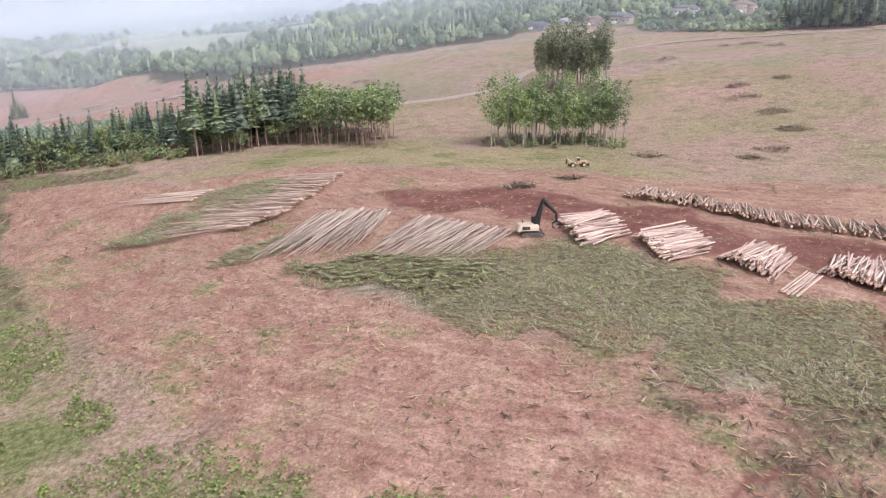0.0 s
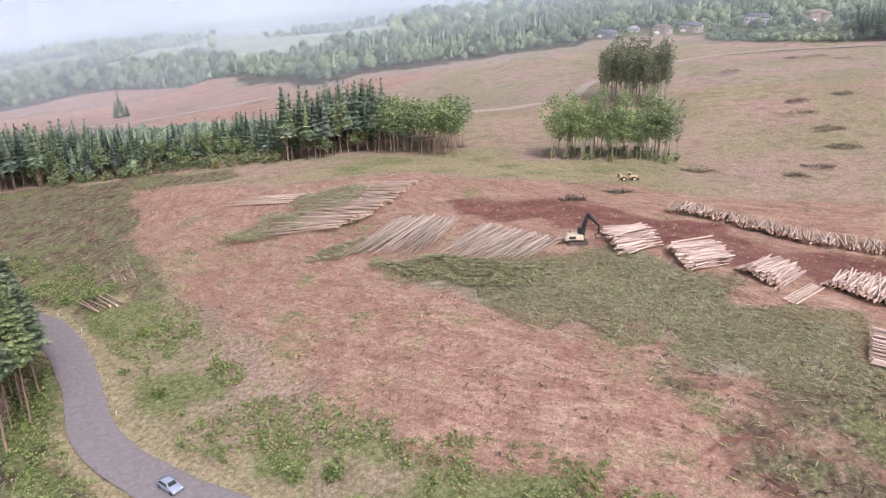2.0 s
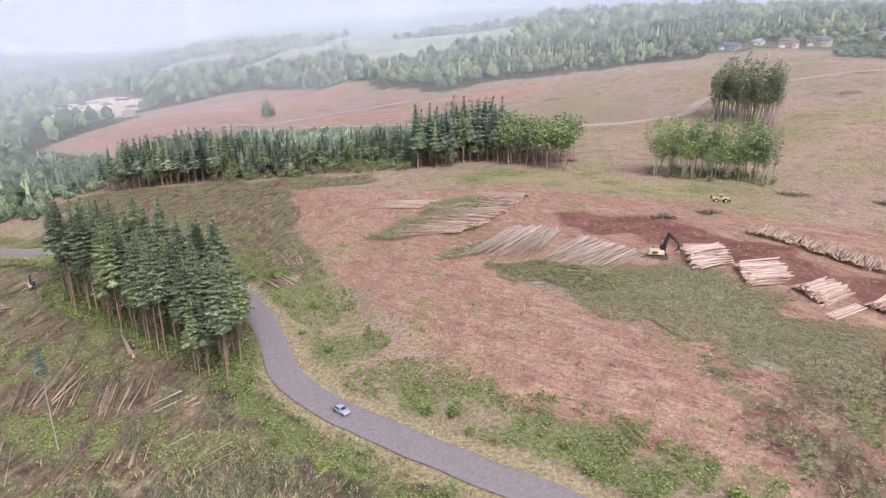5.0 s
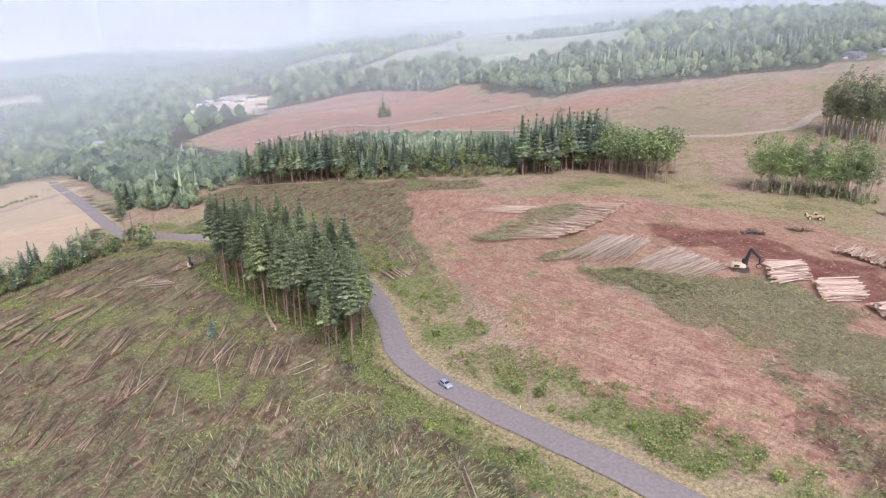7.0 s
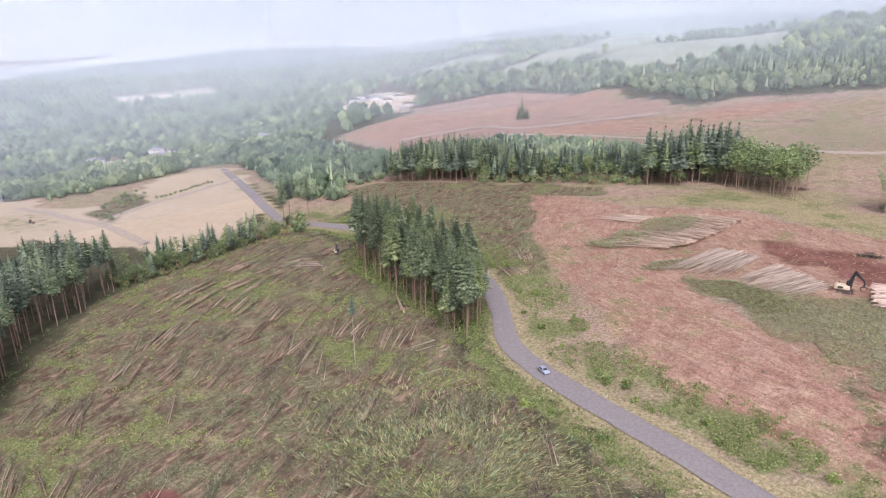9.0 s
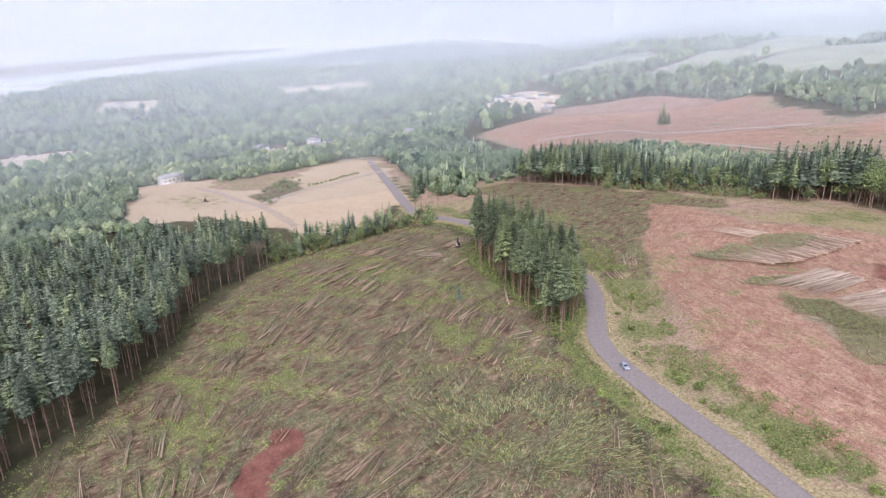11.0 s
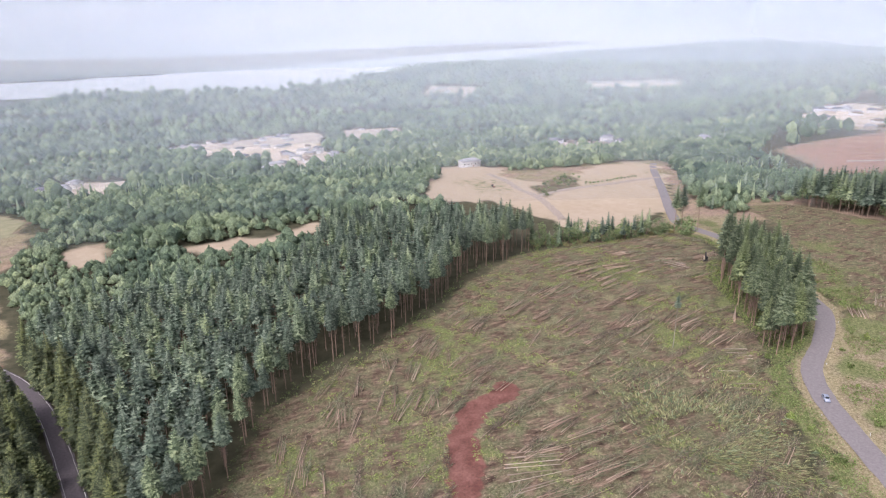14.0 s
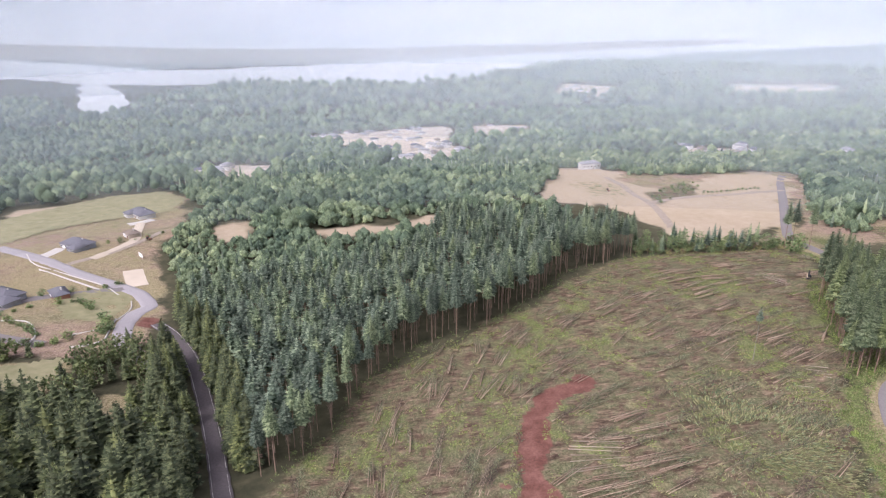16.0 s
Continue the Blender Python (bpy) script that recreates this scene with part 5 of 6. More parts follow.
# Scattered twigs and chips on the red soil.
x, y, rg = dice(SOIL, 10000, 211)
litter("woody_debris", x, y, rg.uniform(0.25, 1.0, len(x)) ** 2 * 2.2 + 0.2, rg.uniform(0, 6.3, len(x)), ["slash_brown", "slash_grey", "dryweed", "slash_dark"], rg.choice(4, len(x), p=[0.25, 0.25, 0.35, 0.15]), "twigs, bark and chips strewn over red soil", "debris", -0.1, 0.07)
x, y, rg = dice(SOIL, 30000, 212)
keep = vnoise(x, y, 8, 86) + 0.6 * vnoise(x, y, 3, 87) > -0.25
x, y = x[keep], y[keep]
litter("woody_debris", x, y, rg.uniform(0.2, 0.8, len(x)), rg.uniform(0, 6.3, len(x)), ["dryweed", "slash_brown", "stick", "redearth"], rg.choice(4, len(x), p=[0.35, 0.25, 0.15, 0.25]), "small chips, clods and dry tufts on red soil", "debris", -0.12, 0.12, 0.0, 0)
x, y, rg = dice(NORTH_GREEN, 3500, 213)
litter("woody_debris", x, y, rg.uniform(0.4, 1.5, len(x)), rg.uniform(0, 6.3, len(x)), ["dryweed", "slash_grey", "weed"], rg.choice(3, len(x), p=[0.4, 0.25, 0.35]), "dry weeds and sticks over a grassy bank", "debris", -0.05, 0.1)


def weeds(name, x, y, rg, size, label, mats=("weed", "dryweed"), p=(0.8, 0.2), height=0.7):
    g = Geo()
    c = np.repeat(np.stack([x, y, rough_land(x, y)], -1), 9, 0)
    c = c + rg.normal(0, 0.45, c.shape) * [1, 1, 0]
    c[:, 2] += np.abs(rg.normal(0, height * 0.5, len(c)))
    pick = np.repeat(rg.choice(len(mats), len(x), p=p), 9)
    for k in range(len(mats)):
        if (pick == k).any():
            g.add(*leaf_quads(c[pick == k], size * 0.72, rg, 0.35), k)
    return tagged(new(name, g.mesh(name, list(mats))), label, "weeds", kind="stuff")


rg = np.random.default_rng(221)
N_WEED = 26000
t = rg.integers(0, len(ROAD) - 1, N_WEED)
o = rg.uniform(5.0, 25, N_WEED) * rg.choice([-1, 1], N_WEED)
rp = np.array(ROAD)
rd = np.gradient(rp, axis=0)
rd /= np.linalg.norm(rd, axis=1)[:, None]
x, y = rp[t, 0] - rd[t, 1] * o + rg.normal(0, 1, N_WEED), rp[t, 1] + rd[t, 0] * o + rg.normal(0, 1, N_WEED)
ok = (from_line(x, y, ROAD[::3]) > np.where(inside(x, y, CUT_WEST) > -14, 4.8, 7.0)) & (vnoise(x, y, 6, 71) + 0.6 * vnoise(x, y, 14, 72) > -0.12 - 0.5 * (inside(x, y, CUT_WEST) > -14)) & (x > -235)
ok &= ~((from_line(x, y, ROAD[::3]) > 13) & (inside(x, y, CUT_WEST) > -8))
weeds("weeds", x[ok], y[ok], rg, 0.32, "leafy green weeds and brambles on the lane's banks", p=(0.86, 0.14), height=1.2)
x, y, rg = dice(CUT_WEST, 18000, 223)
ph = (row_phase(x, y) + 0.12) % 1.0
ok = (0.6 * np.clip(1.5 - np.abs(ph - 0.12) / 0.2, 0, 1) + 1.0 * vnoise(x, y, 14, 18) + 0.6 * vnoise(x, y, 5, 73) > 0.36) & (from_line(x, y, TRAIL[::3]) > 4)
weeds("weeds", x[ok], y[ok], rg, 0.3, "patches of green weeds among the slash", p=(0.8, 0.2))
x, y, rg = dice(SOIL, 1800, 225)
ok = vnoise(x, y, 11, 19) > 0.45
weeds("weeds", x[ok], y[ok], rg, 0.28, "green weed patches on red soil", p=(0.6, 0.4), height=0.5)
x, y, rg = dice([(-83, 64), (-99, 71), (-130, 84), (-152, 92), (-180, 108), (-186, 126), (-160, 127), (-132, 115), (-108, 103), (-90, 90), (-80, 76)], 2600, 227)
weeds("undergrowth", x, y, rg, 0.36, "bright green undergrowth beneath the firs", ("weed", "bush"), (0.5, 0.5), 1.3)
x, y, rg = dice([(-60, -156), (-72, -143), (-92, -129), (-122, -120), (-152, -93), (-168, -58), (-190, -32), (-230, -3), (-256, 50), (-262, 50), (-236, -8), (-196, -38), (-174, -62), (-158, -98), (-125, -127), (-96, -136), (-78, -150)], 1800, 229)
weeds("undergrowth", x, y, rg, 0.34, "green ferns along the edge of the fir wood", ("weed", "bush"), (0.5, 0.5), 1.1)

# ---- logs ----


def log_mesh(name, r0, r1, mat, sides=9):
    """A log one metre long along x, to be stretched; butt at 0."""
    g = Geo()
    xs = np.array([0, 0.04, 0.35, 0.7, 1.0])
    rad = np.interp(xs, [0, 0.04, 1], [r0 * 1.12, r0, r1])
    wob = np.stack([xs, 0.06 * r0 * np.sin(xs * 9), 0.05 * r0 * np.cos(xs * 7)], -1)
    v, f = tube(wob, rad, sides)
    g.add(v, f, 0)
    for base, rev in ((0, True), (4 * sides, False)):
        ring = np.arange(sides) + base
        cap = np.vstack([v[ring], v[ring].mean(0)])
        tri = np.stack([np.arange(sides), (np.arange(sides) + 1) % sides, np.full(sides, sides)], -1)
        g.add(cap, tri[:, ::-1] if rev else tri, 1)
    return g.mesh(name, [mat, "logend"], smooth=False)


LOGS = [log_mesh("log", r0, r1, "log") for r0, r1 in ((0.19, 0.06), (0.15, 0.05), (0.22, 0.07), (0.17, 0.06))]
SHORT = [log_mesh("log", r0, r1, "polelog") for r0, r1 in ((0.19, 0.14), (0.15, 0.11), (0.22, 0.16), (0.17, 0.12))]
POLES = [log_mesh("log", r0, r1, "weathered", 6) for r0, r1 in ((0.16, 0.06), (0.13, 0.05), (0.18, 0.07))]
STEMS = [log_mesh("log", r0, r1, "pole", 6) for r0, r1 in ((0.11, 0.045), (0.085, 0.035), (0.13, 0.05))]
ROW = [log_mesh("log", r0, r1, "log", 7) for r0, r1 in ((0.19, 0.13), (0.16, 0.11), (0.22, 0.15))]


def lay(me, a, b, za, zb, parent=None, name="log"):
    """A log from plan point a to b, at heights za and zb over the ground."""
    a3 = Vector((a[0], a[1], float(land(*a)) + za))
    b3 = Vector((b[0], b[1], float(land(*b)) + zb))
    d = b3 - a3
    ob = new(name, me)
    q = d.to_track_quat("X", "Z").to_matrix().to_4x4()
    ob.matrix_basis = Matrix.Translation(a3) @ q @ Matrix.Diagonal((d.length, 1, 1, 1)) @ pose(0, 0, 0, random.uniform(0, 360), 0, 0)
    ob.parent = parent
    return ob


def lerp(a, b, t):
    return (a[0] * (1 - t) + b[0] * t, a[1] * (1 - t) + b[1] * t)


def pile(butts, tips, n, meshes, label, layers=1, peak=0.4, spread=0.6, shorten=0.12, group="log piles", mound=0.0, skew=0.02):
    """A pile of logs: butts and tips are lines of the plan."""
    ob = tagged(new("log_pile"), label, "log pile", group)
    rnd = random.Random(round(butts[0][0] * 10 + butts[0][1]))

    def along(line, t):
        k = min(int(t * (len(line) - 1)), len(line) - 2)
        return lerp(line[k], line[k + 1], t * (len(line) - 1) - k)

    for lay_no in range(layers):
        m = max(3, int(n * (1 - 0.22 * lay_no)))
        for i in range(m):
            t = (i + 0.5 + rnd.uniform(-0.3, 0.3)) / m
            t = 0.5 + (t - 0.5) * (1 - 0.14 * lay_no)
            a, b = along(butts, t), along(tips, min(1, max(0, t + rnd.uniform(-skew, skew))))
            j = (rnd.uniform(-spread, spread), rnd.uniform(-spread, spread))
            b = lerp(a, b, 1 - rnd.uniform(0, shorten))
            a = (a[0] + j[0], a[1] + j[1])
            h = 0.3 + lay_no * 0.45 + rnd.uniform(0, peak) + mound * math.sin(math.pi * t)
            lay(meshes[rnd.randrange(len(meshes))], a, b, h, h * rnd.uniform(0.75, 1.05), ob)
    return ob


pile([(-31, 212), (-35, 182), (-40, 164), (-47, 155)], [(-52, 211), (-61, 187), (-65, 171), (-73, 153)], 100, LOGS, "row of long limbed logs with orange cut butts", 2, 0.7, 1.4, 0.45, skew=0.14)
pile([(-66, 199), (-71, 186)], [(-88, 199), (-97, 188)], 26, LOGS, "small row of long brown logs on red soil", 1, 0.5, 1.0, 0.35, skew=0.12)
pile([(-29, 159), (-21, 157.5), (-12.5, 155)], [(-41, 131), (-30, 130), (-19, 130)], 75, POLES, "fanned long peeled poles lying on red soil", 2, 0.7, 1.3, 0.45, skew=0.11)
pile([(-6, 149), (4, 141), (13.5, 134)], [(-17, 129), (-7, 124), (3.5, 120)], 105, POLES, "wide fan of long peeled poles beside green slash", 2, 0.8, 1.2, 0.4, skew=0.08)
pile([(24.5, 142), (26.8, 126)], [(35, 147), (37.4, 132.5)], 52, SHORT, "deck of pale cut logs beside a log loader", 3, 0.6, 1.4, 0.25, mound=0.6, skew=0.16)
pile([(37.4, 130), (40.3, 117)], [(49, 136), (51.4, 122)], 48, SHORT, "deck of pale cut logs on dark red soil", 3, 0.6, 1.5, 0.25, mound=0.7, skew=0.16)
pile([(50.2, 118.5), (55.4, 108.5)], [(58, 125), (64, 119)], 46, SHORT, "heaped deck of pale cut logs", 3, 0.6, 1.3, 0.25, mound=0.7, skew=0.15)
pile([(54.2, 104.4), (56.2, 102.2)], [(62.7, 113), (64.8, 110.8)], 7, SHORT, "few pale logs laid before a larger deck", 1, 0.2, 0.2, 0.06)
pile([(65, 113), (71, 104.5), (84, 99)], [(72, 121), (80, 116), (92, 110)], 80, SHORT, "long deck of pale cut logs", 3, 0.6, 1.2, 0.25, mound=0.6, skew=0.09)
pile([(60.5, 82), (66, 95)], [(71, 78), (78, 91)], 18, SHORT, "stack of short logs with cut ends outward", 4, 0.15, 0.2, 0.05)
pile([(44, 166), (54, 158.5), (63, 148), (72, 140), (88, 134), (104, 126)], [(49, 177), (58.5, 169.5), (67, 159), (76, 151), (92.5, 145), (109, 137)], 150, ROW, "long row of pale logs with dark butts on dry grass", 2, 0.7, 1.0, 0.4, skew=0.03)

# Felled poles over the cut slopes: those nearest the lane and the trail one by one, the rest as one.
rnd = random.Random(5)
order = np.argsort(np.hypot(BUTTS[:, 0] + 75, BUTTS[:, 1] + 10))
rest, count = Geo(), 0
for bx_, by_, a, L in BUTTS[order]:
    q = (bx_ + L * math.cos(a), by_ + L * math.sin(a))
    if not keep_slash(np.array(q[0]), np.array(q[1])) or inside(q[0], q[1], CUT_WEST) < 2:
        continue
    if count < 290:
        tagged(lay(STEMS[rnd.randrange(3)], (bx_, by_), q, 0.55, 0.4, None, "felled_pole"), "felled thin fir pole lying among slash", "log", "felled poles on the cut slope")
        count += 1
    else:
        rest.add(*tube([(bx_, by_, float(land(bx_, by_)) + 0.55), ((bx_ + q[0]) / 2, (by_ + q[1]) / 2, float(land((bx_ + q[0]) / 2, (by_ + q[1]) / 2)) + 0.5), (q[0], q[1], float(land(*q)) + 0.4)], [0.15, 0.11, 0.05], 5))
tagged(new("felled_poles", rest.mesh("felled_poles", ["pole"])), "felled fir poles lying in rows on the far part of the cut", "logs", kind="stuff")
pile([(-66, -48), (-58, -53), (-42, -57)], [(-60, -31), (-52, -33), (-44, -35)], 9, POLES, "loose felled poles beside a red trail", 1, 0.3, 1.2, 0.3, "log piles on the cut slope")
pile([(-112, 72), (-116, 75)], [(-124, 82), (-128, 86)], 8, LOGS, "reddish logs piled by the fir strip", 2, 0.2, 0.3, 0.1, "log piles on the cut slope")
pile([(-62, 40), (-78, 54), (-90, 60)], [(-68, 32), (-86, 43), (-98, 50)], 10, POLES, "long poles along the foot of the weedy bank", 1, 0.3, 0.6, 0.3, "log piles on the cut slope")
pile([(-187, 100), (-178, 96)], [(-214, 96), (-204, 88)], 9, POLES, "felled logs near a forest machine", 1, 0.3, 0.9, 0.3, "log piles on the cut slope")
pile([(-93, 112), (-88, 116)], [(-104, 120), (-98, 124)], 6, LOGS, "few logs above the lane's bend", 1, 0.3, 0.5, 0.3, "log piles on the cut slope")
pile([(-97, 128), (-92, 131)], [(-110, 143), (-104, 146)], 7, POLES, "few felled poles above the lane", 1, 0.3, 0.6, 0.3, "log piles on the cut slope")

x, y, rg = dice([(130, 190), (60, 215), (60, 255), (20, 280), (-30, 300), (-30, 335), (-120, 400), (0, 640), (280, 570), (400, 400), (330, 150)], 7000, 215)
litter("woody_debris", x, y, rg.uniform(0.6, 2.2, len(x)), rg.uniform(0, 6.3, len(x)), ["dryweed", "slash_grey", "weed", "slash_brown"], rg.choice(4, len(x), p=[0.35, 0.25, 0.2, 0.2]), "sticks, stumps and tufts over the logged far slope", "debris", -0.05, 0.16)
x, y, rg = dice(RED_HILL, 3500, 217)
litter("woody_debris", x, y, rg.uniform(0.8, 2.6, len(x)), rg.uniform(0, 6.3, len(x)), ["slash_brown", "slash_grey", "weed"], rg.choice(3, len(x), p=[0.5, 0.3, 0.2]), "brush and stumps over a red hill", "debris", -0.05, 0.18)

# Slash heaps on the far slope.


def heap(x, y, r, seed):
    rg = np.random.default_rng(seed)
    n = 150
    a, d = rg.uniform(0, 6.3, n), np.sqrt(rg.uniform(0, 1, n)) * r
    px, py = x + np.cos(a) * d * 1.4, y + np.sin(a) * d
    b = np.stack([px, py, rough_land(px, py) + (1 - d / r) * r * 0.45 * rg.uniform(0.3, 1, n)], -1)
    g = Geo().add(*kites(b, rg.uniform(0, 6.3, n), rg.uniform(1, 2.6, n), rg.uniform(-0.4, 0.4, n), rg.uniform(0.08, 0.3, n)), 0)
    g.add(*kites(b[:60], rg.uniform(0, 6.3, 60), rg.uniform(1, 2.6, 60), rg.uniform(-0.4, 0.4, 60), rg.uniform(0.08, 0.3, 60)), 1)
    tagged(new("slash_heap", g.mesh("slash_heap", ["slash_dark", "slash_grey"])), "dark heap of stumps and branches on dry grass", "slash heap", "slash heaps")


for k, (x, y, r) in enumerate(((144, 338, 5), (149, 360, 4), (143, 305, 4.5), (139, 278, 4), (118, 248, 4), (72, 243, 3.5), (104, 232, 3), (140, 454, 5), (173, 366, 3.5), (211, 498, 4), (219, 478, 4), (195, 501, 3.5),
                               (-300, 600, 5), (-360, 640, 5), (-220, 560, 5), (-420, 600, 5), (-150, 540, 4.5), (-60, 520, 4.5), (-25, 300, 3), (-380, 700, 5), (-260, 640, 4), (35, 190, 2.2), (20, 178, 2.5), (52, 172, 2), (60, 163, 2.2))):
    heap(x, y, 1.25 * r, 300 + k)

# ---- machines ----


def box(g, c, s, mat=0, bev=0.12, turn=0.0):
    """A chamfered block: centre, size."""
    hx, hy, hz = [q / 2 for q in s]
    b = min(bev, hx * 0.6, hy * 0.6, hz * 0.6)
    ring = [(hx - b, -hy), (hx, -hy + b), (hx, hy - b), (hx - b, hy), (-hx + b, hy), (-hx, hy - b), (-hx, -hy + b), (-hx + b, -hy)]
    v = []
    for z, k in ((-hz, 1.0), (hz - b, 1.0), (hz, 0.0)):
        for x, y in ring:
            v.append(((x if k else x - math.copysign(b, x)), (y if k else y - math.copysign(b, y)), z))
    ca, sa = math.cos(turn), math.sin(turn)
    v = [(x * ca + z * sa + c[0], y + c[1], -x * sa + z * ca + c[2]) for x, y, z in v]
    f = []
    for r in (0, 8):
        f += [[r + i, r + (i + 1) % 8, r + 8 + (i + 1) % 8, r + 8 + i] for i in range(8)]
    g.add(v, f, mat)
    for ringno, rev in ((0, True), (16, False)):
        quad = np.array([[0, 1, 2, 3], [0, 3, 4, 7], [4, 5, 6, 7]]) + ringno
        cap = np.array(v)
        g.add(cap, quad[:, ::-1] if rev else quad, mat)
    return g


def beam(a, b, w0, w1, mat=0):
    """A tapered box beam from a to b."""
    return Geo().add(*tube([a, tuple((np.array(a) + np.array(b)) / 2), b], [w0, (w0 + w1) / 2 * 1.15, w1], 4), mat)


def mesh_part(name, geo, mats, parent, label=""):
    return part(name, geo.mesh(name, mats), parent, label)


def wheel(name, parent, x, y, z, r, w):
    g = Geo()
    a = np.arange(18) * 2 * math.pi / 18
    rows = [(-w / 2, r * 0.55), (-w / 2, r * 0.92), (-w * 0.3, r), (w * 0.3, r), (w / 2, r * 0.92), (w / 2, r * 0.55)]
    v = np.array([[(x + q * np.cos(t), y + o, z + q * np.sin(t)) for t in a] for o, q in rows])
    i = np.arange(len(rows) * 18).reshape(len(rows), 18)
    j = np.roll(i, -1, 1)
    g.add(v, np.stack([i[:-1], j[:-1], j[1:], i[1:]], -1).reshape(-1, 4))
    tyre = mesh_part(name, g, ["rubber"], parent, "black rubber tyre")
    rim = Geo()
    rv = np.vstack([v[0], [(x, y - w * 0.3, z)], v[5], [(x, y + w * 0.3, z)]])
    k = np.arange(18)
    rim.add(rv, np.vstack([np.stack([k, (k + 1) % 18, np.full(18, 18)], -1), np.stack([(k + 1) % 18 + 19, k + 19, np.full(18, 37)], -1)]))
    mesh_part("rim", rim, ["yellow" if r > 0.5 else "steel"], tyre)


def loader(x, y, turn, boom_turn, label, s=1.0):
    """A tracked log loader: undercarriage, turntable house, cab, folded boom and grapple."""
    ob = tagged(new("log_loader"), label, "log loader")
    ob.matrix_basis = pose(x, y, float(rough_land(x, y)) + 0.1, 0, 0, turn) @ Matrix.Diagonal((s, s, s, 1))
    for sy in (-1.35, 1.35):
        prof = [(-2.4, 0.5), (-2.15, 0.08), (2.15, 0.08), (2.4, 0.5), (2.15, 0.95), (-2.15, 0.95)]
        v = np.array([[(px, sy + o, pz) for px, pz in prof] for o in (-0.35, 0.35)])
        g = Geo().add(v, [[i, (i + 1) % 6, 6 + (i + 1) % 6, 6 + i] for i in range(6)]).add(v, [[5, 4, 3, 0], [3, 2, 1, 0], [9, 10, 11, 6], [6, 7, 8, 9]])
        tr = mesh_part("crawler_track", g, ["steel"], ob, "muddy steel crawler track")
        shoes = Geo()
        for k in range(13):
            box(shoes, (-2.0 + k * 0.333, sy, 1.0), (0.24, 0.76, 0.1), 0, 0.02)
        mesh_part("track_shoe", shoes, ["steel"], tr)
    mesh_part("car_body", box(Geo(), (0, 0, 0.8), (2.6, 2.0, 0.6)), ["black"], ob)
    mesh_part("turntable", Geo().add(*tube([(0, 0, 1.05), (0, 0, 1.2), (0, 0, 1.35)], [0.9, 0.95, 0.9], 14)), ["black"], ob)
    house = mesh_part("house", box(box(Geo(), (-0.9, 0, 1.95), (4.2, 2.7, 1.15), 0, 0.25), (-2.7, 0, 1.9), (0.8, 2.6, 1.4), 0, 0.3), ["yellow"], ob, "dusty yellow engine house")
    mesh_part("grille", box(Geo(), (-1.4, -1.36, 1.95), (1.6, 0.06, 0.7), 0, 0.02), ["black"], house)
    mesh_part("exhaust", Geo().add(*tube([(-1.8, 0.5, 2.4), (-1.8, 0.5, 3.0), (-1.9, 0.5, 3.2)], [0.1, 0.1, 0.09], 8)), ["black"], house)
    cab = mesh_part("cab", box(Geo(), (0.85, 0.75, 2.75), (1.7, 1.15, 2.1), 0, 0.2), ["black"], ob, "raised black cab")
    mesh_part("window", box(Geo(), (1.72, 0.75, 3.0), (0.06, 0.95, 1.2), 0, 0.02), ["glass"], cab)
    mesh_part("window", box(Geo(), (0.85, 1.34, 3.0), (1.3, 0.06, 1.1), 0, 0.02), ["glass"], cab)
    boom = mesh_part("boom", beam((0.6, -0.3, 2.2), (2.0, -0.3, 7.4), 0.5, 0.42), ["black"], ob, "raised black boom")
    mesh_part("ram", beam((1.4, -0.3, 2.4), (1.8, -0.3, 5.0), 0.15, 0.12), ["steel"], boom)
    stick = mesh_part("stick", beam((1.9, -0.3, 7.5), (4.8, -0.3, 4.6), 0.42, 0.26), ["black"], ob, "black stick arm")
    mesh_part("ram", beam((2.3, -0.3, 6.2), (3.6, -0.3, 6.0), 0.13, 0.11), ["steel"], stick)
    grap = mesh_part("grapple", beam((4.8, -0.3, 4.6), (4.9, -0.3, 3.0), 0.2, 0.26), ["black"], ob)
    for o in (-1, 1):
        mesh_part("tine", Geo().add(*tube([(4.9, -0.3, 3.0), (4.9 + o * 0.9, -0.3, 2.5), (4.9 + o * 0.75, -0.3, 1.7), (4.9 + o * 0.1, -0.3, 1.4)], [0.2, 0.18, 0.15, 0.06], 4)), ["black"], grap)
    return ob


loader(17.5, 133.5, 5, 0, "yellow and black log loader gripping a log on red soil")
loader(-186, 113, -35, 0, "small yellow forest machine with a dark arm at the cut's edge", 0.75)


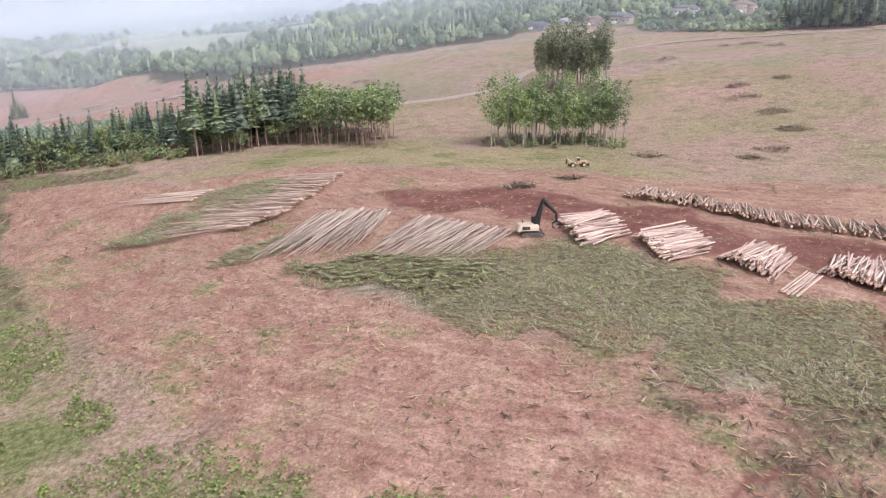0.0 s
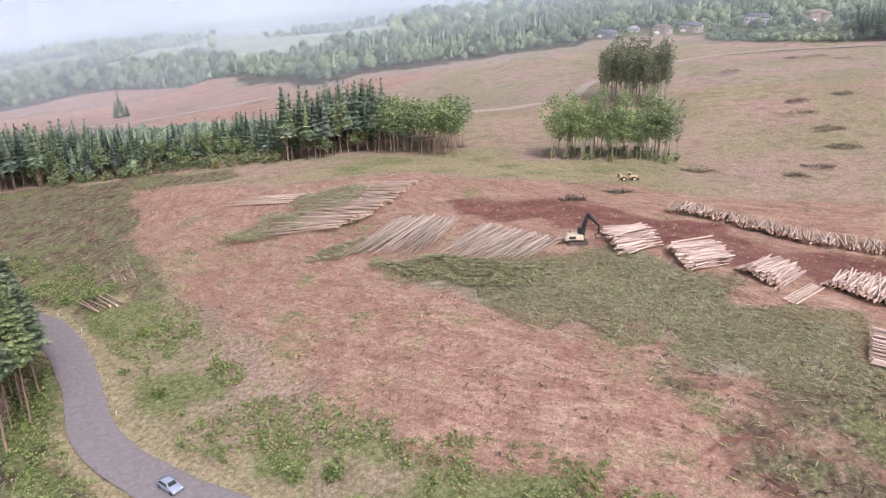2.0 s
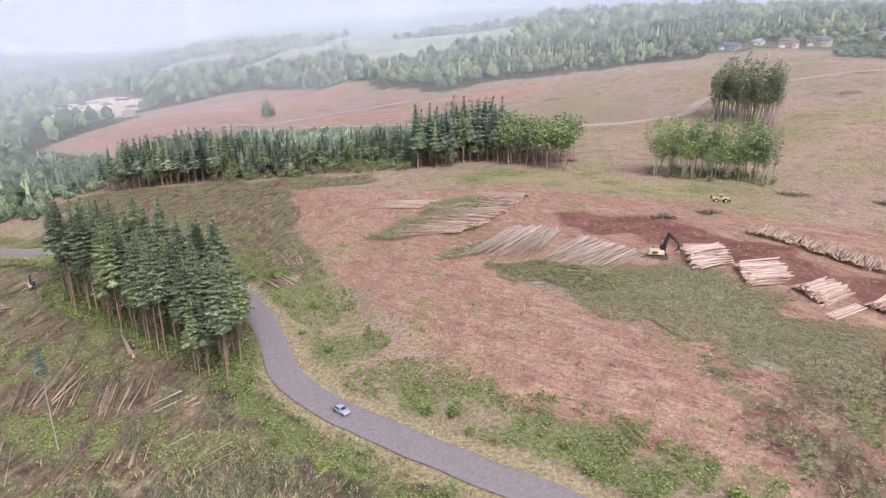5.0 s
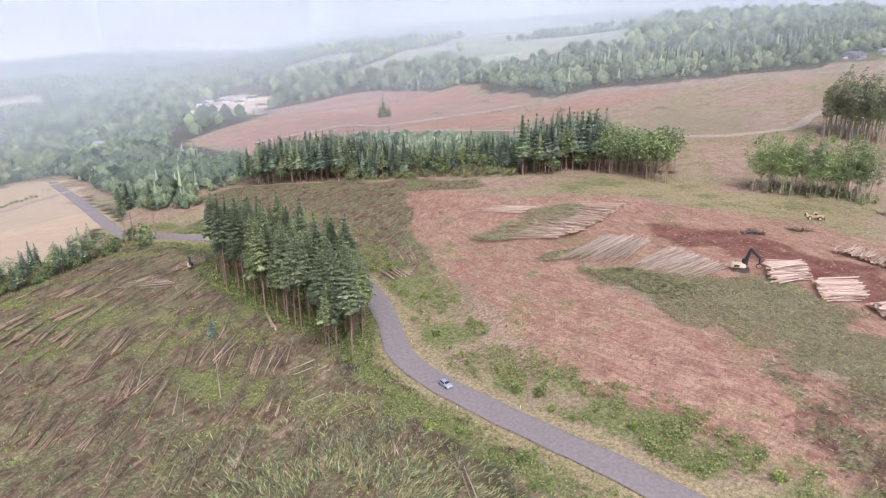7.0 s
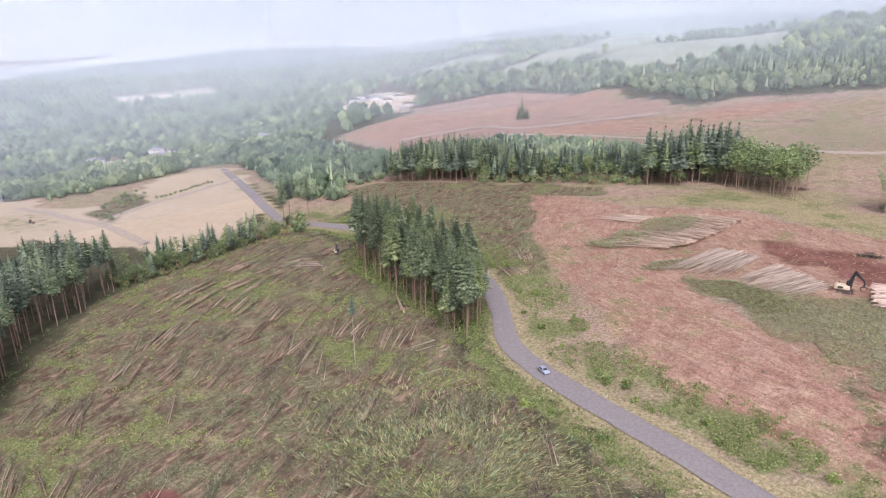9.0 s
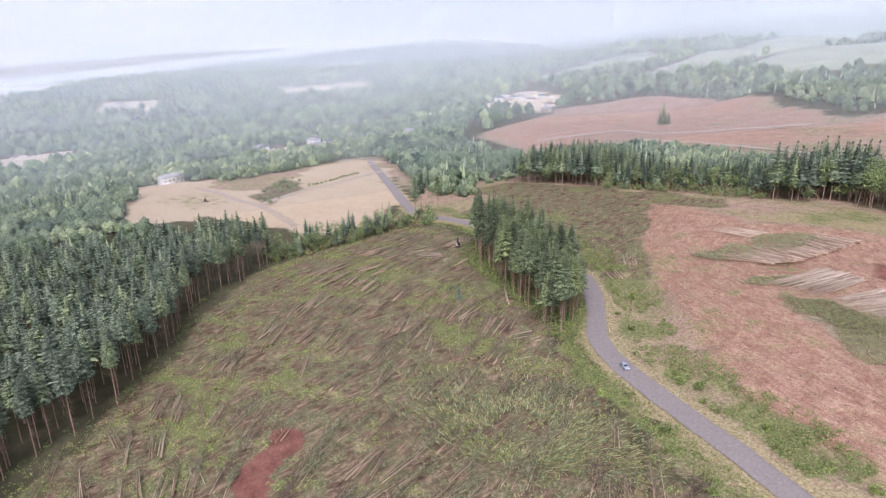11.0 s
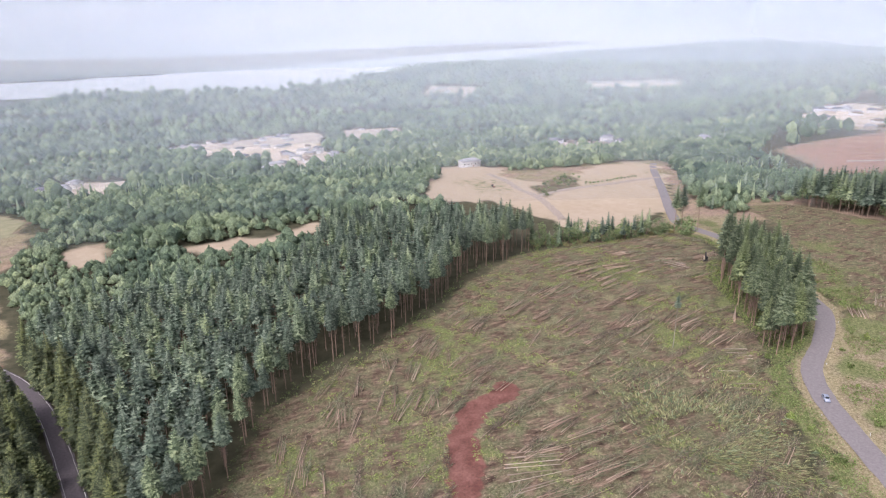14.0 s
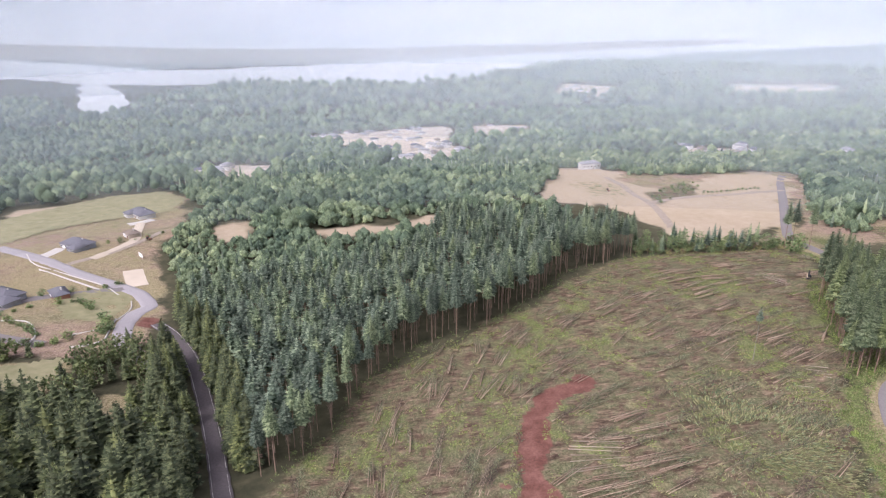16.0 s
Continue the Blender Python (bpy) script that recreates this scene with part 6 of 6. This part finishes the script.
def skidder(x, y, turn):
    ob = tagged(new("skidder"), "dusty yellow wheeled log skidder parked on dry grass", "skidder")
    ob.matrix_basis = pose(x, y, float(rough_land(x, y)), 0, 0, turn)
    for wx in (-1.8, 1.8):
        for wy in (-1.15, 1.15):
            wheel("tyre", ob, wx, wy, 0.85, 0.85, 0.65)
    mesh_part("front_body", box(box(Geo(), (1.9, 0, 1.5), (2.6, 1.3, 0.9), 0, 0.2), (0.2, 0, 1.2), (1.2, 0.8, 0.5)), ["skidder_yellow"], ob)
    mesh_part("rear_body", box(Geo(), (-1.7, 0, 1.35), (2.4, 1.3, 0.7), 0, 0.15), ["skidder_yellow"], ob)
    cab = mesh_part("cab", box(Geo(), (0.2, 0, 2.3), (1.4, 1.4, 1.5), 0, 0.15), ["skidder_yellow"], ob)
    for o in (-0.72, 0.72):
        mesh_part("window", box(Geo(), (0.2, o, 2.45), (1.0, 0.05, 0.8), 0, 0.02), ["glass"], cab)
    mesh_part("arch", beam((-1.8, 0, 1.6), (-3.4, 0, 2.7), 0.22, 0.16), ["yellow"], ob)
    mesh_part("blade", box(Geo(), (3.5, 0, 0.7), (0.2, 2.3, 0.8), 0, 0.06), ["steel"], ob)
    mesh_part("grapple", beam((-3.4, 0, 2.7), (-3.5, 0, 1.2), 0.14, 0.3), ["black"], ob)


skidder(41.5, 214, 8)


def car(x, y, turn):
    ob = tagged(new("car"), "silver-blue hatchback on the asphalt lane", "car")
    ob.matrix_basis = pose(x, y, float(land(x, y)) + 0.3, 0, 0, turn)
    prof = [(2.15, 0.35), (2.2, 0.7), (1.95, 0.88), (0.95, 0.98), (0.35, 1.42), (-1.1, 1.46), (-1.85, 1.0), (-2.1, 0.95), (-2.15, 0.4)]
    rows = []
    for o, k in ((-0.86, 0.94), (-0.8, 1.0), (0.8, 1.0), (0.86, 0.94)):
        rows.append([(px * k, o * (0.84 if pz > 1.2 else 1.0), 0.3 + (pz - 0.3) * k) for px, pz in prof])
    n = len(prof)
    g = Geo().add(np.array(rows), [[r * n + i, r * n + (i + 1) % n, (r + 1) * n + (i + 1) % n, (r + 1) * n + i] for r in range(3) for i in range(n)])
    for r in (0, 3):
        c = np.vstack([np.array(rows[r]), np.array(rows[r]).mean(0)])
        g.add(c, [[i, (i + 1) % n, n] for i in range(n)])
    body = mesh_part("body", g, ["carpaint"], ob)
    mesh_part("windscreen", Geo().add([(0.93, -0.62, 1.02), (0.93, 0.62, 1.02), (0.42, 0.56, 1.41), (0.42, -0.56, 1.41)], [[0, 1, 2, 3]]), ["glass"], body)
    mesh_part("rear_window", Geo().add([(-1.2, -0.56, 1.45), (-1.2, 0.56, 1.45), (-1.8, 0.62, 1.06), (-1.8, -0.62, 1.06)], [[0, 1, 2, 3]]), ["glass"], body)
    for o in (-1, 1):
        mesh_part("side_window", Geo().add([(0.75, o * 0.83, 1.02), (0.3, o * 0.76, 1.36), (-1.05, o * 0.76, 1.38), (-1.6, o * 0.83, 1.03)], [[0, 1, 2, 3]]), ["glass"], body)
        mesh_part("headlight", box(Geo(), (2.08, o * 0.6, 0.72), (0.12, 0.35, 0.14), 0, 0.03), ["paint_white"], body)
        for wx in (-1.35, 1.35):
            wheel("tyre", ob, wx, o * 0.78, 0.32, 0.32, 0.22)


car(-46.5, 54.6, -30)

# White edge posts along the lane.
def post(x, y):
    ob = tagged(new("marker_post"), "short white marker post on the lane's verge", "marker post", "marker posts along the lane")
    ob.matrix_basis = pose(x, y, float(rough_land(x, y)), 0, 0, 0)
    mesh_part("post", box(Geo(), (0, 0, 0.3), (0.12, 0.12, 0.9), 0, 0.03), ["paint_white"], ob)
    mesh_part("cap", box(Geo(), (0, 0, 0.78), (0.15, 0.15, 0.08), 0, 0.02), ["paint_white"], ob)


for k in range(0, len(ROAD), 6):
    (x, y), (dx, dy) = ROAD[k], rd[k]
    if -110 < x < 15:
        for o in (4.4, -4.4):
            if rnd.random() < 0.3:
                post(x - dy * o, y + dx * o)

# ---- houses ----


def house(x, y, turn, w, d, h, roof, wall, label, wings=(), windows=True):
    """A house: hipped or gabled body with eaves, wings, windows and a door."""
    ob = tagged(new("house"), label, "house", "houses")
    ob.matrix_basis = pose(x, y, float(land(x, y)) + 0.1, 0, 0, turn)
    for cx, cy, ww, dd, hh in ((0, 0, w, d, h), *wings):
        g = Geo()
        hx, hy = ww / 2, dd / 2
        v = [(cx + a * hx, cy + b * hy, z) for z in (-1.5, hh) for a, b in ((-1, -1), (1, -1), (1, 1), (-1, 1))]
        g.add(v, [[0, 1, 5, 4], [1, 2, 6, 5], [2, 3, 7, 6], [3, 0, 4, 7]])
        body = mesh_part("wall", g, [wall], ob)
        e, rise = 0.6, 0.42 * min(ww, dd) / 2 + 0.3
        ex, ey = hx + e, hy + e
        run = min(ex, ey) * 0.8
        if ww >= dd:
            ridge = [(cx - ex + run, cy, hh + rise + 0.2), (cx + ex - run, cy, hh + rise + 0.2)]
            quads, tris = [[4, 5, 9, 8], [6, 7, 8, 9]], [[5, 6, 9], [7, 4, 8]]
        else:
            ridge = [(cx, cy - ey + run, hh + rise + 0.2), (cx, cy + ey - run, hh + rise + 0.2)]
            quads, tris = [[5, 6, 9, 8], [7, 4, 8, 9]], [[4, 5, 8], [6, 7, 9]]
        rv = [(cx + a * ex, cy + b * ey, z) for z in (hh - 0.15, hh + 0.05) for a, b in ((-1, -1), (1, -1), (1, 1), (-1, 1))] + ridge
        rg_ = Geo().add(rv, [[0, 1, 5, 4], [1, 2, 6, 5], [2, 3, 7, 6], [3, 0, 4, 7], [3, 2, 1, 0]] + quads).add(rv, tris)
        mesh_part("roof", rg_, [roof], ob)
        if windows:
            for side in (-1, 1):
                k = max(1, int(ww / 4))
                for i in range(k):
                    px = cx + (i + 0.5) / k * ww - hx
                    win = mesh_part("window", box(Geo(), (px, cy + side * (hy + 0.02), hh * 0.55), (1.7, 0.1, 1.3), 0, 0.03), ["paint_white"], body)
                    mesh_part("pane", box(Geo(), (px, cy + side * (hy + 0.06), hh * 0.55), (1.45, 0.08, 1.05), 0, 0.02), ["glass"], win)
    if windows:
        mesh_part("door", box(Geo(), (w * 0.1, -d / 2 - 0.04, 1.0), (1.1, 0.1, 2.1), 0, 0.03), ["wall_red"], ob)
        mesh_part("garage_door", box(Geo(), (-w * 0.3, -d / 2 - 0.04, 1.15), (4.6, 0.1, 2.3), 0, 0.03), ["paint_white"], ob)
        mesh_part("chimney", box(Geo(), (w * 0.2, d * 0.1, h + 2.2), (0.8, 0.8, 2.2), 0, 0.05), ["concrete"], ob)
    return ob


house(-337, -318, 55, 20, 13, 3.4, "roof", "wall_grey", "long grey-roofed house on a dry grass lot", ((7, -5, 9, 10, 3.2),))
house(-424, -302, 40, 22, 13, 3.6, "roof", "wall_white", "grey-roofed white house at the woods' edge", ((-6, -6, 9, 9, 3.2),))
house(-361, -290, 40, 9, 8, 3.0, "roof_brown", "wall_tan", "small half-built house with bare timber", ())
house(-234, -318, 60, 20, 14, 3.6, "roof", "wall_grey", "grey-roofed house with a wide driveway", ((9, -4, 10, 10, 3.4),))
house(-240, -291, 35, 12, 8, 3.4, "roof", "wall_red", "red-brown barn-like garage with grey roof", ())
house(-268, -352, 50, 18, 14, 3.4, "roof", "wall_white", "pale new house behind a low wall", ())
house(-610, 126, 100, 22, 11, 6.5, "roof_pale", "wall_white", "white two-storey house beyond the pale field", ())
rnd = random.Random(11)
for poly, n in ((PATCHES[2], 40), (PATCHES[4], 14), (PATCHES[3], 4), (PATCHES[6], 6), (PATCHES[7], 9), (PATCHES[8], 14), (PATCHES[5], 5)):
    px, py, rg = dice(poly, n, 400 + n)
    for x, y in zip(px, py):
        house(x, y, rnd.uniform(0, 180), rnd.uniform(12, 20), rnd.uniform(9, 12), rnd.uniform(3.5, 6), rnd.choice(("roof", "roof_pale", "roof_brown", "roof_pale")), rnd.choice(("wall_white", "wall_white", "wall_tan")), "small far house on a cleared lot", (), False)
for x, y, w, h, r, wl_ in ((92, 706, 16, 4.5, "roof", "wall_grey"), (120, 722, 9, 4, "roof_pale", "wall_white"), (142, 690, 15, 6, "roof_brown", "wall_tan"), (168, 688, 17, 6.5, "roof", "wall_tan"), (236, 713, 20, 7, "roof", "wall_white"), (288, 709, 20, 8, "roof_brown", "wall_tan"),
                           (180, 880, 24, 6, "roof_pale", "wall_white"), (215, 900, 20, 6, "roof_brown", "wall_tan"), (-760, 820, 16, 5, "roof_pale", "wall_white"), (-700, 500, 15, 5, "roof_pale", "wall_white"), (-860, 440, 15, 5, "roof_pale", "wall_white"), (-780, 420, 16, 5, "roof", "wall_white"), (-1340, 740, 18, 5, "roof_pale", "wall_white")):
    house(x, y, rnd.uniform(-30, 30), w * 1.2, 11, h, r, wl_, "pale house among trees on the hillside", ((w * 0.3, -5, w * 0.5, 8, h * 0.8),) if (x, y) in HILL_HOUSES else (), (x, y) in HILL_HOUSES)


def low_wall(line, label, h=0.7):
    p = np.array(curve_line(line, 1.5))
    g = Geo()
    d = np.gradient(p, axis=0)
    d /= np.linalg.norm(d, axis=1)[:, None]
    nr = np.stack([-d[:, 1], d[:, 0]], -1) * 0.35
    z = land(p[:, 0], p[:, 1])
    rows = [np.column_stack([p + nr * s, z + o]) for s, o in ((-1.0, -0.4), (-0.9, h), (0.9, h), (1.0, -0.4))]
    v = np.stack(rows)
    g.add(v, grid_faces(4, len(p)))
    tagged(new("low_wall", g.mesh("low_wall", ["concrete"])), label, "wall", kind="structure")


low_wall([(-289, -323), (-272, -300), (-254, -275)], "pale concrete kerb wall along the road")
low_wall([(-206, -250), (-188, -247), (-174, -246), (-166, -256)], "pale concrete wall round a drive")
low_wall([(-164, -285), (-175, -276), (-197, -288), (-200, -302)], "pale concrete kerb round a drive")
drape("driveway", curve_line([(-258, -262), (-238, -300), (-222, -312), (-200, -312), (-180, -300), (-168, -270)]), (4, 2, -2, -4), "asphalt", "grey paved driveway in front of a house", "driveway", 0.3)
drape("driveway", curve_line([(-70, -178), (-68, -194), (-84, -206), (-96, -211)]), (2.4, 0, -2.4), "redearth", "red earth driveway among firs", "driveway", 0.25)
drape("farm_track", curve_line([(-530, 118), (-480, 117), (-436, 112), (-402, 113), (-350, 104), (-320, 96)]), (3, 1, -1, -3), "track", "packed track across the pale field", "track", 0.4)
drape("farm_track", curve_line([(-402, 113), (-417, 149), (-420, 195), (-431, 247)]), (3.4, 1, -1, -3.4), "track", "packed side track in the pale field", "track", 0.4)
sign = tagged(new("sign_board"), "white sign board on two posts by the road", "sign")
sign.matrix_basis = pose(-312.5, -269.5, float(land(-312.5, -269.5)), 0, 0, 40)
mesh_part("board", box(Geo(), (0, 0, 2.6), (5.5, 0.2, 2.6), 0, 0.04), ["paint_white"], sign)
for o in (-2, 2):
    mesh_part("post", box(Geo(), (o, 0, 0.6), (0.2, 0.2, 2.6), 0, 0.03), ["wall_tan"], sign)

# Shrubs round the lots and along the field track.
SHRUBS = []
for k, (h, r) in enumerate(((2.2, 1.3), (3.0, 1.5), (1.4, 1.0))):
    tr, cr = broad_geo(h, h * 0.1, r, 20, 8, np.random.default_rng(500 + k), 0.3)
    SHRUBS.append((tr.mesh("stem", ["bark"]), cr.mesh("leaves", ["broad"])))
SHRUBS += [(st, lv.copy()) for st, lv in SHRUBS]
for st, lv in SHRUBS[3:]:
    lv.materials[0] = M["weed"]


def shrub(x, y, s=1.0, label="rounded dark green garden shrub", wild=0):
    ob = tagged(new("shrub"), label, "shrub", "brambles on the banks" if wild else "garden shrubs")
    ob.matrix_basis = pose(x, y, float(rough_land(x, y)), 0, 0, rnd.uniform(0, 360)) @ Matrix.Diagonal((s, s, s, 1))
    st, lv = SHRUBS[rnd.randrange(3) + 3 * wild]
    part("stem", st, ob)
    part("leaves", lv, ob)


for line, gap, s in (([(-262, -268), (-252, -282), (-240, -300)], 6, 1.2), ([(-206, -254), (-196, -249), (-184, -249)], 4, 1.6), ([(-200, -300), (-190, -286), (-178, -276)], 5, 1.4), ([(-222, -268), (-232, -278), (-228, -286)], 4, 1.3),
                     ([(-345, -300), (-352, -286), (-368, -270)], 8, 1.2), ([(-222, -300), (-210, -306), (-196, -312)], 6, 1.1), ([(-176, -262), (-168, -270), (-160, -284)], 5, 1.5)):
    q = curve_line(line, gap)
    for x, y in q:
        shrub(x + rnd.uniform(-1.5, 1.5), y + rnd.uniform(-1.5, 1.5), s * rnd.uniform(0.7, 1.3))
for x, y in curve_line([(-424, 172), (-427, 195), (-437, 230)], 4.5):
    shrub(x - 5, y, rnd.uniform(0.7, 1.0), "small dark bush in a row along the field track")
for x, y in ((-243, 144), (-249, 149), (-256, 137), (-258, 148), (-240, 139)):
    shrub(x, y, 2.6, "dense leafy bush beside two tall firs")

for k in range(0, len(ROAD), 3):
    (x, y), (dx, dy) = ROAD[k], rd[k]
    if -120 < x < 40:
        for o in (rnd.uniform(7, 15), -rnd.uniform(7, 16)):
            if rnd.random() < 0.42:
                shrub(x - dy * o, y + dx * o, rnd.uniform(0.5, 1.2), "bright green bramble bush on the lane's bank", 1)


def tractor(x, y, turn, label):
    ob = tagged(new("tractor"), label, "tractor")
    ob.matrix_basis = pose(x, y, float(rough_land(x, y)), 0, 0, turn)
    for o in (-0.9, 0.9):
        wheel("tyre", ob, -0.9, o, 0.8, 0.8, 0.45)
        wheel("tyre", ob, 1.5, o, 0.5, 0.5, 0.3)
    mesh_part("bonnet", box(Geo(), (1.1, 0, 1.1), (2.0, 0.9, 0.8), 0, 0.15), ["wall_red"], ob)
    cab = mesh_part("cab", box(Geo(), (-0.7, 0, 1.9), (1.4, 1.3, 1.6), 0, 0.12), ["black"], ob)
    mesh_part("roof", box(Geo(), (-0.7, 0, 2.75), (1.6, 1.5, 0.14), 0, 0.04), ["wall_red"], cab)


tractor(-458, 96, 30, "small red tractor parked on the pale field")
tractor(-352, -276, 70, "orange-red tractor beside a half-built house")
drape("driveway", curve_line([(-297, -312), (-318, -296), (-345, -282), (-372, -272)]), (2.6, 1, -1, -2.6), "track", "pale gravel drive to new houses", "driveway", 0.3)
drape("driveway", curve_line([(-312, -334), (-326, -330), (-334, -328)]), (4, 2, -2, -4), "concrete", "pale concrete apron before a garage", "driveway", 0.3)
drape("driveway", curve_line([(-410, -290), (-402, -296), (-396, -304)]), (4, 2, -2, -4), "concrete", "pale concrete apron before a white house", "driveway", 0.3)

# Pastures and graded lots laid over the far slopes.


def sheet(name, poly, mat, label, category, lift, step):
    p = np.array(poly)
    gx, gy = np.arange(p[:, 0].min(), p[:, 0].max() + step, step), np.arange(p[:, 1].min(), p[:, 1].max() + step, step)
    X, Y = [q.ravel() for q in np.meshgrid(gx, gy, indexing="ij")]
    F = grid_faces(len(gx), len(gy))
    F = F[(inside(X, Y, poly)[F] > -step * 0.2).all(1)]
    used, back = np.unique(F, return_inverse=True)
    v = np.stack([X, Y, rough_land(X, Y) + lift], -1)[used]
    return tagged(new(name, Geo().add(v, back.reshape(-1, 4)).mesh(name, [mat], smooth=True)), label, category, kind="structure")


for poly in (PATCHES[9], UPLAND_GREEN, UPLAND_LAWN, PATCHES[11]):
    sheet("pasture", poly, "pasture", "pale green upland pasture among woods", "pasture", 3.0, 14)
for k in (2, 3, 4, 5, 6, 7, 8):
    sheet("graded_lot", PATCHES[k], "lot", "pale graded building lots among woods", "ground", 1.2, 9)
sheet("lawn", [(-262, -262), (-250, -284), (-228, -290), (-205, -276), (-200, -256), (-222, -250), (-240, -252)], "lawn", "dry olive lawn beside a curving road", "lawn", 0.3, 2.5)
sheet("lawn", SOUTH_LAWN, "lawn", "mown olive lawn among trees", "lawn", 0.3, 2.5)
sheet("lawn", LOT_GRASS, "lawn", "olive grass field behind house lots", "lawn", 0.5, 5)
low_wall([(-322, -345), (-300, -330), (-278, -300), (-262, -276), (-246, -262)], "pale kerb along a curving road", 0.4)
low_wall([(-236, -252), (-222, -248), (-206, -249), (-192, -252), (-182, -262)], "pale kerb inside the road's bend", 0.4)
drape("driveway", curve_line([(-310, -300), (-330, -292), (-352, -286), (-372, -290), (-400, -296)]), (3.5, 1.5, -1.5, -3.5), "lot", "pale gravel drive past new houses", "driveway", 0.35)
drape("driveway", curve_line([(-262, -256), (-275, -262), (-290, -268)]), (6, 2, -2, -6), "lot", "pale bare pull-off beside the road", "driveway", 0.35)

# Brush in the gully of the pale field.
gx_, gy_, rg = dice(FIELD_BRUSH, 26, 420)
for x, y in zip(gx_, gy_):
    shrub(float(x), float(y), rnd.uniform(0.6, 1.4), "brown-green bush in a field gully")

# ---- far mist: glowing backdrop and haze sheets ----


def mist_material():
    m, nt, p = nodes_of("glowing_cloud", 1.0, 0.0)
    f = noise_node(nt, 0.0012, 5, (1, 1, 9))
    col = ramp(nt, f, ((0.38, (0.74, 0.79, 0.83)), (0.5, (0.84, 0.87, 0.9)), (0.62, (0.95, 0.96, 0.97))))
    # Cloud brightness is emitted from a black base, not taken from the sky.
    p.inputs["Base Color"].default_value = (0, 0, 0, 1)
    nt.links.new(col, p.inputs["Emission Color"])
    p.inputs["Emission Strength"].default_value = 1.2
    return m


M["mist"] = mist_material()
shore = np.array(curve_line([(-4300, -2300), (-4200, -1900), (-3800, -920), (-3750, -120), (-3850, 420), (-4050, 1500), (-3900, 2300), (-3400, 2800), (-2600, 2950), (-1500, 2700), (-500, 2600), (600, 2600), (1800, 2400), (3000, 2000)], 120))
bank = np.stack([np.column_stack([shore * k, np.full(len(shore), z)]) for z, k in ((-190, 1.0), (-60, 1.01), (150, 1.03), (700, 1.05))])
tagged(new("backdrop", Geo().add(bank, grid_faces(4, len(shore))).mesh("backdrop", ["mist"], smooth=True)), "glowing backdrop of pale low cloud beyond the valley", "cloud", kind="structure")


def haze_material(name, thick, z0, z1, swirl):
    """Pale see-through sheet that paints in haze, lit by sky and sun: it lets most light through, and thins out between
    the heights z0 and z1.
    """
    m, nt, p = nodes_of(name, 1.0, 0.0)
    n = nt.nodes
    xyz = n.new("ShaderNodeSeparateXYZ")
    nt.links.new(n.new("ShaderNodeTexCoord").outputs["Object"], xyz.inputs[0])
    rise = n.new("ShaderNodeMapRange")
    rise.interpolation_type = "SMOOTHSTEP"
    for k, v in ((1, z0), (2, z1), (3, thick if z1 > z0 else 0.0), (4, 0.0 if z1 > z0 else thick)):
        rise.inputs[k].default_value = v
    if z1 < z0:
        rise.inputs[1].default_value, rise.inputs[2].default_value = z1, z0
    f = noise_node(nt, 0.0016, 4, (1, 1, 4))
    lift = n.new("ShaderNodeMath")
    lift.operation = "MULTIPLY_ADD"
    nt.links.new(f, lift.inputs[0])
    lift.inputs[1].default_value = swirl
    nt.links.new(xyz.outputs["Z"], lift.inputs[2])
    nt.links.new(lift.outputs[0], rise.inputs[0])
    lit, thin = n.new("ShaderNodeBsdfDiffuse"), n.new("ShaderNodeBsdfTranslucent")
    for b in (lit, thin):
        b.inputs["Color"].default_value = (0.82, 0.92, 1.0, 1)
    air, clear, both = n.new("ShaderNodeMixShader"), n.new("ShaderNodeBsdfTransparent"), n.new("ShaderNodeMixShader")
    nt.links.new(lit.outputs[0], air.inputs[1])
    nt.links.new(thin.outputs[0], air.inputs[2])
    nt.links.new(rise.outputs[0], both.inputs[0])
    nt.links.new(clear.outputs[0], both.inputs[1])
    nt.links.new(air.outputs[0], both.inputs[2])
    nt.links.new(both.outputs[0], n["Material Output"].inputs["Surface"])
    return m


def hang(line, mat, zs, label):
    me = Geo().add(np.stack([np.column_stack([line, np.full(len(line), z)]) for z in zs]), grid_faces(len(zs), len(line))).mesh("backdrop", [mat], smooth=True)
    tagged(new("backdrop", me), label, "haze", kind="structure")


# Seven nested sheets, added to build up a haze effect with distance.
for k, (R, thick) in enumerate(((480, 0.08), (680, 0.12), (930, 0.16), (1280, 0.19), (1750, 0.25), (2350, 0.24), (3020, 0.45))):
    M["haze" + str(k)] = haze_material("haze_sheet", thick, 180.0, 420.0, 60.0)
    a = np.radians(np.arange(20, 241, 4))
    hang(np.stack([60 + R * np.cos(a), -60 + R * np.sin(a)], -1), "haze" + str(k), (-210, 0, 200, 450), "thin pale sheet standing in for haze over the valley")
# One more added sheet whitens the upper slopes as low cloud would.
M["drift"] = haze_material("cloud_sheet", 0.75, 160.0, -70.0, 160.0)
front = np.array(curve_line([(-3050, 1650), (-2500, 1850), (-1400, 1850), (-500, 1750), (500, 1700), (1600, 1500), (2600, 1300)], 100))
hang(front, "drift", (-150, 0, 150, 400), "thin pale sheet standing in for low cloud over the upper slopes")
